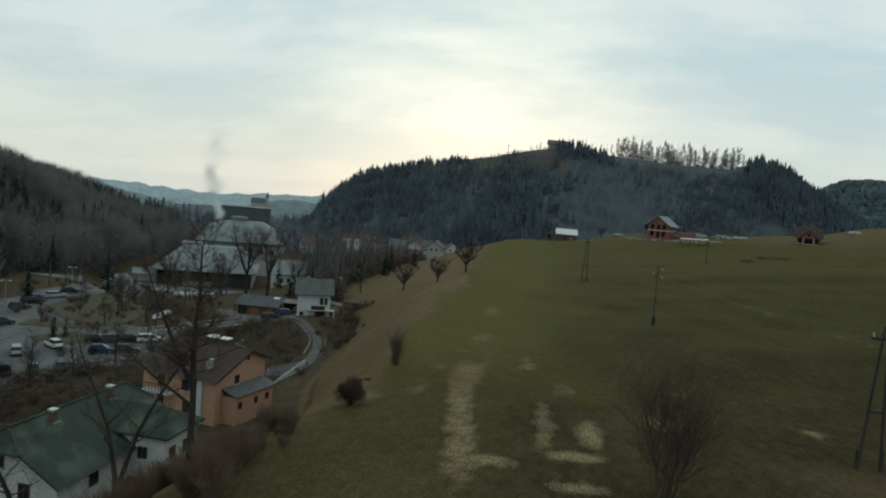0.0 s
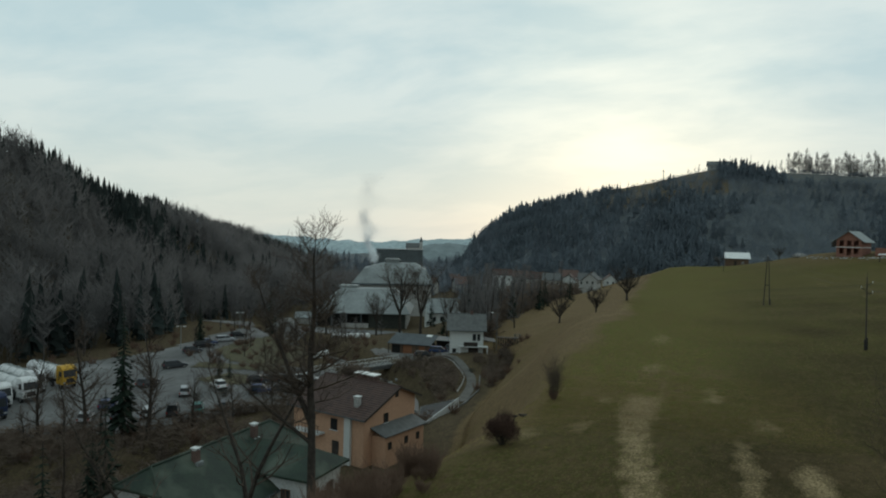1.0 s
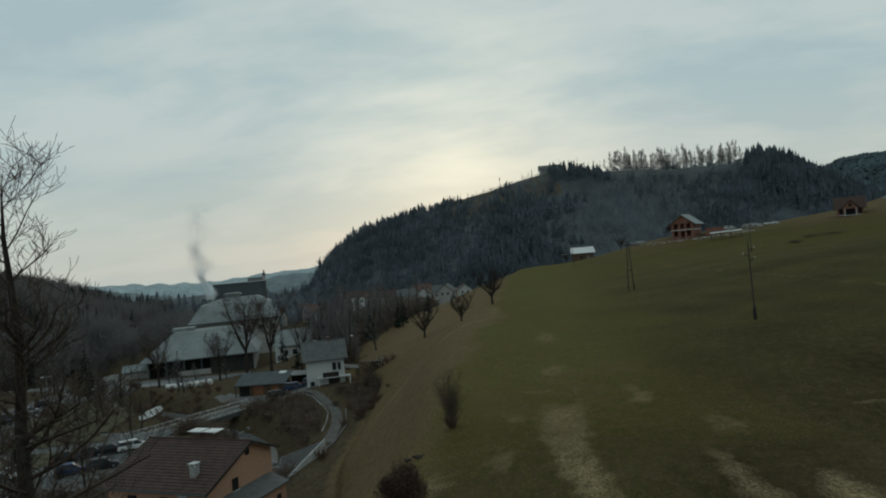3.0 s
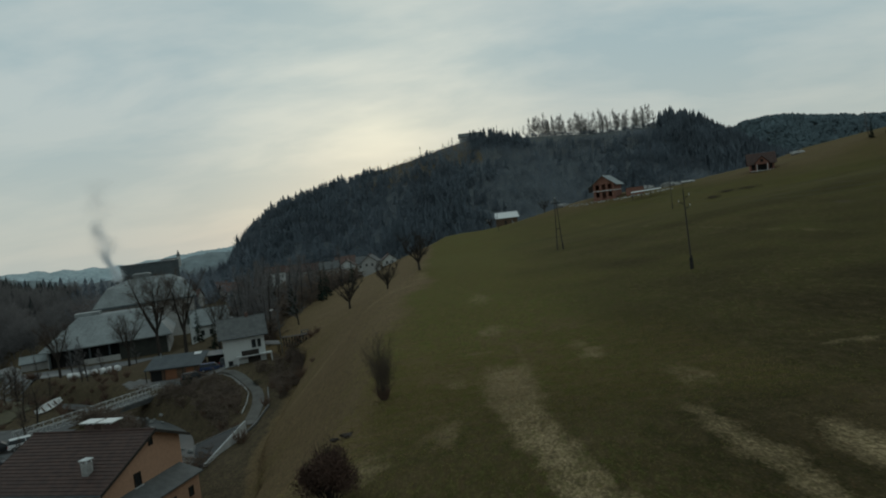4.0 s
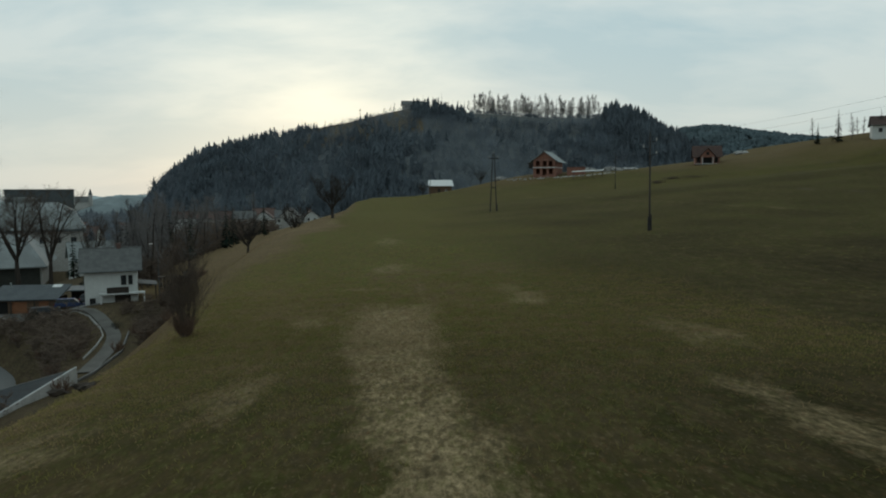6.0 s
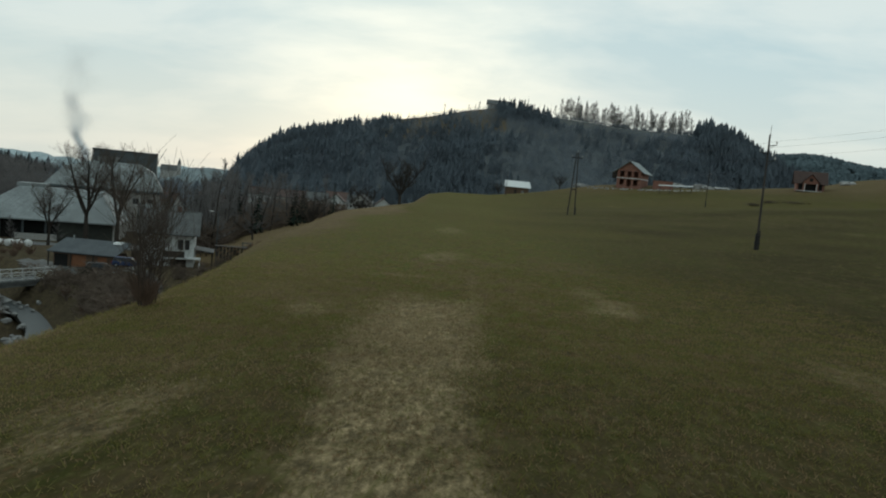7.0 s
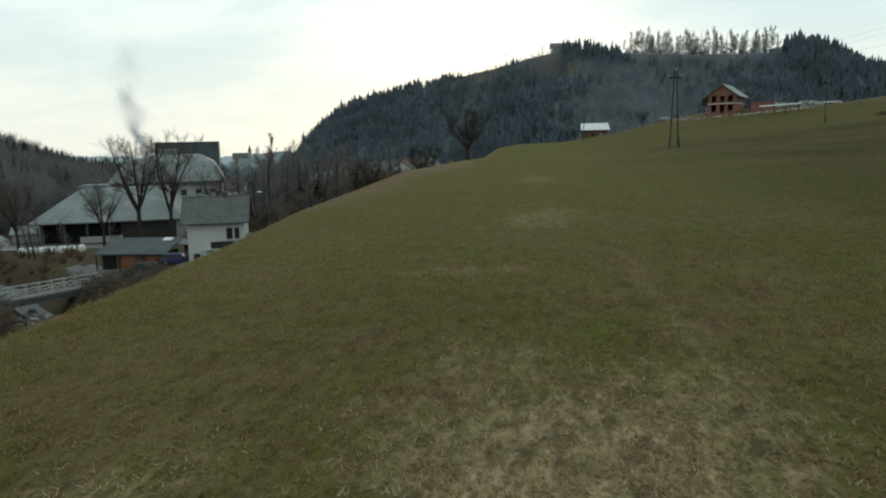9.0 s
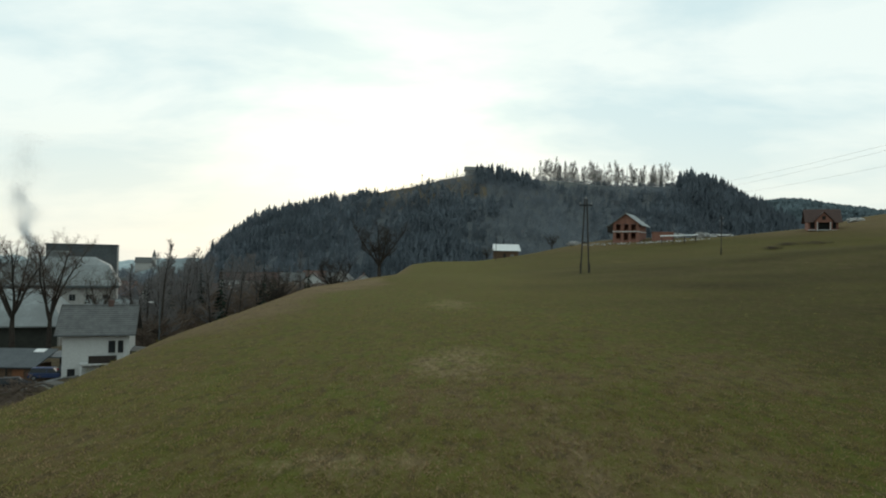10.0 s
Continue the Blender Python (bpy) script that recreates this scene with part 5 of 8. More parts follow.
def gable_house(name, x, y, z, rz, L, yf, yb, yr, wall, ridge, label, wall_mat, roof_mat, over=0.5, n=12, drop=1.5, category="house", group="", gutter=True):
    """A house with its ridge along local x: length L, front wall at yf, back wall at yb, ridge over yr; wall: the front eave's height."""
    e = thing(name, x, y, z, rz, label, category, group)
    slope = (ridge - wall) / (yr - yf)
    back = ridge - slope * (yb - yr)
    out = [(yf, -drop), (yb, -drop), (yb, back), (yr, ridge), (yf, wall)]
    g = Geo()
    m = len(out)
    v = [(-L / 2, a, b) for a, b in out] + [(L / 2, a, b) for a, b in out]
    g.add(v, [tuple(range(m - 1, -1, -1)), tuple(range(m, 2 * m))] + [(i, (i + 1) % m, (i + 1) % m + m, i + m) for i in range(m)])
    part("wall", g, wall_mat, e)
    x0, x1 = -L / 2 - over, L / 2 + over
    lowf, lowb = wall - slope * over + 0.05, back - slope * over + 0.05
    if n >= 12:
        ro = part("roof", Geo().tube((x0, yr, ridge + 0.09), (x1, yr, ridge + 0.09), 0.11, 0.11, 6), roof_mat, e)
        for ya, za, m2 in ((yf - over, lowf, n), (yb + over, lowb, max(4, int(n * (yb - yr) / (yr - yf))))):
            for k in range(m2):
                part("tile_course", course(x0, x1, ya, za, yr, ridge + 0.05, k, m2), roof_mat, ro)
    else:
        ro = part("roof", stepped(x0, x1, yf - over, lowf, yr, ridge + 0.05, yb + over, lowb, n), roof_mat, e)
        part("ridge_cap", Geo().tube((x0, yr, ridge + 0.12), (x1, yr, ridge + 0.12), 0.11, 0.11, 6), roof_mat, ro)
    for xx in (x0 - 0.03, x1 - 0.02):
        for (ya, za), (yc, zc) in (((yf - over, wall - slope * over), (yr, ridge)), ((yb + over, back - slope * over), (yr, ridge))):
            b = Geo().add([(xx, ya, za - 0.14), (xx + 0.05, ya, za - 0.14), (xx + 0.05, yc, zc - 0.14), (xx, yc, zc - 0.14), (xx, ya, za + 0.10), (xx + 0.05, ya, za + 0.10), (xx + 0.05, yc, zc + 0.10), (xx, yc, zc + 0.10)],
                  [(0, 3, 2, 1), (4, 5, 6, 7), (0, 1, 5, 4), (1, 2, 6, 5), (2, 3, 7, 6), (3, 0, 4, 7)])
            part("verge_board", b, WOOD_DARK if roof_mat is not SHEET else SHEET, e)
    if gutter:
        part("gutter", Geo().tube((x0, yf - over - 0.07, wall - slope * over), (x1, yf - over - 0.07, wall - slope * over), 0.07, 0.07, 6), CLAD_DARK, e)
    return e


def orange_house():
    z0 = 2.2
    e = gable_house("orange_house", -39.6, 78.6, z0, -13, 10.8, -5.0, 4.3, 0.8, 5.05, 7.45, "orange plastered house with a brown tiled roof and lean-to", PLASTER_ORANGE, TILE_BROWN, over=0.6, n=18)
    window(e, 1.0, -5.0, 2.9, 1.0, 1.3, "front", WOOD_DARK)
    window(e, -2.6, -5.0, 2.9, 1.0, 1.3, "front", WOOD_DARK)
    window(e, -2.6, -5.0, 0.6, 1.0, 1.3, "front", WOOD_DARK)
    d = part("door", Geo().box(0.75, 1.75, -5.06, -4.98, -0.4, 1.7), WOOD_DARK, e)
    part("door_handle", Geo().tube((1.62, -5.09, 0.6), (1.50, -5.09, 0.6), 0.015, 0.015, 6), SHEET, d, "metal handle")
    window(e, 5.4, -1.2, 3.7, 0.75, 1.05, "right", WOOD_DARK, depth=0.09)
    window(e, 5.4, 0.75, 6.25, 0.5, 0.6, "right", WOOD_DARK, sill=False, bars=0)
    # pale stack against the front wall, which ends above the roof
    part("chimney", Geo().box(2.75, 3.65, -5.32, -4.99, -1.0, 4.85), PLASTER_WHITE, e, "pale chimney stack on the wall")
    chimney(e, 3.2, -3.6, 5.2, 6.5, 0.6, CONCRETE)
    for cx in (-0.7, 1.1):
        c = part("chimney", Geo().box(cx - 0.45, cx + 0.45, 1.2, 2.0, 6.2, 7.9), TILE_RED, e)
        part("chimney_cap", Geo().box(cx - 0.75, cx + 0.75, 0.95, 2.25, 8.1, 8.17).box(cx - 0.3, cx - 0.2, 1.3, 1.9, 7.9, 8.1).box(cx + 0.2, cx + 0.3, 1.3, 1.9, 7.9, 8.1), FRAME_WHITE, c)
    # lean-to along the gable
    g = Geo().box(5.4, 7.3, -3.6, 3.6, -0.6, 2.75)
    lt = part("lean_to", g, PLASTER_ORANGE, e, "low orange extension")
    r = Geo()
    r.add([(5.38, -3.9, 3.55), (7.6, -3.9, 2.85), (7.6, 3.9, 2.85), (5.38, 3.9, 3.55), (5.38, -3.9, 3.67), (7.6, -3.9, 2.97), (7.6, 3.9, 2.97), (5.38, 3.9, 3.67)],
          [(0, 3, 2, 1), (4, 5, 6, 7), (0, 1, 5, 4), (1, 2, 6, 5), (2, 3, 7, 6), (3, 0, 4, 7)])
    part("lean_to_roof", r, TILE_GREY, lt, "grey sheet lean-to roof")
    for yy in (-2.8, 0.2, 2.4):
        window(lt, 7.3, yy, 1.35, 0.6, 0.8, "right", WOOD_DARK, sill=False, bars=0)
    # balcony on the front
    bl = part("balcony", Geo().box(-4.6, -0.4, -6.1, -5.0, 2.2, 2.36), PALE_CONCRETE, e, "pale balcony slab")
    for k in range(9):
        part("baluster", Geo().box(-4.55 + k * 0.5, -4.49 + k * 0.5, -6.08, -6.02, 2.36, 3.2), WOOD, bl)
    part("rail", Geo().box(-4.6, -0.4, -6.1, -6.0, 3.2, 3.28), WOOD, bl)
    # paved terrace before the house
    t = Geo().box(-5.5, 3.0, -8.4, -5.2, -0.9, -0.35)
    tagged(part("terrace", t, PALE_CONCRETE), "pale concrete terrace before the orange house", "terrace").matrix_basis = pose(-39.6, 78.6, z0, 0, 0, -13)


def roof_shell(v, top, rim, thick):
    """A roof of sloping planes with a soffit and eaves of the given thickness; rim runs round its edge."""
    n = len(v)
    f = list(top) + [tuple(i + n for i in reversed(q)) for q in top]
    f += [(rim[k], rim[k] + n, rim[(k + 1) % len(rim)] + n, rim[(k + 1) % len(rim)]) for k in range(len(rim))]
    return Geo().add(list(v) + [(a, b, c - thick) for a, b, c in v], f)


def green_house():
    """Long house whose roof is clipped at both gables, with a wing toward the bank."""
    z0 = 4.2
    e = thing("green_roofed_house", -38.4, 52.0, z0, 88, "dull white house under a wide dark green half-hipped roof", "house")
    out = [(-5.0, -2.5), (5.0, -2.5), (5.0, 2.5), (1.98, 4.3), (-1.98, 4.3), (-5.0, 2.5)]
    m = len(out)
    g = Geo().add([(-7.6, a, b) for a, b in out] + [(7.6, a, b) for a, b in out], [tuple(range(m - 1, -1, -1)), tuple(range(m, 2 * m))] + [(i, (i + 1) % m, (i + 1) % m + m, i + m) for i in range(m)])
    part("wall", g, PALE_CONCRETE, e)
    v = [(-8.3, -5.6, 2.4), (8.3, -5.6, 2.4), (8.3, -2.3, 4.4), (8.3, 2.3, 4.4), (8.3, 5.6, 2.4), (-8.3, 5.6, 2.4), (-8.3, 2.3, 4.4), (-8.3, -2.3, 4.4), (-7.0, 0, 5.8), (7.0, 0, 5.8)]
    ro = part("roof", roof_shell(v, [(0, 1, 2, 9, 8, 7), (2, 3, 9), (4, 5, 6, 8, 9, 3), (6, 7, 8)], [0, 1, 2, 3, 4, 5, 6, 7], 0.2), TILE_GREEN, e)
    part("ridge_cap", Geo().tube((-7.0, 0, 5.82), (7.0, 0, 5.82), 0.12, 0.12, 6), TILE_GREEN, ro)
    for a, b in ((8, 7), (8, 6), (9, 2), (9, 3)):
        part("hip_cap", Geo().tube(v[a], v[b], 0.10, 0.10, 6), TILE_GREEN, ro)
    for s in (-1, 1):
        part("gutter", Geo().tube((-8.3, s * 5.66, 2.3), (8.3, s * 5.66, 2.3), 0.07, 0.07, 6), CLAD_DARK, e)
        part("verge_board", Geo().tube((s * 8.33, -5.6, 2.32), (s * 8.33, -2.3, 4.32), 0.07, 0.07, 4), WOOD_DARK, e)
        part("verge_board", Geo().tube((s * 8.33, 5.6, 2.32), (s * 8.33, 2.3, 4.32), 0.07, 0.07, 4), WOOD_DARK, e)
    wg = part("wing", Geo().box(1.0, 6.0, -8.2, -3.0, -2.5, 3.75), PALE_CONCRETE, e, "white wing toward the bank")
    w = [(0.4, -1.6, 3.7), (0.4, -8.8, 3.7), (6.6, -8.8, 3.7), (6.6, -1.6, 3.7), (3.5, -1.0, 5.35), (3.5, -6.8, 5.35)]
    part("wing_roof", roof_shell(w, [(0, 1, 5, 4), (1, 2, 5), (2, 3, 4, 5), (3, 0, 4)], [0, 1, 2, 3], 0.18), TILE_GREEN, wg)
    window(wg, 2.3, -8.2, 1.2, 0.9, 1.2, "front", WOOD)
    window(wg, 4.4, -8.2, 1.2, 0.9, 1.2, "front", WOOD)
    window(wg, 1.0, -6.2, 1.4, 0.9, 1.1, "left", WOOD)
    for yy in (-2.2, 1.8):
        window(e, -7.6, yy, 0.7, 1.0, 1.3, "left", WOOD)
    window(e, -7.6, 0.0, 2.9, 0.8, 1.0, "left", WOOD)
    window(e, -3.6, -5.0, 0.7, 1.1, 1.3, "front", WOOD)
    for cx, cy, h in ((-3.4, -0.9, 6.15), (3.6, -0.9, 6.3)):
        chimney(e, cx, cy, 4.4, h, 0.5, TILE_RED, cap=False)
        part("chimney_cap", Geo().box(cx - 0.32, cx + 0.32, cy - 0.32, cy + 0.32, h + 0.16, h + 0.21).box(cx - 0.22, cx - 0.14, cy - 0.2, cy + 0.2, h, h + 0.16).box(cx + 0.14, cx + 0.22, cy - 0.2, cy + 0.2, h, h + 0.16), PALE_CONCRETE, e)
        part("flashing", Geo().box(cx - 0.34, cx + 0.34, cy - 0.5, cy - 0.25, 5.0, 5.3), SHEET, e, "pale metal flashing")


def white_house():
    e = gable_house("white_house", -50.0, 148.4, 1.4, 20, 7.2, -3.3, 3.4, 0.0, 5.75, 8.35, "white plastered house with a grey slate roof and balcony", PLASTER_WHITE, TILE_GREY, over=0.75, n=14, drop=2.0)
    window(e, 1.7, -3.3, 3.0, 0.75, 1.45, "front", WOOD_DARK, bars=0)
    window(e, 2.65, -3.3, 3.0, 0.6, 1.45, "front", WOOD_DARK, bars=0)
    bl = part("balcony", Geo().box(-1.6, 4.6, -4.7, -3.3, 1.75, 1.95), PALE_CONCRETE, e, "pale balcony slab")
    part("railing", Geo().box(-0.6, 2.4, -4.66, -4.60, 1.95, 2.85), WOOD_DARK, bl, "dark balcony railing boards")
    for k in range(2):
        part("post", Geo().box(-1.5 + k * 5.9, -1.3 + k * 5.9, -4.65, -4.45, -1.0, 1.75), PALE_CONCRETE, bl)
    part("garage_door", Geo().box(0.4, 2.6, -3.36, -3.28, -0.3, 1.5), WOOD_DARK, e)
    window(e, -2.6, -3.3, 0.2, 0.8, 1.0, "front", WOOD_DARK)
    window(e, -3.6, -0.5, 3.0, 0.9, 1.2, "left", WOOD_DARK)
    chimney(e, 1.1, 0.1, 7.9, 9.1, 0.6, TILE_RED, cap=False)
    part("skylight_hood", Geo().box(-1.9, -1.2, 0.5, 0.9, 8.0, 8.6), SHEET, e)
    # annexe on the wooded side and steps before the garage
    part("porch_roof", Geo().add([(3.6, -2.6, 3.0), (6.4, -2.6, 2.6), (6.4, 2.2, 2.6), (3.6, 2.2, 3.0), (3.6, -2.6, 3.12), (6.4, -2.6, 2.72), (6.4, 2.2, 2.72), (3.6, 2.2, 3.12)], [(0, 3, 2, 1), (4, 5, 6, 7), (0, 1, 5, 4), (1, 2, 6, 5), (2, 3, 7, 6), (3, 0, 4, 7)]), TILE_GREY, e)
    for yy in (-2.4, 2.0):
        part("porch_post", Geo().box(6.1, 6.25, yy - 0.08, yy + 0.08, -1.5, 2.6), WOOD_DARK, e)


def barn():
    z0 = -0.6
    e = thing("wooden_barn", -65.2, 151.6, z0, 4, "long low wooden barn with a blue-grey sheet roof", "barn")
    g = Geo().box(-3.6, 5.6, -2.0, 2.6, -0.8, 2.35)
    part("wall", g, WOOD, e)
    r = Geo()
    r.add([(-4.4, -2.6, 2.25), (6.2, -2.6, 2.25), (6.2, 3.2, 3.85), (-4.4, 3.2, 3.85), (-4.4, -2.6, 2.39), (6.2, -2.6, 2.39), (6.2, 3.2, 3.99), (-4.4, 3.2, 3.99)],
          [(0, 3, 2, 1), (4, 5, 6, 7), (0, 1, 5, 4), (1, 2, 6, 5), (2, 3, 7, 6), (3, 0, 4, 7)])
    ro = part("roof", r, SHEET_BLUE, e)
    part("skylight", Geo().add([(3.6, 1.8, 3.70), (5.0, 1.8, 3.70), (5.0, 2.9, 4.0), (3.6, 2.9, 4.0)], [(0, 1, 2, 3)]), FRAME_WHITE, ro, "pale plastic skylight sheet")
    part("flue", Geo().tube((-2.8, 2.4, 3.3), (-2.8, 2.4, 4.5), 0.12, 0.12, 8), SHEET, ro)
    for k, (a, b) in enumerate(((-1.0, 1.4), (3.2, 4.6))):
        part("door", Geo().box(a, b, -2.08, -1.98, -0.3, 2.0), WOOD_ORANGE, e, "orange stained plank door")
    # flat dark panel painted as the shade of an open doorway
    part("door", Geo().box(-3.4, -1.4, -2.07, -1.98, -0.3, 2.0), DARK_VOID, e, "near-black panel for the shade in the barn doorway")
    for k in range(4):
        part("post", Geo().box(-4.2 + k * 3.4, -4.05 + k * 3.4, -2.5, -2.35, -0.8, 2.3), WOOD_DARK, e)
    c = thing("carport", -57.6, 156.0, land(-57.6, 156), 4, "dark open carport beside the barn", "carport")
    part("roof", Geo().box(-3.4, 3.2, -3.0, 3.0, 2.45, 2.6), CLAD_DARK, c)
    part("back_wall", Geo().box(-3.2, 3.0, 2.7, 2.9, -0.4, 2.45), WOOD_DARK, c)
    for sx in (-3.1, 2.9):
        for sy in (-2.8, 2.6):
            part("post", Geo().box(sx, sx + 0.14, sy, sy + 0.14, -0.4, 2.45), WOOD_DARK, c)


def factory():
    zb = -5.3
    # wide hall with a pale roof and a dark open front
    e = thing("factory_hall", -112.0, 219.0, zb, 21, "wide factory hall with a pale sheet roof and open front", "factory")
    part("back_wall", Geo().box(-15, 15, 12.0, 12.4, -0.5, 5.2), CLAD_DARK, e)
    part("side_wall", Geo().box(-15.2, -14.8, -11.6, 12.0, -0.5, 5.2), PLASTER_GREY, e)
    part("side_wall", Geo().box(14.8, 15.2, -11.6, 12.0, -0.5, 5.2), PLASTER_GREY, e)
    # dark floor and added inner panel hold the hall's shade as colour
    part("floor_slab", Geo().box(-15, 15, -12, 12, -0.5, 0.15), CLAD_DARK, e)
    part("interior_shade", Geo().box(-14.8, 14.8, -9.8, -9.5, 0.15, 5.1), DARK_VOID, e)
    part("plinth_wall", Geo().box(-6.5, 2.5, -12.0, -11.7, 0.15, 1.9), PLASTER_GREY, e, "dull beige low wall")
    part("infill_wall", Geo().box(2.5, 14.8, -11.9, -11.6, 0.15, 5.2), material("dark_green_boarding", (0.040, 0.042, 0.034), (0.028, 0.030, 0.025), rough=0.8, scale=0.7), e)
    for k in range(4):
        part("column", Geo().box(-14.9 + k * 4.9, -14.5 + k * 4.9, -11.9, -11.5, 0.15, 5.3), CLAD_DARK, e)
    r = Geo()
    lo = [(-17.0, -13.2), (16.5, -13.2), (16.5, 13.0), (-17.0, 13.0)]
    hi = [(-8.5, -1.5), (10.5, -1.5), (10.5, 6.0), (-8.5, 6.0)]
    v = [(a, b, 5.2) for a, b in lo] + [(a, b, 12.2) for a, b in hi] + [(a, b, 5.5) for a, b in lo] + [(a, b, 12.5) for a, b in hi]
    r.add(v, [(8, 9, 13, 12), (9, 10, 14, 13), (10, 11, 15, 14), (11, 8, 12, 15), (12, 13, 14, 15), (0, 1, 9, 8), (1, 2, 10, 9), (2, 3, 11, 10), (3, 0, 8, 11), (0, 3, 2, 1)])
    ro = part("roof", r, SHEET, e)
    for k in range(13):
        f = (k + 0.5) / 13
        xa, xb = -17 + 33.5 * f, -8.5 + 19 * f
        part("roof_seam", Geo().tube((xa, -13.2, 5.52), (xb, -1.5, 12.52), 0.035, 0.035, 4), SHEET, ro)
    part("roof_step", Geo().box(-9.5, -3.0, 1.0, 6.0, 12.4, 13.4), SHEET, ro)
    # taller building behind it, hipped roof with a raised ridge vent
    m = thing("factory_building", -116.5, 251.5, zb, 25, "tall factory building with a pale hipped roof and ridge vent", "factory")
    part("wall", Geo().box(-14.5, 14.5, -9, 9, -0.5, 13.6), PLASTER_GREY, m)
    r = Geo()
    lo = [(-16.0, -10.2), (15.5, -10.2), (15.5, 10.2), (-16.0, 10.2)]
    mid = [(-11.5, -6.0), (12.5, -6.0), (12.5, 6.0), (-11.5, 6.0)]
    hi = [(-4.0, -1.8), (8.5, -1.8), (8.5, 1.8), (-4.0, 1.8)]
    v = [(a, b, 12.7) for a, b in lo] + [(a, b, 18.2) for a, b in mid] + [(a, b, 20.4) for a, b in hi]
    f = [(0, 3, 2, 1)]
    for o in (0, 4):
        f += [(o + i, o + (i + 1) % 4, o + 4 + (i + 1) % 4, o + 4 + i) for i in range(4)]
    f.append((8, 9, 10, 11))
    r.add(v, f)
    ro = part("roof", r, SHEET, m)
    part("ridge_vent", Geo().box(-3.2, 2.0, -1.9, 1.9, 20.2, 21.4).prism([(-3.8, 21.4), (2.6, 21.4), (1.6, 22.0), (-2.8, 22.0)], -2.3, 2.3), SHEET, ro)
    part("fascia", Geo().box(-15.9, 15.4, -10.3, -10.0, 12.1, 12.75), CLAD_DARK, ro)
    for k in range(7):
        window(m, -12 + k * 4, -9.0, 8.6, 1.6, 1.8, "front", CONCRETE, sill=False)
    # dark block on the skyline
    d = thing("factory_tower", -134.5, 295.5, zb, 24, "tall flat-topped factory block with dark cladding", "factory")
    part("body", Geo().box(-10.6, 10.6, -5, 5, -0.5, 24.0), CLAD_DARK, d)
    part("parapet", Geo().box(-10.8, 10.8, -5.2, 5.2, 23.9, 24.5), CLAD_DARK, d)
    part("side_panel", Geo().box(10.6, 10.75, -4.9, 4.9, 8.0, 23.8), SHEET, d, "pale sheet side wall")
    for k in range(10):
        part("cladding_rib", Geo().box(-10.2 + k * 2.2, -10.08 + k * 2.2, -5.08, -4.98, 5, 23.8), CLAD_DARK, d)
    s = thing("chimney", -133.2, 266.0, zb, 0, "slender steel factory chimney behind the pale roof", "chimney")
    part("shaft", Geo().tube((0, 0, -0.5), (0, 0, 19.5), 0.7, 0.55, 12), SHEET, s)
    part("rim", Geo().tube((0, 0, 19.2), (0, 0, 19.6), 0.68, 0.68, 12), CLAD_DARK, s)
    # white outbuildings
    w = gable_house("white_workshop", -79.5, 208.5, zb + 1.5, 30, 9.0, -4.5, 4.5, 0.0, 6.6, 10.2, "white workshop with a pale sheet roof before the factory", PLASTER_WHITE, SHEET, over=0.6, n=4)
    for k in range(3):
        window(w, -2.6 + 2.2 * k, -4.5, 3.6, 0.9, 1.4, "front", WOOD_DARK)
        window(w, 4.5, -2.4 + 2.2 * k, 3.6, 0.9, 1.4, "right", WOOD_DARK)
    gable_house("long_workshop", -84, 226, zb, 25, 15, -4, 4, 0.0, 6.0, 8.6, "long grey workshop with a pale roof beside the factory", PLASTER_GREY, SHEET, over=0.6, n=4)
    gable_house("low_shed", -128, 209, zb, 30, 9, -3, 3, 0.0, 2.8, 4.2, "low pale-roofed shed beside the factory hall", PLASTER_GREY, SHEET, over=0.5, n=4, category="shed")
    # gravel heaps at the end of the hall
    rg = random.Random(21)
    for k, (x, y, q) in enumerate(((-131.5, 200.5, 2.4), (-135.5, 203.0, 2.9), (-139.5, 206.0, 2.2), (-128.0, 197.0, 1.7))):
        h = Geo().lump((0, 0, 0), (q * rg.uniform(1.2, 1.6), q, q * 0.85), 300 + k, 14, 8, 0.18)
        tagged(part("spoil_heap", h, STONE), "pale heap of spoil in the factory yard", "heap", "spoil heaps in the yard").matrix_basis = pose(x, y, land(x, y) + 0.05, 0, 0, 50 * k)
    # wrapped hay bales before the hall
    b0 = thing("wrapped_bale", -90.2, 160.2, land(-90.2, 160.2), 15, "round bale wrapped in white plastic on the grass", "bale", "bales before the factory")
    part("wrap", Geo().tube((-0.6, 0, 0.62), (0.6, 0, 0.62), 0.62, 0.62, 14), FRAME_WHITE, b0, bevel=0.06, smooth=True)
    for k in range(6):
        xx, yy = -89.0 + 1.35 * k, 160.6 + 0.55 * k + (k % 2) * 0.3
        copy_thing(b0, pose(xx, yy, land(xx, yy), 0, 0, 15 + 23 * k))


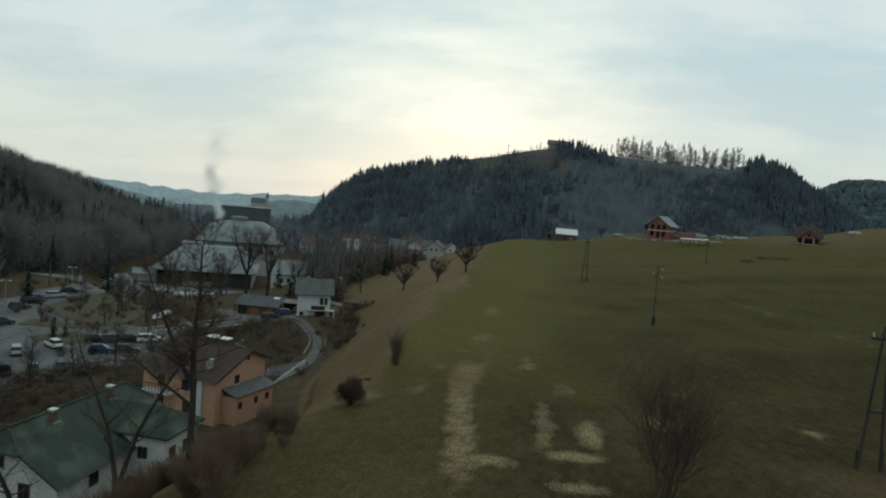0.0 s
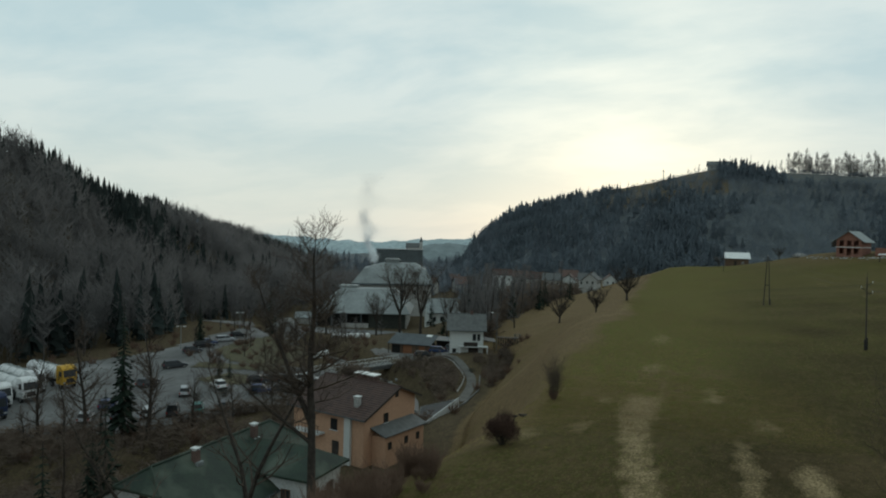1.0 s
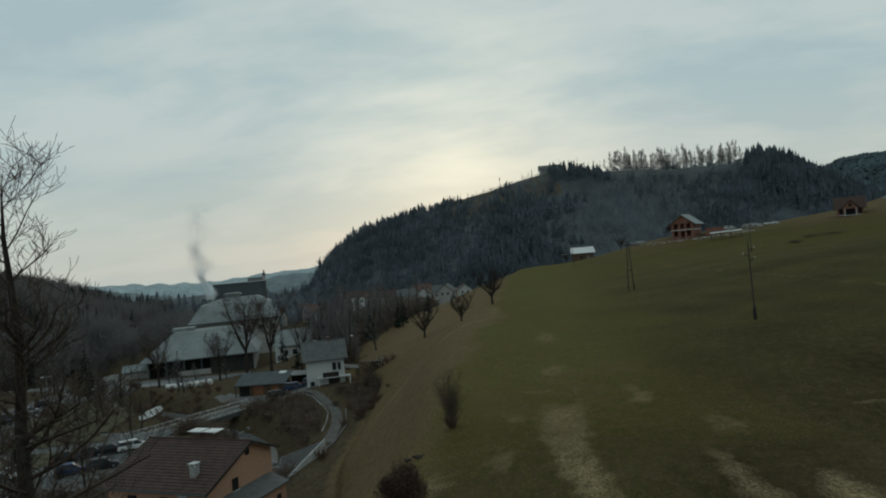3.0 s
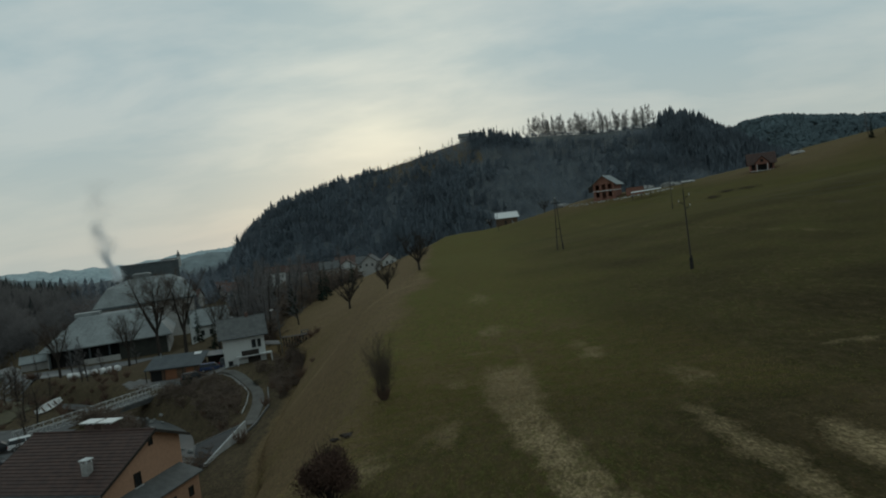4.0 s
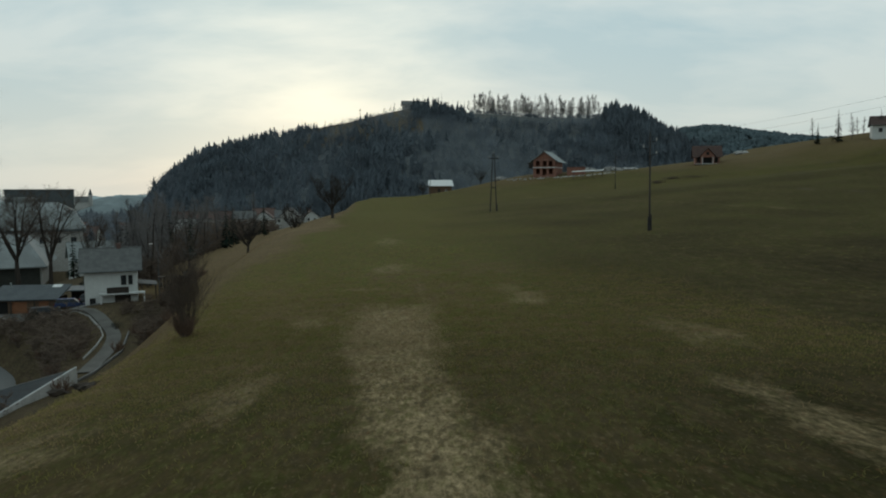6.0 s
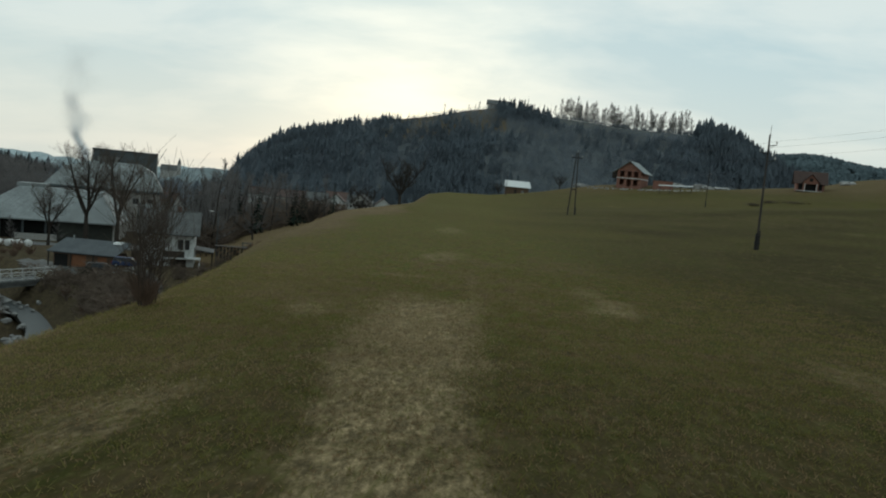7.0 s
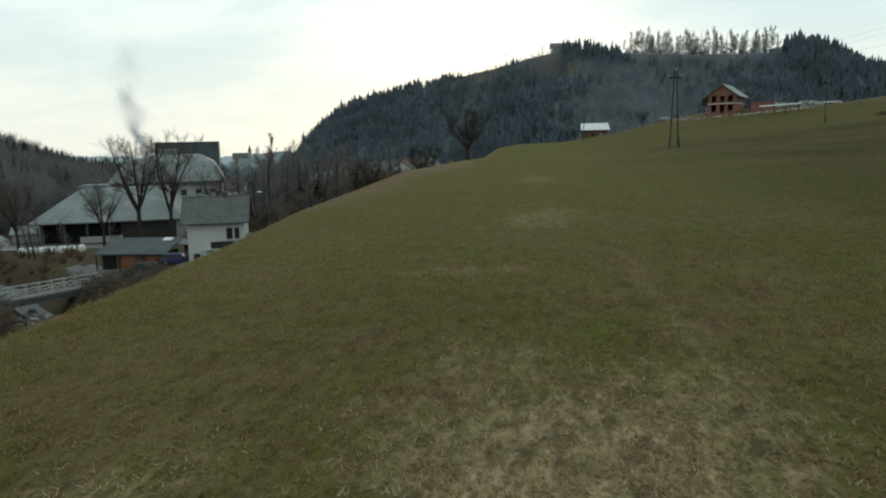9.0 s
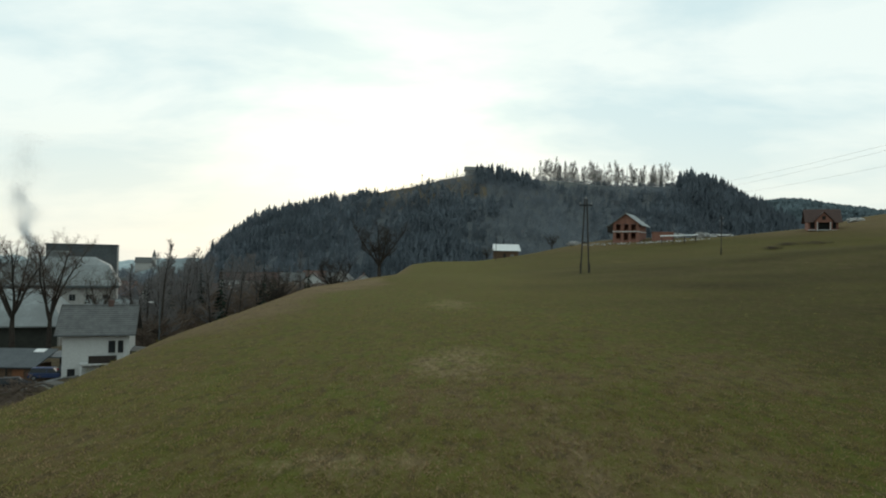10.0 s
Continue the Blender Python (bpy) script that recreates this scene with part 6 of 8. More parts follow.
def village():
    specs = ((-64.0, 303, 4.0, 8, 9, 4.4, 7.4, PLASTER_GREY, TILE_GREY), (-55.6, 298, 4.6, 96, 9, 4.2, 7.0, PLASTER_WHITE, TILE_BROWN), (-46.4, 301, 5.4, 84, 8, 4.0, 6.8, PLASTER_GREY, TILE_GREY),
             (-41.0, 318, 4.6, 100, 9, 3.6, 6.4, PLASTER_WHITE, TILE_BROWN), (-50.5, 314, 4.2, 10, 9, 4.2, 7.2, PLASTER_WHITE, TILE_GREY), (-72, 312, 3.2, -6, 10, 4.8, 8.0, PLASTER_GREY, TILE_BROWN),
             (-82, 322, 3.0, 10, 11, 4.8, 7.8, PLASTER_GREY, TILE_RED), (-97, 338, 2.4, 24, 11, 5.0, 8.0, PLASTER_WHITE, TILE_BROWN), (-62, 330, 3.6, 12, 10, 5.0, 8.2, PLASTER_WHITE, TILE_RED))
    for k, (x, y, z, rz, L, w, r, wm, rm) in enumerate(specs):
        e = gable_house("village_house", x, y, z + 0.5, rz, L, -3.6, 3.6, 0.0, w, r, {TILE_RED: "small village house with a red tiled roof", TILE_BROWN: "small village house with a brown tiled roof", TILE_GREY: "small village house with a grey roof"}[rm] + " below the wooded hill", wm, rm, over=0.6, n=6, drop=5.0, group="village below the hill")
        for i in range(3):
            window(e, -L / 3 + i * L / 3, -3.6, 1.6, 0.9, 1.2, "front", WOOD_DARK)
        for yy in (-1.4, 1.4):
            window(e, L / 2, yy, 1.6, 0.9, 1.2, "right", WOOD_DARK)
            window(e, -L / 2, yy, 1.6, 0.9, 1.2, "left", WOOD_DARK)
        chimney(e, L * 0.2, 0.5, r - 0.6, r + 0.7, 0.6, TILE_RED, cap=False)
        e.scale = (0.84, 0.84, 0.84)
    # houses far along the valley
    for k, (x, y, rz) in enumerate(((-196, 300, 10), (-176, 318, 30), (-190, 342, 60), (-150, 352, 15), (-138, 338, 0), (-158, 372, 20), (-124, 356, 35), (-136, 378, 5), (-112, 372, 12))):
        e = gable_house("far_house", x, y, land(x, y), rz, 10, -4, 4, 0.0, 5.0, 8.5, "pale house with a dull red roof far along the valley", PLASTER_GREY, TILE_RED, over=0.6, n=4, group="houses along the valley")
        window(e, -2, -4, 2.0, 1.0, 1.3, "front", WOOD_DARK)
        window(e, 2, -4, 2.0, 1.0, 1.3, "front", WOOD_DARK)
    # church on the hill far down the valley
    c = thing("church", -345, 800, -4.2, 18, "church with a pointed tower on the hill far down the valley", "church")
    tagged(part("knoll", Geo().lump((-215, 492, -20), (46, 34, 21.2), 5, 18, 10, 0.06), material("knoll_turf", (0.105, 0.108, 0.10), (0.075, 0.078, 0.072), rough=1.0, scale=0.15, spec=0.0), smooth=True), "low wooded knoll far along the valley", "knoll", kind="structure")
    out = [(-4.6, 0.0), (4.6, 0.0), (4.6, 11.4), (0, 16.5), (-4.6, 11.4)]
    g = Geo()
    g.add([(-12, a, b) for a, b in out] + [(4.8, a, b) for a, b in out], [tuple(range(4, -1, -1)), tuple(range(5, 10))] + [(i, (i + 1) % 5, (i + 1) % 5 + 5, i + 5) for i in range(5)])
    part("nave", g, PLASTER_GREY, c)
    part("nave_roof", stepped(-12.4, 5.0, -5.4, 10.8, 0, 16.7, 5.4, 10.8, 5), TILE_GREY, c)
    t = part("tower", Geo().box(4.8, 8.6, -1.9, 1.9, 0.0, 18.2), PLASTER_GREY, c)
    part("spire", Geo().tube((6.7, 0, 18.2), (6.7, 0, 25.4), 2.3, 0.05, 8), TILE_GREY, t)


def construction_house():
    x0, y0 = 45.4, 272.6
    z0 = land(x0, y0) - 0.2
    e = thing("brick_shell_house", x0, y0, z0, -28, "unfinished red brick house with open window holes", "house")
    W, H2, HR, D = 7.6, 5.3, 8.0, 9.0
    # front gable wall with open window holes, from piers, sills and lintels
    g = Geo()
    cols = ((-3.8, -2.9), (-1.5, -0.6), (0.75, 1.5), (2.95, 3.8))
    for a, b in cols:
        g.box(a, b, -D / 2, -D / 2 + 0.3, -1.2, H2)
    holes = ((-2.9, -1.5), (-0.6, 0.75), (1.5, 2.95))
    for k, (a, b) in enumerate(holes):
        g.box(a, b, -D / 2, -D / 2 + 0.3, -1.2, 0.5 if k != 1 else 0.05)
        g.box(a, b, -D / 2, -D / 2 + 0.3, 2.3, 3.1)
        g.box(a, b, -D / 2, -D / 2 + 0.3, 4.9, H2)
    g.add([(-W / 2, -D / 2, H2), (W / 2, -D / 2, H2), (0, -D / 2, HR), (-W / 2, -D / 2 + 0.3, H2), (W / 2, -D / 2 + 0.3, H2), (0, -D / 2 + 0.3, HR)], [(0, 1, 2), (5, 4, 3), (0, 2, 5, 3), (2, 1, 4, 5), (1, 0, 3, 4)])
    part("front_wall", g, BRICK, e)
    for sx in (-1, 1):
        part("side_wall", Geo().box(sx * W / 2 - (0.3 if sx > 0 else 0), sx * W / 2 + (0.3 if sx < 0 else 0), -D / 2 + 0.3, D / 2, -1.2, 4.6), BRICK, e)
    part("back_wall", Geo().box(-W / 2, W / 2, D / 2, D / 2 + 0.3, -1.2, H2), BRICK, e)
    part("floor_slab", Geo().box(-W / 2 - 0.15, W / 2 + 0.15, -D / 2 - 0.25, D / 2, 2.55, 2.8), PALE_CONCRETE, e, "pale concrete floor band")
    part("partition", Geo().box(-W / 2 + 0.3, W / 2 - 0.3, 0, 0.2, -1.0, 5.0), BRICK, e)
    for sx, m in ((1, SHEET), (-1, SHEET)):
        r = Geo()
        xo, zo = sx * (W / 2 + 1.2), H2 - 1.0
        r.add([(0, -D / 2 - 0.8, HR), (xo, -D / 2 - 0.8, zo), (xo, D / 2 + 0.8, zo), (0, D / 2 + 0.8, HR), (0, -D / 2 - 0.8, HR + 0.18), (xo, -D / 2 - 0.8, zo + 0.18), (xo, D / 2 + 0.8, zo + 0.18), (0, D / 2 + 0.8, HR + 0.18)],
              [(0, 3, 2, 1), (4, 5, 6, 7), (0, 1, 5, 4), (1, 2, 6, 5), (2, 3, 7, 6), (3, 0, 4, 7)])
        part("roof_slope", r, m, e, "pale grey roof underlay")
    dm = part("dormer", Geo().box(-6.4, -3.6, -1.5, 2.0, 2.6, 4.4), WOOD_DARK, e)
    part("dormer_roof", Geo().add([(-6.9, -1.9, 4.3), (-3.3, -1.9, 5.3), (-3.3, 2.4, 5.3), (-6.9, 2.4, 4.3), (-6.9, -1.9, 4.45), (-3.3, -1.9, 5.45), (-3.3, 2.4, 5.45), (-6.9, 2.4, 4.45)], [(0, 3, 2, 1), (4, 5, 6, 7), (0, 1, 5, 4), (1, 2, 6, 5), (2, 3, 7, 6), (3, 0, 4, 7)]), SHEET, dm)
    for k in range(3):
        part("ridge_post", Geo().box(-0.4 + 0.35 * k, -0.32 + 0.35 * k, -4.6 + k, -4.5 + k, HR, HR + 0.55), WOOD, e)
    a = thing("brick_annexe", 54.3, 269.2, land(54.3, 269.2) - 0.1, -14, "low unfinished red brick annexe beside the house", "annexe")
    part("wall", Geo().box(-3.0, 3.0, -3, 3, -1.0, 2.2), BRICK, a)
    part("top_slab", Geo().box(-3.1, 3.1, -3.1, 3.1, 2.2, 2.3), BRICK, a)
    # long white-roofed shelter
    s = thing("open_shelter", 55.2, 249.6, land(55.2, 249.6), -16, "long open shelter with a white sheet roof on posts", "shelter")
    part("roof", Geo().add([(-7.0, -1.6, 1.5), (2.6, -1.6, 1.9), (2.6, 1.6, 2.2), (-7.0, 1.6, 1.8), (-7.0, -1.6, 1.62), (2.6, -1.6, 2.02), (2.6, 1.6, 2.32), (-7.0, 1.6, 1.92)], [(0, 3, 2, 1), (4, 5, 6, 7), (0, 1, 5, 4), (1, 2, 6, 5), (2, 3, 7, 6), (3, 0, 4, 7)]), PALE_CONCRETE, s)
    for k in range(4):
        for yy in (-1.4, 1.4):
            part("post", Geo().box(-6.6 + 2.9 * k - 0.06, -6.6 + 2.9 * k + 0.06, yy - 0.06, yy + 0.06, -1.4, 1.56 + 0.11 * k), WOOD_DARK, s)
    # spoil and stones round the site
    r = random.Random(9)
    for k, (x, y, w, h, m) in enumerate(((31, 282, 3.0, 0.9, STONE), (68, 274, 4.0, 1.2, STONE), (60, 275, 3.2, 1.3, STONE), (76, 278, 4.5, 0.7, CONCRETE), (118, 282, 3, 0.9, CONCRETE))):
        e = thing("spoil_heap", x, y, land(x, y), 20 * k, "pale heap of spoil and rubble at the building site", "heap")
        for i in range(9):
            part("mound", Geo().lump((r.uniform(-w, w) * 0.6, r.uniform(-1, 1), h * 0.2), (w * r.uniform(0.3, 0.5), 1.6, h * r.uniform(0.5, 1)), 100 * k + i, 9, 6, 0.3), m, e)
    g = Geo()
    for i in range(200):
        f = r.random()
        x, y = 32 + 32 * f + r.gauss(0, 0.8), 276 - 16 * f ** 0.6 - 2 * math.sin(3 * f) + r.gauss(0, 1.3)
        q = r.uniform(0.08, 0.32)
        g.lump((x, y, land(x, y) + q * 0.3), (q, q * r.uniform(0.6, 1), q * 0.7), i, 6, 4, 0.35)
    tagged(part("rubble", g, CONCRETE), "broken pale stones and rubble strewn before the brick house", "rubble", kind="stuff")


def brown_roof_house():
    x0, y0 = 89.6, 247.5
    z0 = land(x0, y0)
    e = thing("brown_roofed_shell_house", x0, y0, z0, -20, "unfinished brick house with a large brown tiled roof", "house")
    part("wall", Geo().box(-4.2, 4.2, -3.0, 4.2, -1.5, 2.6), BRICK, e)
    # dark panels on the wall give the shade of window holes
    for a, b in ((-3.6, -2.2), (2.2, 3.6)):
        part("opening_shade", Geo().box(a, b, -3.05, -2.9, 0.1, 2.1), DARK_VOID, e, "near-black panel for the shade in a window hole")
    part("roof", stepped(-5.2, 5.2, -4.0, 2.0, 0.6, 6.4, 5.2, 2.0, 12), TILE_BROWN, e)
    for sx in (-1, 1):
        part("gable_wall", Geo().add([(sx * 4.2, -3.0, 2.6), (sx * 4.2, 4.2, 2.6), (sx * 4.2, 0.6, 6.2)], [(0, 1, 2)]), BRICK, e)
    # front gable with a big opening
    f = part("front_gable", Geo().prism([(-2.3, -0.5), (-1.6, -0.5), (-1.6, 2.0), (1.6, 2.0), (1.6, -0.5), (2.3, -0.5), (2.3, 2.6), (0, 5.0), (-2.3, 2.6)], -4.6, -3.0), BRICK, e)
    # dark panels again serve as shade in doorway and window hole
    part("opening_shade", Geo().box(-1.6, 1.6, -3.4, -3.1, -0.5, 2.0), DARK_VOID, f, "near-black panel for the shade in the gable doorway")
    part("opening_shade", Geo().box(-0.5, 0.5, -4.65, -4.5, 2.8, 3.9), DARK_VOID, f, "near-black panel for the shade in a window hole")
    fr = Geo()
    for s in (-1, 1):
        fr.add([(0, -5.1, 5.2), (s * 2.9, -5.1, 2.2), (s * 2.9, -1.0, 2.2), (0, -1.0, 5.2), (0, -5.1, 5.35), (s * 2.9, -5.1, 2.35), (s * 2.9, -1.0, 2.35), (0, -1.0, 5.35)],
               [(0, 3, 2, 1), (4, 5, 6, 7), (0, 1, 5, 4), (1, 2, 6, 5), (2, 3, 7, 6), (3, 0, 4, 7)])
    part("front_gable_roof", fr, TILE_BROWN, f)
    for sx in (-1.9, 1.7):
        part("pillar", Geo().box(sx, sx + 0.22, -4.72, -4.5, -1.5, 2.1), PALE_CONCRETE, e, "pale concrete pillar")
    part("balcony_slab", Geo().box(-4.2, 4.2, -4.6, -3.0, -0.45, -0.25), PALE_CONCRETE, e, "pale concrete slab")
    e.scale = (0.84, 0.84, 0.84)


def hut():
    x0, y0 = 9.0, 304.0
    z0 = land(x0, y0)
    e = thing("field_hut", x0, y0, z0, 2, "small field hut with a white sheet roof", "hut")
    part("wall", Geo().box(-3.0, 5.5, -1.8, 2.2, -1.0, 3.0), WOOD, e)
    part("roof", Geo().add([(-3.6, -2.6, 2.9), (6.3, -2.6, 2.9), (6.0, 1.0, 5.2), (-3.2, 1.0, 5.2), (-3.6, -2.6, 3.05), (6.3, -2.6, 3.05), (6.0, 1.0, 5.35), (-3.2, 1.0, 5.35)], [(0, 3, 2, 1), (4, 5, 6, 7), (0, 1, 5, 4), (1, 2, 6, 5), (2, 3, 7, 6), (3, 0, 4, 7)]), FRAME_WHITE, e)
    part("awning", Geo().box(-7.2, -3.0, -2.0, 1.6, 2.75, 2.9), SHEET, e, "pale sheet awning")
    for a in (-7.0, -5.0):
        part("post", Geo().box(a, a + 0.12, -1.9, -1.78, -1.0, 2.75), WOOD_DARK, e)
    part("door", Geo().box(0.2, 1.2, -1.87, -1.78, 0.0, 2.0), WOOD_DARK, e)
    window(e, 3.4, -1.8, 1.0, 0.9, 0.8, "front", FRAME_WHITE)


def hill_farm():
    x0, y0 = 6.0, 597.0
    e = gable_house("hilltop_farmhouse", x0, y0, land(x0, y0) - 0.6, 4, 17, -5, 5, 0.0, 4.6, 7.6, "grey farmhouse on the crest of the hill", PLASTER_GREY, TILE_GREY, over=0.8, n=6)
    for k in range(4):
        window(e, -6 + 4 * k, -5, 1.8, 1.0, 1.3, "front", WOOD_DARK)
    chimney(e, 3, 0.5, 7.2, 9.4, 0.8, PLASTER_GREY, cap=False)
    m = thing("mast", -36, 592, land(-36, 592), 0, "thin lattice mast on the bare crest", "mast")
    part("shaft", Geo().tube((0, 0, -0.3), (0, 0, 8.5), 0.28, 0.16, 5), CLAD_DARK, m)
    part("antenna", Geo().box(-0.7, 0.7, -0.15, 0.15, 6.8, 7.4), CLAD_DARK, m)
    # white house high on the meadow
    h = gable_house("hillside_house", 139.0, 236.0, land(139, 236) + 0.2, -30, 8, -3.5, 3.5, 0.0, 3.6, 6.0, "white house with a brown roof high on the slope", PLASTER_WHITE, TILE_BROWN, over=0.6, n=6)
    for k in range(2):
        window(h, -2 + 4 * k, -3.5, 1.2, 1.0, 1.2, "front", WOOD_DARK)


for build in (orange_house, green_house, white_house, barn, factory, village, construction_house, brown_roof_house, hut, hill_farm):
    build()


# ---- roads, water, bridge ----
ASPHALT = material("pale_worn_asphalt", (0.13, 0.13, 0.128), (0.085, 0.084, 0.082), rough=0.9, scale=0.12, bump=0.006, bscale=6, third=(0.19, 0.19, 0.187))
ROAD = material("gravelly_road", (0.165, 0.16, 0.152), (0.12, 0.117, 0.11), rough=0.9, scale=0.3, bump=0.006, bscale=6)
WATER = material("river_water", (0.030, 0.036, 0.034), (0.022, 0.027, 0.026), rough=0.38, scale=0.4, bump=0.02, bscale=2.2, spec=0.2)
TYRE = material("tyre_rubber", (0.018, 0.018, 0.018), (0.013, 0.013, 0.013), rough=0.85, scale=4)
RIM = material("alloy_rim", (0.35, 0.35, 0.35), (0.28, 0.28, 0.28), rough=0.4, metal=0.8, scale=4)
LAMP_LENS = material("headlamp_lens", (0.32, 0.33, 0.33), (0.26, 0.27, 0.27), rough=0.4, scale=4)
TAIL_LENS = material("tail_lamp_lens", (0.30, 0.02, 0.015), (0.24, 0.015, 0.012), rough=0.25, scale=4)
CHASSIS = material("dark_chassis", (0.025, 0.025, 0.026), (0.017, 0.017, 0.018), rough=0.7, scale=3)


def inside(px, py, poly):
    x, y = np.asarray(px, float), np.asarray(py, float)
    res = np.zeros(x.shape, bool)
    for (ax, ay), (bx, by) in zip(poly, poly[1:] + poly[:1]):
        c = ((ay > y) != (by > y)) & (x < (bx - ax) * (y - ay) / (by - ay + 1e-12) + ax)
        res ^= c
    return res


def ribbon(name, line, width, lift, mat, label, category, step=2.0, fixed=None, kind="structure"):
    """A strip along a line of points, on the land or at a fixed height, with sides."""
    pts = []
    for (ax, ay), (bx, by) in zip(line, line[1:]):
        n = max(1, int(math.hypot(bx - ax, by - ay) / step))
        pts += [(ax + (bx - ax) * k / n, ay + (by - ay) * k / n) for k in range(n)]
    pts.append(line[-1])
    for _ in range(3):
        pts = [pts[0]] + [((a[0] + 2 * b[0] + c[0]) / 4, (a[1] + 2 * b[1] + c[1]) / 4) for a, b, c in zip(pts, pts[1:], pts[2:])] + [pts[-1]]
    g = Geo()
    V = []
    cols = 5
    for i, (x, y) in enumerate(pts):
        a, b = pts[max(0, i - 1)], pts[min(len(pts) - 1, i + 1)]
        dx, dy = b[0] - a[0], b[1] - a[1]
        l = math.hypot(dx, dy)
        nx, ny = -dy / l, dx / l
        zc = fixed if fixed is not None else max(land(x, y), land(x + nx * width / 3, y + ny * width / 3), land(x - nx * width / 3, y - ny * width / 3)) + lift
        V.append((x - nx * width / 2, y - ny * width / 2, zc - 0.5))
        for k in range(cols):
            f = k / (cols - 1) - 0.5
            V.append((x + nx * width * f, y + ny * width * f, zc))
        V.append((x + nx * width / 2, y + ny * width / 2, zc - 0.5))
    m = cols + 2
    F = [(i * m + k, (i + 1) * m + k, (i + 1) * m + k + 1, i * m + k + 1) for i in range(len(pts) - 1) for k in range(m - 1)]
    g.add(V, F)
    return tagged(part(name, g, mat), label, category, kind=kind)


def paved(name, poly, lift, mat, label, step=1.6):
    """A paved area with an outline, laid on the land."""
    xs = np.arange(min(p[0] for p in poly), max(p[0] for p in poly) + step, step)
    ys = np.arange(min(p[1] for p in poly), max(p[1] for p in poly) + step, step)
    X, Y = np.meshgrid(xs, ys)
    Z = height(X, Y) + lift
    ok = inside(X[:-1, :-1] + step / 2, Y[:-1, :-1] + step / 2, poly)
    nx = len(xs)
    r, c = np.where(ok)
    a = r * nx + c
    F = np.stack([a, a + 1, a + nx + 1, a + nx], 1)
    me = array_mesh(name, np.stack([X, Y, Z], -1).reshape(-1, 3), F, mat)
    me.shade_smooth()
    return tagged(new(name, me), label, "pavement", kind="structure")


def wall_along(name, pts, w, h, mat, label, category="wall", sink=0.6, base=None):
    g = Geo()
    for (ax, ay), (bx, by) in zip(pts, pts[1:]):
        l = math.hypot(bx - ax, by - ay)
        nx, ny = -(by - ay) / l * w / 2, (bx - ax) / l * w / 2
        za, zb = (land(ax, ay), land(bx, by)) if base is None else (base, base)
        v = [(ax - nx, ay - ny, za - sink), (bx - nx, by - ny, zb - sink), (bx + nx, by + ny, zb - sink), (ax + nx, ay + ny, za - sink), (ax - nx, ay - ny, za + h), (bx - nx, by - ny, zb + h), (bx + nx, by + ny, zb + h), (ax + nx, ay + ny, za + h)]
        g.add(v, [(0, 3, 2, 1), (4, 5, 6, 7), (0, 1, 5, 4), (1, 2, 6, 5), (2, 3, 7, 6), (3, 0, 4, 7)])
    return tagged(part(name, g, mat), label, category)


LANE = material("muddy_lane", (0.125, 0.118, 0.106), (0.085, 0.079, 0.070), rough=0.95, scale=0.5, bump=0.01, bscale=6, third=(0.11, 0.105, 0.095))


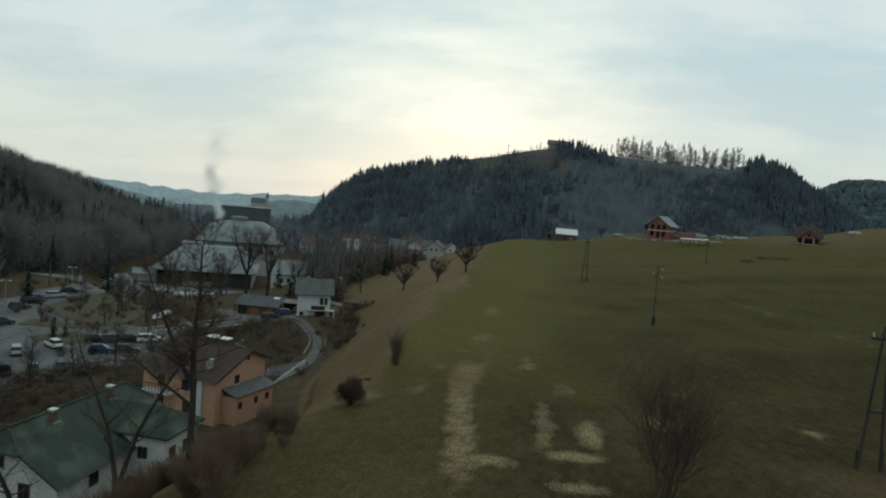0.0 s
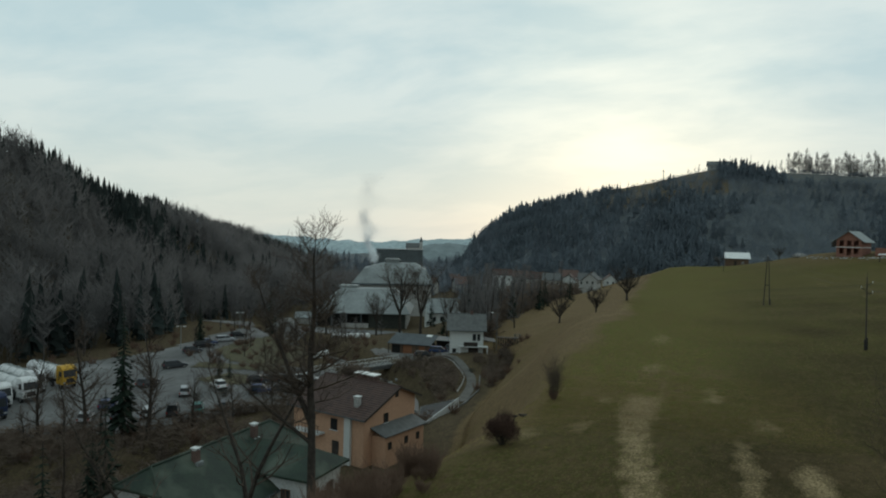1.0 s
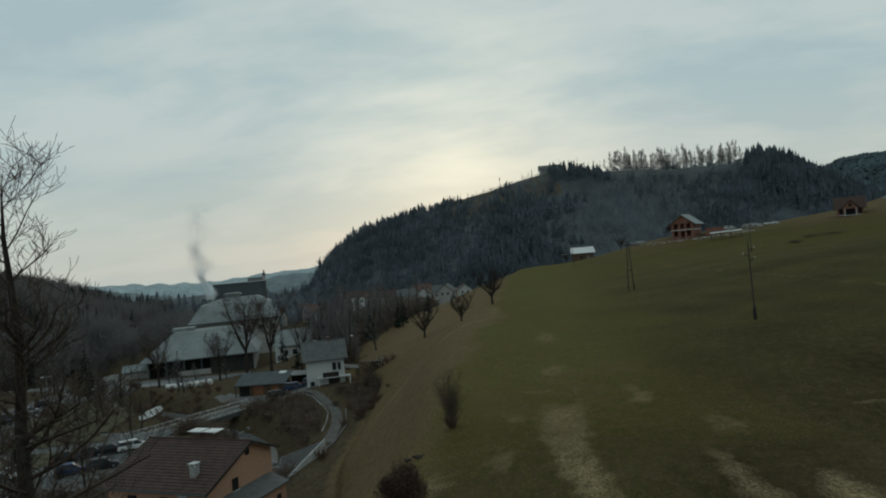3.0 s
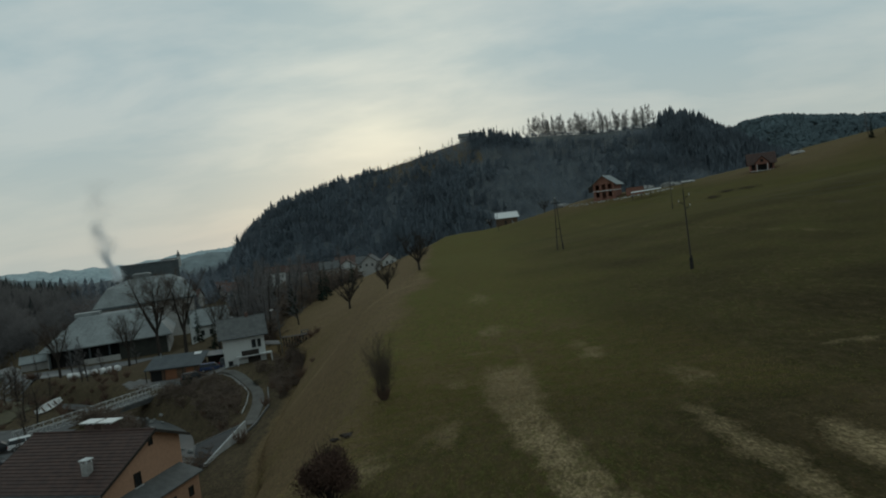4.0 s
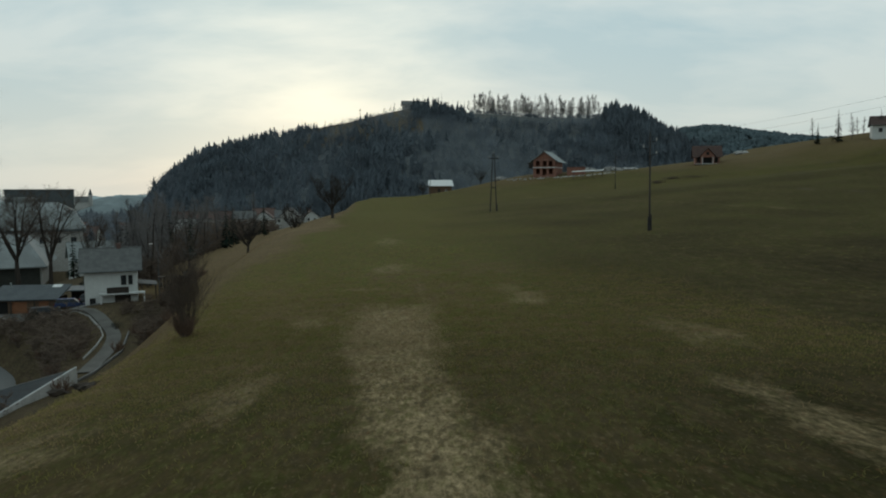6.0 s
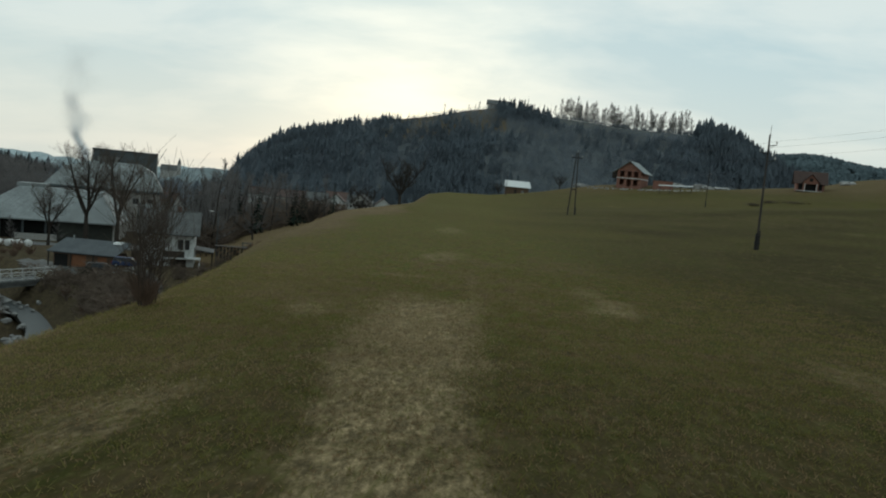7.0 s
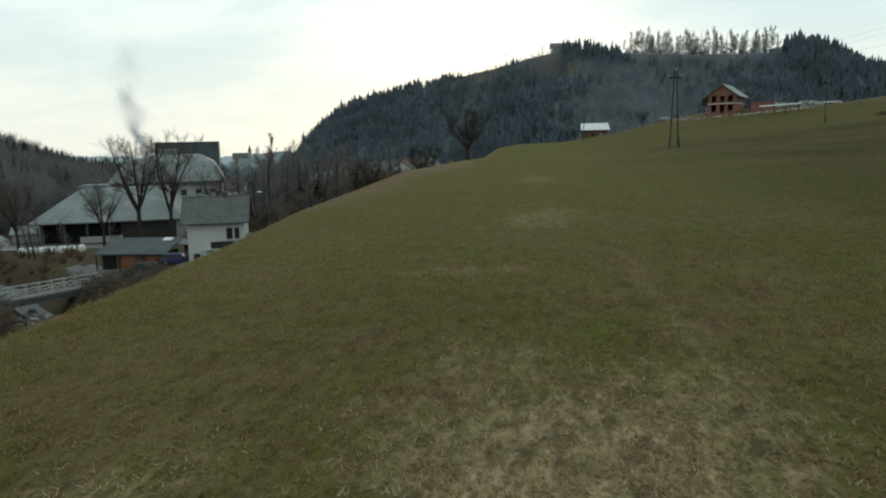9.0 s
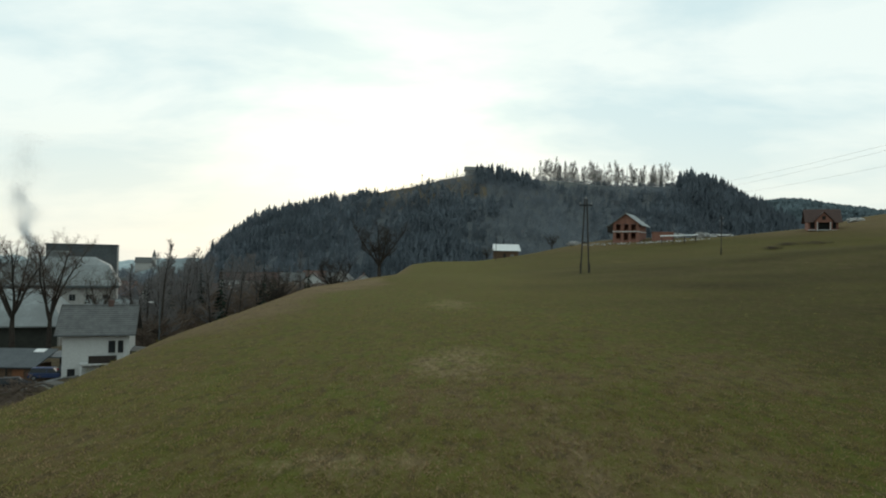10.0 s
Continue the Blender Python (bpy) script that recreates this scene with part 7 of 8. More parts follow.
def roads():
    ribbon("river", RIVER[:12], 2.6, 0, WATER, "dark slow river between brown banks", "river", fixed=-2.35)
    paved("car_park", [(-69, 78), (-62, 98), (-60, 108), (-66, 119), (-68, 124), (-74, 122), (-84, 122), (-90, 140), (-104, 166), (-120, 170), (-118, 148), (-112, 122), (-118, 100), (-126, 92), (-122, 60), (-96, 62), (-84, 66)], 0.10, ASPHALT, "pale worn asphalt car park in the valley")
    paved("factory_yard", [(-96, 172), (-82, 190), (-92, 205), (-128, 194), (-142, 200), (-150, 178), (-112, 164)], 0.10, ASPHALT, "pale worn asphalt yard before the factory")
    ribbon("valley_road", [(-73.6, 113.6), (-72.6, 116.0)], 4.0, 0.12, ROAD, "pale road to the bridge", "road")
    ribbon("bend_road", [(-60.2, 139.0), (-57.0, 142.2), (-51.5, 142.0), (-46.0, 136.5), (-42.2, 130.0), (-39.6, 121.0), (-38.2, 112.0)], 1.7, 0.12, LANE, "worn narrow asphalt road that bends above the river", "road")
    ribbon("hillside_road", [(-150, 60), (-144, 95), (-142, 120), (-152, 150), (-160, 172)], 3.6, 0.12, ROAD, "pale road at the foot of the wooded valley side", "road")
    paved("yard", [(-62, 140), (-50, 143), (-52, 150), (-72, 152), (-73, 147)], 0.08, ROAD, "pale gravel yard before the barn", 1.0)
    wall_along("bank_wall", [(-41.2, 131.5), (-38.0, 121), (-37.2, 112), (-37.2, 108.2)], 0.18, 0.25, ROAD, "low grey concrete wall along the bend road")
    wall_along("inner_kerb", [(-58.0, 140.4), (-55.6, 140.9), (-52.2, 140.4), (-49.2, 138.2), (-46.0, 134.2), (-43.7, 129.6), (-42.2, 124.0), (-41.0, 118.0)], 0.14, 0.2, CONCRETE, "thin pale concrete kerb round the inside of the bend", "kerb")
    # planted island among the parked cars
    g = paved("planted_island", [(-86, 104), (-79, 102.5), (-72.5, 108), (-76, 112.5), (-84, 111)], 0.2, material("island_grass", (0.085, 0.078, 0.035), (0.06, 0.05, 0.03), rough=0.95, scale=0.8), "brown grass island in the car park", 0.8)
    paved("grass_island", [(-103, 130), (-105.5, 143), (-102, 158), (-92, 154), (-84, 142), (-80, 123), (-83, 119), (-92, 121)], 0.2, MATS["island_grass"], "rough brown grass island with bushes in the car park", 0.8)
    paved("verge_island", [(-94, 112), (-76, 117), (-78, 121), (-96, 117)], 0.22, MATS["island_grass"], "narrow hedge-planted island in the car park", 0.8)
    # water channel beside the orange house
    zc = 1.35
    ch = thing("water_channel", 0, 0, 0, 0, "narrow concrete channel with still water beside the house", "channel")
    outl = [(-36.6, 93.4), (-37.2, 107.6), (-40.4, 100.6), (-38.9, 96.4)]
    part("water", Geo().slab(outl, zc - 0.6, zc - 0.05), material("still_dark_water", (0.032, 0.040, 0.044), (0.022, 0.028, 0.031), rough=0.5, scale=0.6, spec=0.02), ch)
    for k, (a, b) in enumerate((((-36.5, 93.0), (-37.1, 107.9)), ((-37.1, 107.9), (-40.5, 100.7)), ((-40.5, 100.7), (-39.0, 96.3)), ((-39.0, 96.3), (-36.5, 93.0)))):
        l = math.hypot(b[0] - a[0], b[1] - a[1])
        nx, ny = -(b[1] - a[1]) / l * 0.08, (b[0] - a[0]) / l * 0.08
        part("side_wall", Geo().slab([(a[0] - nx, a[1] - ny), (b[0] - nx, b[1] - ny), (b[0] + nx, b[1] + ny), (a[0] + nx, a[1] + ny)], zc - 2.2, zc + (0.18 if k == 0 else 0.0)), PALE_CONCRETE if k == 0 else TILE_GREY, ch, "pale concrete edge", bevel=0.03)
    # boulders of the weir, and stones along the water under the bridge
    r = random.Random(4)
    spots = [(-39.5 + r.gauss(0, 1.6), 86.5 + r.gauss(0, 2.6), r.uniform(0.25, 0.7)) for k in range(26)]
    for k in range(46):
        f = r.random()
        spots.append((-45.5 - 17.5 * f + r.gauss(0, 1.5), 107 + 23 * f + r.gauss(0, 1.5), r.uniform(0.2, 0.6)))
    for k, (x, y, q) in enumerate(spots):
        if x > -36.6:
            continue
        g = Geo().lump((0, 0, 0), (q, q * r.uniform(0.6, 0.9), q * 0.6), k, 8, 5, 0.3)
        tagged(part("boulder", g, STONE), "grey river boulder by the water", "boulder", "boulders along the river").matrix_basis = pose(x, y, max(land(x, y), -2.3) + q * 0.2, 0, 0, 40 * k)


RAIL_GREY = material("pale_rail_paint", (0.46, 0.46, 0.44), (0.36, 0.36, 0.34), rough=0.6, scale=2.5)


def bridge():
    ax, ay, bx, by = -72.2, 117.0, -61.4, 139.6
    L = math.hypot(bx - ax, by - ay)
    e = thing("bridge", (ax + bx) / 2, (ay + by) / 2, -0.25, math.degrees(math.atan2(by - ay, bx - ax)), "narrow bridge with a pale deck and white lattice railings", "bridge")
    part("deck", Geo().box(-L / 2 - 0.6, L / 2 + 0.6, -1.5, 1.5, -0.3, 0.05), TILE_GREY, e)
    for s in (-1, 1):
        part("girder", Geo().box(-L / 2, L / 2, s * 1.2 - 0.15, s * 1.2 + 0.15, -0.8, -0.3), TILE_GREY, e)
    for sx in (-1, 1):
        part("abutment", Geo().box(sx * L / 2 - 0.7, sx * L / 2 + 0.7, -1.8, 1.8, -4.0, -0.31), CONCRETE, e)
    n = 17
    for s in (-1, 1):
        y = s * 1.45
        ra = part("railing", Geo().box(-L / 2, L / 2, y - 0.05, y + 0.05, 1.05, 1.17), RAIL_GREY, e, "white lattice railing")
        part("lower_rail", Geo().box(-L / 2, L / 2, y - 0.04, y + 0.04, 0.2, 0.29), RAIL_GREY, ra)
        for k in range(n + 1):
            xx = -L / 2 + L * k / n
            part("post", Geo().box(xx - 0.06, xx + 0.06, y - 0.06, y + 0.06, 0.05, 1.22), RAIL_GREY, ra)
            if k < n:
                x2 = xx + L / n
                part("brace", Geo().tube((xx, y, 0.25), (x2, y, 1.08), 0.026, 0.026, 4), RAIL_GREY, ra)
                part("brace", Geo().tube((xx, y, 1.08), (x2, y, 0.25), 0.026, 0.026, 4), RAIL_GREY, ra)


# ---- vehicles ----
PAINT = {}


def paint(name, c):
    if name not in PAINT:
        PAINT[name] = material(name + "_car_paint", c, tuple(v * 0.9 for v in c), rough=0.5, scale=2, spec=0.25)
    return PAINT[name]


def wheel(parent, x, y, r=0.31, w=0.2):
    t = part("wheel", Geo().tube((x, y - w / 2, r), (x, y + w / 2, r), r, r, 14), TYRE, parent)
    part("rim", Geo().tube((x, y - w / 2 - 0.012, r), (x, y + w / 2 + 0.012, r), r * 0.62, r * 0.62, 10), RIM, t)


def car(x, y, rz, colour, rgb, style="hatch", group="parked cars"):
    """A small car, nose along local +x."""
    L = {"hatch": 3.9, "wagon": 4.5, "van": 4.4, "sedan": 4.4}[style]
    e = thing("car", x, y, land(x, y) + 0.10, rz, "parked " + colour + {"hatch": " hatchback", "wagon": " estate car", "van": " small van", "sedan": " saloon car"}[style] + " on the asphalt", "car", group)
    h, m = L / 2, paint(colour, rgb)
    low = [(-h, 0.32), (h, 0.30), (h + 0.02, 0.52), (h - 0.12, 0.72), (h - 1.05, 0.90), (-h + 0.1, 0.95), (-h - 0.02, 0.6)]
    part("body", Geo().prism(low, -0.83, 0.83), m, e, bevel=0.06)
    roof = {"hatch": 1.45, "wagon": 1.46, "van": 1.78, "sedan": 1.42}[style]
    tail = {"hatch": -h + 0.45, "wagon": -h + 0.35, "van": -h + 0.12, "sedan": -h + 1.05}[style]
    cab = [(-h + (0.12 if style != "sedan" else 0.55), 0.93), (h - 1.0, 0.89), (h - 1.75, roof - 0.02), (tail, roof)]
    v = []
    for sy, top in ((-1, 0.62), (1, 0.62)):
        for k, (a, b) in enumerate(cab):
            v.append((a, sy * (0.79 if k < 2 else top), b))
    g = Geo().add(v, [(0, 1, 2, 3), (7, 6, 5, 4), (0, 4, 5, 1), (1, 5, 6, 2), (2, 6, 7, 3), (3, 7, 4, 0)])
    part("cabin", g, GLASS, e, "dark glazed cabin", bevel=0.04)
    part("roof_panel", Geo().add([(h - 1.72, -0.6, roof - 0.01), (tail, -0.6, roof + 0.01), (tail, 0.6, roof + 0.01), (h - 1.72, 0.6, roof - 0.01), (h - 1.80, -0.58, roof + 0.04), (tail + 0.05, -0.58, roof + 0.05), (tail + 0.05, 0.58, roof + 0.05), (h - 1.80, 0.58, roof + 0.04)],
                              [(0, 1, 2, 3), (7, 6, 5, 4), (0, 4, 5, 1), (1, 5, 6, 2), (2, 6, 7, 3), (3, 7, 4, 0)]), m, e)
    for sy in (-1, 1):
        part("pillar", Geo().tube((-0.15, sy * 0.80, 0.92), (-0.1, sy * 0.63, roof), 0.05, 0.05, 4), m, e)
        part("headlight", Geo().box(h - 0.22, h + 0.01, sy * 0.62 - 0.16, sy * 0.62 + 0.16, 0.58, 0.72), LAMP_LENS, e)
        part("tail_light", Geo().box(-h - 0.035, -h + 0.12, sy * 0.70 - 0.1, sy * 0.70 + 0.1, 0.62, 0.86), TAIL_LENS, e)
        for wx in (-h + 0.72, h - 0.72):
            wheel(e, wx, sy * 0.76)
    part("bumper", Geo().box(h - 0.1, h + 0.06, -0.78, 0.78, 0.30, 0.46), CHASSIS, e, bevel=0.03)
    part("rear_bumper", Geo().box(-h - 0.07, -h + 0.1, -0.78, 0.78, 0.32, 0.48), CHASSIS, e, bevel=0.03)
    return e


def tanker(x, y, rz, cab_name, cab_rgb, tank_rgb, label):
    """An articulated lorry with a round tank, cab along +x."""
    e = thing("tank_lorry", x, y, land(x, y) + 0.10, rz, label, "lorry", "lorries in the car park")
    m = paint(cab_name, cab_rgb)
    cab = part("cab", Geo().prism([(3.6, 0.7), (5.7, 0.7), (5.75, 1.9), (5.45, 3.4), (4.9, 3.75), (3.6, 3.75)], -1.22, 1.22), m, e, bevel=0.07)
    part("windscreen", Geo().add([(5.77, -1.05, 1.98), (5.77, 1.05, 1.98), (5.51, 1.0, 3.1), (5.51, -1.0, 3.1), (5.70, -1.05, 1.98), (5.70, 1.05, 1.98), (5.44, 1.0, 3.1), (5.44, -1.0, 3.1)], [(0, 1, 2, 3), (7, 6, 5, 4), (0, 4, 5, 1), (2, 6, 7, 3), (1, 5, 6, 2), (0, 3, 7, 4)]), GLASS, cab)
    for sy in (-1, 1):
        part("side_window", Geo().box(4.5, 5.35, sy * 1.235 - 0.015, sy * 1.235 + 0.015, 2.05, 2.95), GLASS, cab)
        part("headlight", Geo().box(5.68, 5.78, sy * 0.9 - 0.22, sy * 0.9 + 0.22, 0.95, 1.18), LAMP_LENS, cab)
        part("mirror", Geo().box(5.45, 5.6, sy * 1.42 - 0.1, sy * 1.42 + 0.1, 2.2, 2.8), CHASSIS, cab)
    part("grille", Geo().box(5.70, 5.79, -0.6, 0.6, 0.95, 1.7), CHASSIS, cab)
    part("chassis", Geo().box(-6.4, 4.0, -0.5, 0.5, 0.75, 1.05), CHASSIS, e)
    tm = paint("tank_white" if tank_rgb[2] > 0.5 else "tank_cream", tank_rgb)
    g = Geo()
    g.tube((-6.5, 0, 2.25), (2.9, 0, 2.25), 1.18, 1.18, 20)
    tk = part("tank", g, tm, e, bevel=0.12)
    part("manhole", Geo().tube((-1.5, 0, 3.4), (-1.5, 0, 3.62), 0.3, 0.3, 10).tube((-4.2, 0, 3.4), (-4.2, 0, 3.62), 0.3, 0.3, 10).box(-6.0, 2.4, -0.25, 0.25, 3.40, 3.46), SHEET, tk)
    for k in range(4):
        xx = -5.6 + 2.5 * k
        part("band", Geo().tube((xx, 0, 2.25), (xx + 0.09, 0, 2.25), 1.205, 1.205, 20), SHEET, tk)
    part("mudguard", Geo().box(-5.6, -2.0, -1.2, 1.2, 1.0, 1.06), CHASSIS, e)
    for sy in (-1, 1):
        for wx in (-5.1, -3.8, -2.5, 2.0, 4.9):
            wheel(e, wx, sy * 1.02, 0.5, 0.36)


def vehicles():
    W, SILVER, TEAL, DARK, BLACK, BLUE = (0.66, 0.66, 0.65), (0.36, 0.37, 0.38), (0.03, 0.17, 0.15), (0.045, 0.048, 0.055), (0.016, 0.016, 0.018), (0.03, 0.05, 0.12)
    row = [(-79.8, 94.6, 130, "silver", SILVER, "wagon"), (-78.0, 100.6, 150, "white", W, "hatch"), (-70.8, 87.2, 128, "teal", TEAL, "hatch"), (-68.4, 90.0, 128, "dark grey", DARK, "wagon"),
           (-75.6, 82.4, 128, "pale silver", (0.45, 0.46, 0.46), "wagon"), (-73.2, 84.8, 128, "black", BLACK, "van"), (-78.2, 79.6, 128, "dark grey", DARK, "hatch"), (-84.5, 83.5, 120, "dark blue", BLUE, "hatch"), (-81.5, 77.0, 128, "silver", SILVER, "hatch"),
           (-74.6, 107.0, 40, "black", BLACK, "hatch"), (-72.4, 108.6, 44, "dark grey", DARK, "wagon"), (-70.4, 110.2, 40, "black", BLACK, "sedan"), (-67.8, 112.0, 40, "white", W, "wagon"), (-69.6, 101.0, 35, "dark blue", BLUE, "hatch"), (-66.6, 103.2, 35, "dark grey", DARK, "hatch"),
           (-108.5, 134.0, 60, "dark blue", BLUE, "sedan"), (-107.0, 131.0, 60, "black", BLACK, "wagon"), (-108.4, 140, 60, "silver", SILVER, "wagon"), (-104.5, 124.5, 60, "dark grey", DARK, "hatch"), (-110, 147, 60, "black", BLACK, "hatch"),
           (-58.8, 145.6, 30, "black", BLACK, "wagon"), (-56.6, 149.0, 14, "dark blue", BLUE, "wagon"), (-53.4, 148.8, 80, "dark grey", DARK, "hatch"), (-96.5, 110.5, 60, "dark grey", DARK, "wagon"), (-90, 97, 100, "dark grey", DARK, "wagon")]
    for c in row:
        car(*c)
    tanker(-103.0, 82.4, -14, "white", (0.70, 0.70, 0.69), (0.66, 0.66, 0.65), "white tank lorry with a cream round tank in the car park")
    tanker(-106.5, 86.4, -14, "grey_white", (0.60, 0.60, 0.60), (0.66, 0.66, 0.65), "white tank lorry with a pale round tank in the car park")
    tanker(-105.5, 91.2, -12, "yellow", (0.50, 0.28, 0.03), (0.66, 0.66, 0.65), "yellow-cabbed tank lorry with a white tank in the car park")
    tanker(-102.4, 77.6, -14, "white", (0.70, 0.70, 0.69), (0.66, 0.66, 0.65), "white tank lorry with a cream round tank in the car park")
    tanker(-97.4, 73.2, -14, "dark_blue", (0.02, 0.03, 0.07), (0.56, 0.53, 0.42), "dark blue tank lorry with a cream tank in the car park")
    # overturned white boat on the bank
    b = thing("boat", -77.6, 132.6, max(land(-77.6, 132.6), -1.6) + 0.9, 60, "white hull of a small boat propped on the river bank", "boat")
    g = Geo()
    n = 9
    V = []
    for k in range(n):
        f = k / (n - 1)
        w, d = 1.0 * math.sin(math.pi * (0.12 + 0.76 * f)) ** 0.7, 0.55
        for a in (-1, -0.6, 0, 0.6, 1):
            V.append((-3.2 + 6.4 * f, a * w, -d * (1 - abs(a) ** 2) + 0.25 * (2 * f - 1) ** 2))
    g.add(V, [(k * 5 + j, k * 5 + j + 1, k * 5 + j + 6, k * 5 + j + 5) for k in range(n - 1) for j in range(4)])
    hull = part("hull", g, FRAME_WHITE, b, smooth=True)
    so = hull.modifiers.new("thickness", "SOLIDIFY")
    so.thickness = 0.06
    for f in (-1.4, 0.2, 1.6):
        part("thwart", Geo().box(f - 0.15, f + 0.15, -0.75, 0.75, -0.12, -0.07), WOOD, b)
    b.matrix_basis = b.matrix_basis @ pose(0, 0, 0, 48, -14, 0)
    b.scale = (0.7, 0.7, 0.7)


# ---- poles and wires ----
POLE_WOOD = material("weathered_pole_wood", (0.060, 0.050, 0.042), (0.038, 0.032, 0.028), rough=0.9, scale=2.0, stretch=(1, 1, 0.15), bump=0.01)
INSULATOR = material("porcelain", (0.55, 0.53, 0.48), (0.45, 0.43, 0.40), rough=0.3, scale=5)
WIRE = material("dull_wire", (0.06, 0.06, 0.06), (0.05, 0.05, 0.05), rough=0.6, scale=3)
ENDS = {}


def insulator(parent, x, y, z):
    part("insulator", Geo().tube((x, y, z), (x, y, z + 0.12), 0.03, 0.03, 6).tube((x, y, z + 0.10), (x, y, z + 0.22), 0.055, 0.04, 8).tube((x, y, z + 0.2), (x, y, z + 0.3), 0.045, 0.03, 8), INSULATOR, parent)


def single_pole(x, y, h, key, rz=0.0, arms=True, stump=True, lean=0.0):
    e = thing("utility_pole", x, y, land(x, y), rz, "weathered wooden utility pole with staggered side arms on the meadow", "utility pole", "power line poles")
    e.matrix_basis = e.matrix_basis @ pose(0, 0, 0, 0, lean, 0)
    part("pole", Geo().tube((0, 0, -0.8), (0, 0, h), 0.095, 0.06, 10), POLE_WOOD, e)
    part("top_rod", Geo().tube((0.03, 0, h - 0.25), (0.05, 0, h + 0.7), 0.022, 0.015, 6), CHASSIS, e)
    if stump:
        part("footing", Geo().tube((0.15, 0.10, -0.8), (0.13, 0.09, 1.45), 0.12, 0.10, 8).tube((-0.13, -0.09, -0.8), (-0.12, -0.08, 1.25), 0.12, 0.10, 8), material("dark_tarred_timber", (0.022, 0.020, 0.019), (0.014, 0.013, 0.013), rough=0.85, scale=3), e, "dark tarred timber footing")
        part("strap", Geo().tube((0, 0, 0.5), (0, 0, 0.56), 0.25, 0.25, 10).tube((0, 0, 1.0), (0, 0, 1.06), 0.25, 0.25, 10), CHASSIS, e)
    pts = []
    if arms:
        for k, (s, z) in enumerate(((-1, h - 1.35), (1, h - 1.9), (1, h - 0.75))):
            part("side_arm", Geo().tube((0, 0, z - 0.10), (s * 0.62, 0, z), 0.035, 0.03, 6).tube((0, 0, z - 0.42), (s * 0.45, 0, z - 0.04), 0.016, 0.016, 5), CHASSIS, e)
            insulator(e, s * 0.62, 0, z)
            pts.append((s * 0.62, 0, z + 0.3))
    m = e.matrix_basis
    ENDS[key] = [m @ Vector(p) for p in pts] or [m @ Vector((0, 0, h - 0.1))]
    return e


def frame_pole(x, y, h, key, rz=0.0, spread=1.3, arm=1.7):
    e = thing("double_pole", x, y, land(x, y), rz, "A-shaped double wooden pole carrying a crossarm on the meadow", "utility pole", "power line poles")
    for s in (-1, 1):
        part("leg", Geo().tube((s * spread / 2, 0, -0.8), (s * 0.13, 0, h), 0.11, 0.075, 10), POLE_WOOD, e)
        part("footing", Geo().tube((s * spread / 2 + 0.12, 0.16, -0.8), (s * spread / 2 + 0.05, 0.14, 1.2), 0.11, 0.10, 8), material("dark_tarred_timber", (0.022, 0.020, 0.019)), e, "dark tarred timber footing")
    part("brace", Geo().box(-spread * 0.34, spread * 0.34, -0.06, 0.06, h * 0.40, h * 0.40 + 0.16), POLE_WOOD, e)
    part("crossarm", Geo().box(-arm / 2, arm / 2, -0.07, 0.07, h - 0.9, h - 0.74), CHASSIS, e)
    pts = []
    for xx in (-arm / 2 + 0.1, 0.0, arm / 2 - 0.1):
        insulator(e, xx, 0, h - 0.74 if xx else h)
        pts.append((xx, 0, (h - 0.74 if xx else h) + 0.3))
    m = e.matrix_basis
    ENDS[key] = [m @ Vector(p) for p in pts]
    return e


def wires(a, b, sag=0.9, r=0.0045):
    for p, q in zip(sorted(ENDS[a], key=lambda v: v.x), sorted(ENDS[b], key=lambda v: v.x)):
        n = 18
        pts = [p.lerp(q, k / n) - Vector((0, 0, sag * 4 * (k / n) * (1 - k / n))) for k in range(n + 1)]
        side = (q - p).cross(Vector((0, 0, 1))).normalized() * r
        up = Vector((0, 0, r))
        g = Geo().add([c + o for c in pts for o in (side, up, -side, -up)], [(4 * k + i, 4 * k + (i + 1) % 4, 4 * k + 4 + (i + 1) % 4, 4 * k + 4 + i) for k in range(n) for i in range(4)])
        tagged(part("power_wire", g, WIRE), "thin grey power line wire between the poles", "wire", "power line wires")


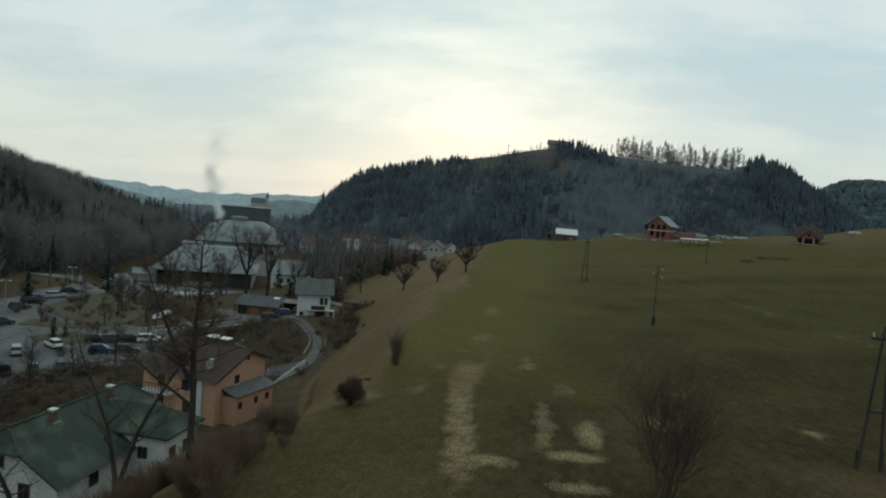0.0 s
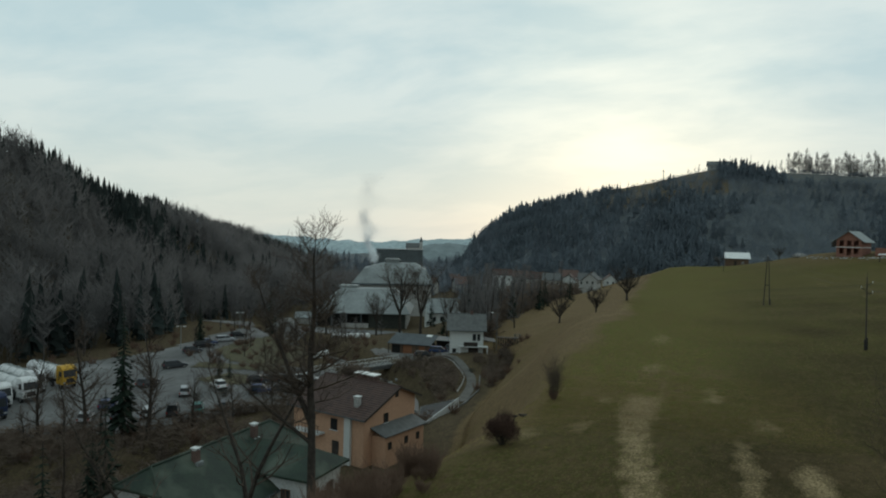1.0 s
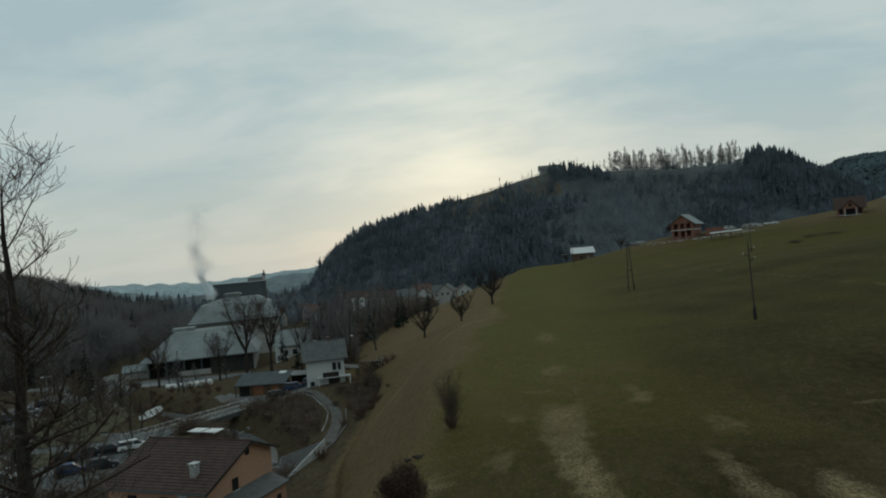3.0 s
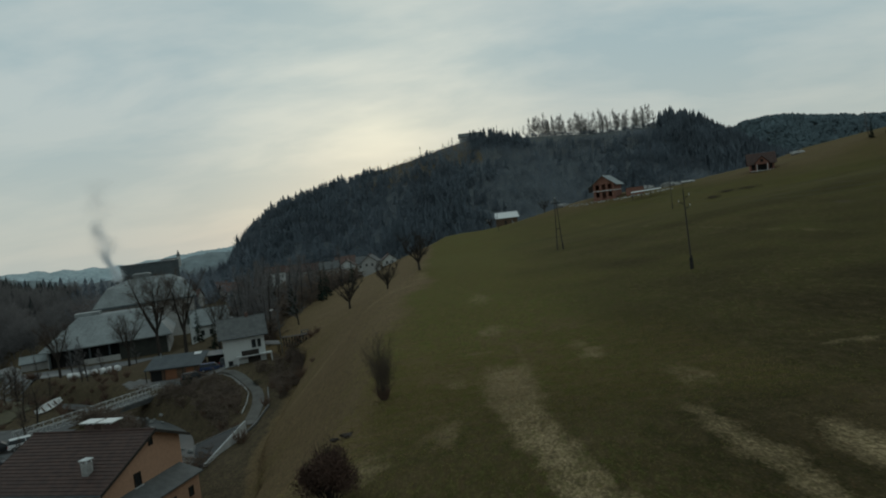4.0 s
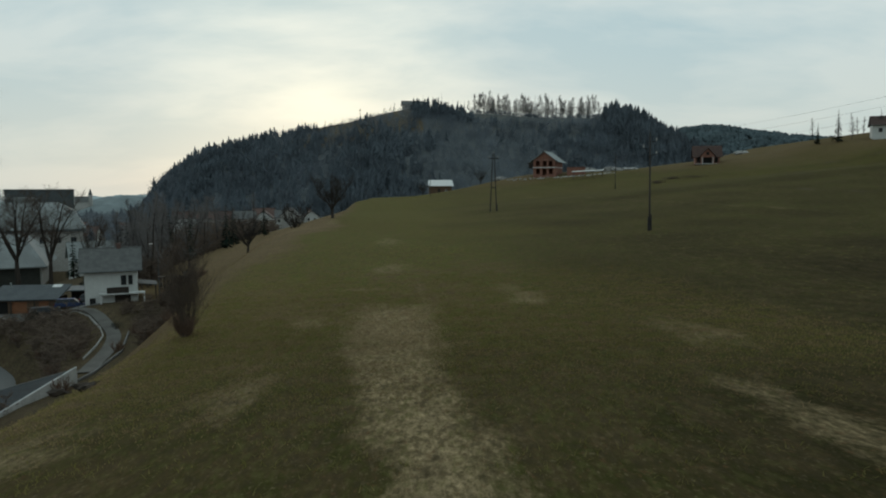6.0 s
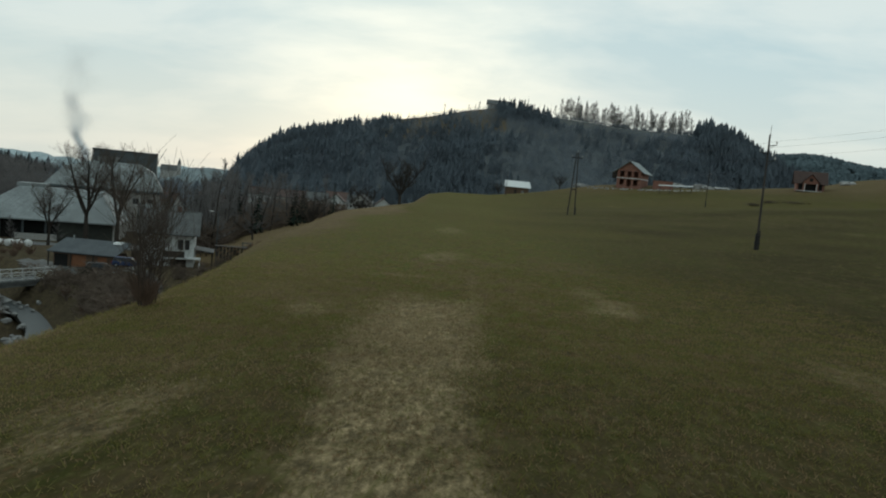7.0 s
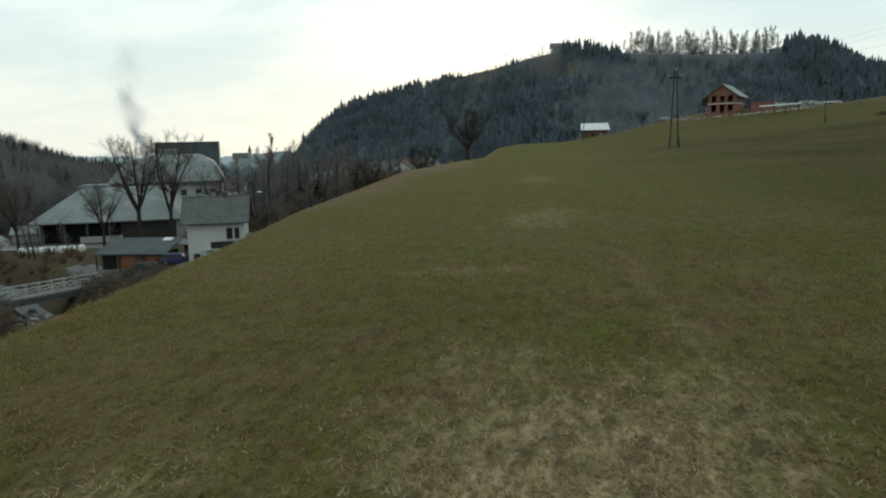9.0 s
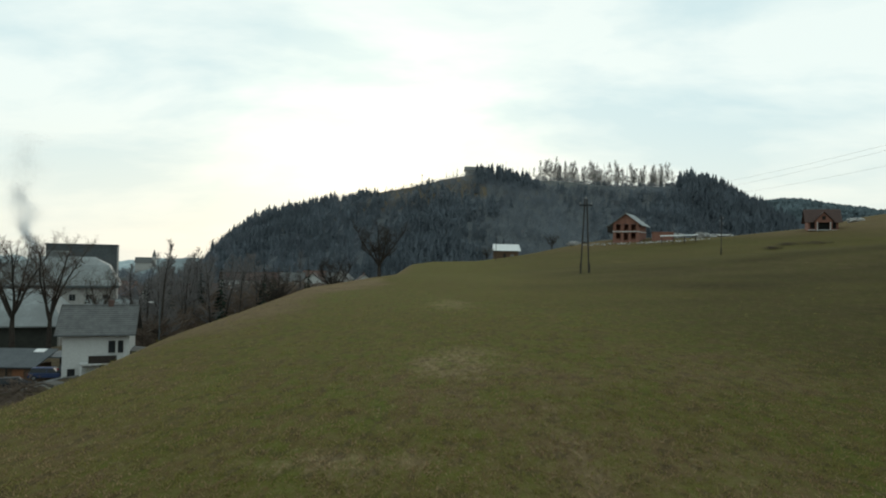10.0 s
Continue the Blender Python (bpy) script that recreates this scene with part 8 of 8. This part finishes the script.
def poles():
    frame_pole(21.2, 43.8, 9.0, "r", 6, 1.5)
    single_pole(17.0, 100.2, 8.7, "a", 8, lean=-1.0)
    frame_pole(10.1, 152.6, 9.5, "b", 6, 1.15)
    single_pole(47.8, 206.5, 8.2, "c", 40)
    single_pole(4.6, 262.0, 7.8, "d", 90, arms=True, stump=False)
    wires("r", "a")
    wires("a", "b")
    wires("b", "d")
    wires("b", "c", 0.6)
    ENDS["x"] = [Vector((40, -10, 30)) + Vector((k * 0.8, 0, 0)) for k in range(3)]
    wires("x", "r")
    for x, y, h in ((-110.2, 127.2, 5.2), (-113.4, 152.0, 5.6)):
        e = thing("street_lamp", x, y, land(x, y), 30, "pale metal lamp post with a short double head", "street lamp")
        part("post", Geo().tube((0, 0, -0.3), (0, 0, h), 0.09, 0.06, 8), SHEET, e)
        part("base", Geo().tube((0, 0, 0), (0, 0, 0.5), 0.14, 0.13, 8), SHEET, e)
        hd = part("head", Geo().box(-0.9, 0.9, -0.06, 0.06, h - 0.05, h + 0.04), SHEET, e)
        for s in (-1, 1):
            part("lantern", Geo().box(s * 0.75 - 0.3, s * 0.75 + 0.3, -0.14, 0.14, h - 0.14, h - 0.03), FRAME_WHITE, hd)
    e = thing("street_lamp", -43.6, 150.4, land(-43.6, 150.4), 200, "slim grey lamp post with a pale lantern beside the white house", "street lamp")
    part("post", Geo().tube((0, 0, -0.3), (0, 0, 8.2), 0.10, 0.06, 8), CLAD_DARK, e)
    part("arm", Geo().tube((0, 0, 8.15), (0.9, 0, 8.4), 0.04, 0.03, 6), CLAD_DARK, e)
    part("lantern", Geo().box(0.75, 1.3, -0.13, 0.13, 8.3, 8.42), FRAME_WHITE, e)
    # stacked firewood and a pale wire crate beside the white house
    w = thing("firewood_stack", -40.2, 147.6, land(-40.2, 147.6), 12, "dark weathered stack of firewood under a sheet beside the white house", "firewood")
    for k in range(5):
        for j in range(9):
            part("log", Geo().tube((-2.0 + 0.5 * j, -0.5, 0.2 + 0.36 * k), (-2.0 + 0.5 * j, 0.5, 0.2 + 0.36 * k), 0.18, 0.17, 7), WOOD_DARK if (k + j) % 3 else WOOD, w)
    part("cover", Geo().box(-2.4, 2.4, -0.7, 0.7, 1.9, 1.97), WOOD_DARK, w)
    c = thing("wire_crate", -39.0, 150.6, land(-39.0, 150.6), 20, "grey wire crate on the bank beside the white house", "crate")
    for sx in (-0.6, 0.6):
        for sy in (-0.5, 0.5):
            part("post", Geo().box(sx - 0.05, sx + 0.05, sy - 0.05, sy + 0.05, -0.2, 1.3), CLAD_DARK, c)
    for z in (0.3, 0.7, 1.2):
        for sy in (-0.5, 0.5):
            part("rail", Geo().box(-0.6, 0.6, sy - 0.03, sy + 0.03, z, z + 0.07), CLAD_DARK, c)
    # brush heaps lying on the upper meadow
    r = random.Random(77)
    for x, y, w in ((71, 214, 3.4), (66, 216, 2.2), (60, 210, 1.6)):
        g = Geo()
        for k in range(150):
            a = r.uniform(0, 6.28)
            p = Vector((r.gauss(0, w * 0.5), r.gauss(0, 0.7), abs(r.gauss(0, 0.3))))
            g.tube(p, p + Vector((math.cos(a), math.sin(a) * 0.6, r.uniform(-0.1, 0.35))) * r.uniform(0.5, 1.5), 0.025, 0.01, 3, False)
        tagged(part("brush_heap", g, TWIG), "dark heap of cut branches on the upper meadow", "brush heap", kind="stuff").matrix_basis = pose(x, y, land(x, y), 0, 0, -15)
    # broken turf on the bank's shoulder
    e = thing("earth_mound", -14.6, 60.8, land(-14.6, 60.8), 35, "dark clods of broken turf on the bank", "earth mound")
    for k in range(7):
        part("clod", Geo().lump((r.gauss(0, 0.5), r.gauss(0, 0.25), 0.02), (0.26, 0.18, 0.10), k, 8, 5, 0.35), material("dark_earth", (0.045, 0.033, 0.024), (0.03, 0.023, 0.018), rough=0.95, scale=3, bump=0.03), e)


def smoke():
    """Steam over the factory chimney: a drift of countless tiny pale droplets."""
    r = np.random.RandomState(3)
    n = 110000
    f = r.rand(n) ** 1.15
    h = 14.2 + 37 * f
    cx = -133.2 - 5.0 * f - 3.2 * np.sin(f * 5.0) * f + 0.9 * np.sin(f * 21)
    cy = 266.0 - 2.0 * f
    w = 0.6 + 4.2 * f * (1 - 0.3 * f)
    thick = 0.75 + 0.5 * np.sin(f * 19 + 1)
    x = cx + r.normal(0, 1, n) * w * thick
    y = cy + r.normal(0, 1, n) * w
    keep = r.rand(n) < np.interp(f, [0, 0.5, 0.62, 0.75, 1], [1, 0.8, 0.25, 0.4, 0.2])
    P = np.stack([x, y, h + r.normal(0, 0.5, n)], 1)[keep]
    base = r.normal(0, 0.6, (len(P), 3, 3))
    s = r.uniform(0.05, 0.09, len(P))
    V = (P[:, None, :] + base * s[:, None, None]).reshape(-1, 3)
    F = np.arange(3 * len(P)).reshape(-1, 3)
    m = blade_material("steam_droplets", (0.74, 0.77, 0.79), (0.82, 0.84, 0.85))
    tagged(new("steam_plume", array_mesh("steam_plume", V, F, m)), "thin pale steam drifting up from the factory chimney", "steam", kind="stuff")


for build in (roads, bridge, vehicles, poles, smoke):
    build()


# ---- grass ----
def grass():
    r = np.random.RandomState(8)

    def blades(name, n, area, hh, ww, mat, label, weight, flat=0.0):
        x0, x1, y0, y1 = area
        x, y = r.uniform(x0, x1, n), y0 + (y1 - y0) * r.rand(n) ** 1.5
        fade = sstep(0, 7, x1 - x) * sstep(0, 5, x - x0) * (1 - sstep(y0 + 0.45 * (y1 - y0), y1, y)) * sstep(y0, y0 + 5, y)
        k = r.rand(n) < weight(x, y) * fade
        x, y = x[k], y[k]
        z = height(x, y)
        m = len(x)
        a = r.uniform(0, 6.283, m)
        h = r.uniform(*hh, m)
        w = r.uniform(*ww, m)
        lean = r.uniform(0.4, 1.3, m) + flat
        tip = np.stack([x + np.cos(a) * h * lean, y + np.sin(a) * h * lean, z + h * np.clip(1.05 - 0.55 * lean, 0.12, 1)], 1)
        s = np.stack([-np.sin(a) * w, np.cos(a) * w, np.zeros(m)], 1)
        b = np.stack([x, y, z - 0.01], 1)
        V = np.stack([b - s, b + s, tip], 1).reshape(-1, 3)
        F = np.arange(3 * m).reshape(-1, 3)
        tagged(new(name, array_mesh(name, V, F, mat)), label, "grass", kind="stuff")

    bank = lambda x, y: (x > edge_x(y) - 6)
    tuft = lambda x, y, s, k: np.clip(0.5 + 0.9 * wave_noise(x, y, s, k), 0, 1)
    worn = lambda x, y: np.clip(worn_mask(x, y) * 1.4, 0, 1)
    GREEN = blade_material("winter_grass_blades", (0.160, 0.146, 0.042), (0.225, 0.190, 0.076))
    BROWN = blade_material("brown_grass_blades", (0.225, 0.150, 0.080), (0.32, 0.226, 0.128))
    STRAW = blade_material("dead_straw", (0.32, 0.243, 0.140), (0.49, 0.380, 0.225))
    near = (-18, 9, 55, 90)
    blades("dead_straw", 260000, near, (0.03, 0.085), (0.004, 0.008), STRAW, "scattered pale dead straw on the meadow", lambda x, y: bank(x, y) * (0.05 + 0.08 * tuft(x, y, 0.8, 65) ** 3 + 0.7 * worn(x, y) * tuft(x, y, 0.09, 66)), 0.6)

    def tufts(name, n, area, rr, hh, mat, label, weight, c=7):
        """Small loose tufts of grass, each a handful of bent blades."""
        x0, x1, y0, y1 = area
        x, y = r.uniform(x0, x1, n), y0 + (y1 - y0) * r.rand(n) ** 1.6
        k = r.rand(n) < weight(x, y) * sstep(0, 3, x1 - x) * sstep(0, 3, x - x0) * (1 - sstep(y0 + 0.4 * (y1 - y0), y1, y)) * sstep(y0, y0 + 9, y)
        x, y = x[k], y[k]
        m = len(x)
        a = (np.arange(c)[None] + 0.9 * r.rand(m, c)) * 6.283 / c + r.uniform(0, 6.283, m)[:, None]
        q = r.uniform(*rr, m)[:, None] * r.uniform(0.5, 1.3, (m, c))
        w = r.uniform(0.005, 0.012, (m, c))
        z = height(x, y)[:, None]
        cx, sx = np.cos(a), np.sin(a)
        bx, by = x[:, None] + r.normal(0, 0.10, (m, c)), y[:, None] + r.normal(0, 0.10, (m, c))
        V = np.stack([np.stack([bx - sx * w, by + cx * w, z + 0 * q - 0.004], -1), np.stack([bx + sx * w, by - cx * w, z + 0 * q - 0.004], -1), np.stack([bx + cx * q * 0.8, by + sx * q * 0.8, z + r.uniform(*hh, (m, c))], -1)], 2)
        tagged(new(name, array_mesh(name, V.reshape(-1, 3), np.arange(3 * m * c).reshape(-1, 3), mat)), label, "grass", kind="stuff")

    soft = lambda x, y: np.clip(worn(x, y) * 1.1, 0, 1)
    near = (-17, 9, 51, 88)
    tufts("green_tufts", 62000, near, (0.05, 0.11), (0.02, 0.055), GREEN, "small tufts of green winter grass", lambda x, y: bank(x, y) * (1 - 0.8 * soft(x, y)) * (0.25 + 0.75 * tuft(x, y, 0.4, 71)))
    tufts("withered_tufts", 56000, near, (0.05, 0.11), (0.015, 0.045), BROWN, "small tufts of withered brown grass", lambda x, y: bank(x, y) * (0.2 + 0.8 * (1 - tuft(x, y, 0.4, 71))))
    tufts("straw_tufts", 62000, (-11, 2, 55, 70), (0.05, 0.10), (0.01, 0.035), STRAW, "flattened tufts of pale straw", lambda x, y: bank(x, y) * 0.9 * soft(x, y) * (0.3 + 0.7 * tuft(x, y, 0.25, 72)))
    tufts("coarse_tufts", 30000, (-26, 26, 44, 124), (0.09, 0.2), (0.03, 0.09), GREEN, "coarse tufts of winter grass on the meadow", lambda x, y: bank(x, y) * (1 - 0.75 * sstep(-3, 4, x)) * (1 - worn(x, y)) * tuft(x, y, 0.5, 64), c=6)
    blades("dry_bank_grass", 110000, (-34, -8, 46, 150), (0.05, 0.13), (0.008, 0.016), island_material("dry_bank_blades", (0.165, 0.104, 0.056), (0.245, 0.160, 0.092)), "dry tan grass on the bank", lambda x, y: (x < edge_x(y) - 0.5 - 4.0 * (1 - sstep(95, 125, y))) * (x > foot_x(y)) * 1.0)


grass()
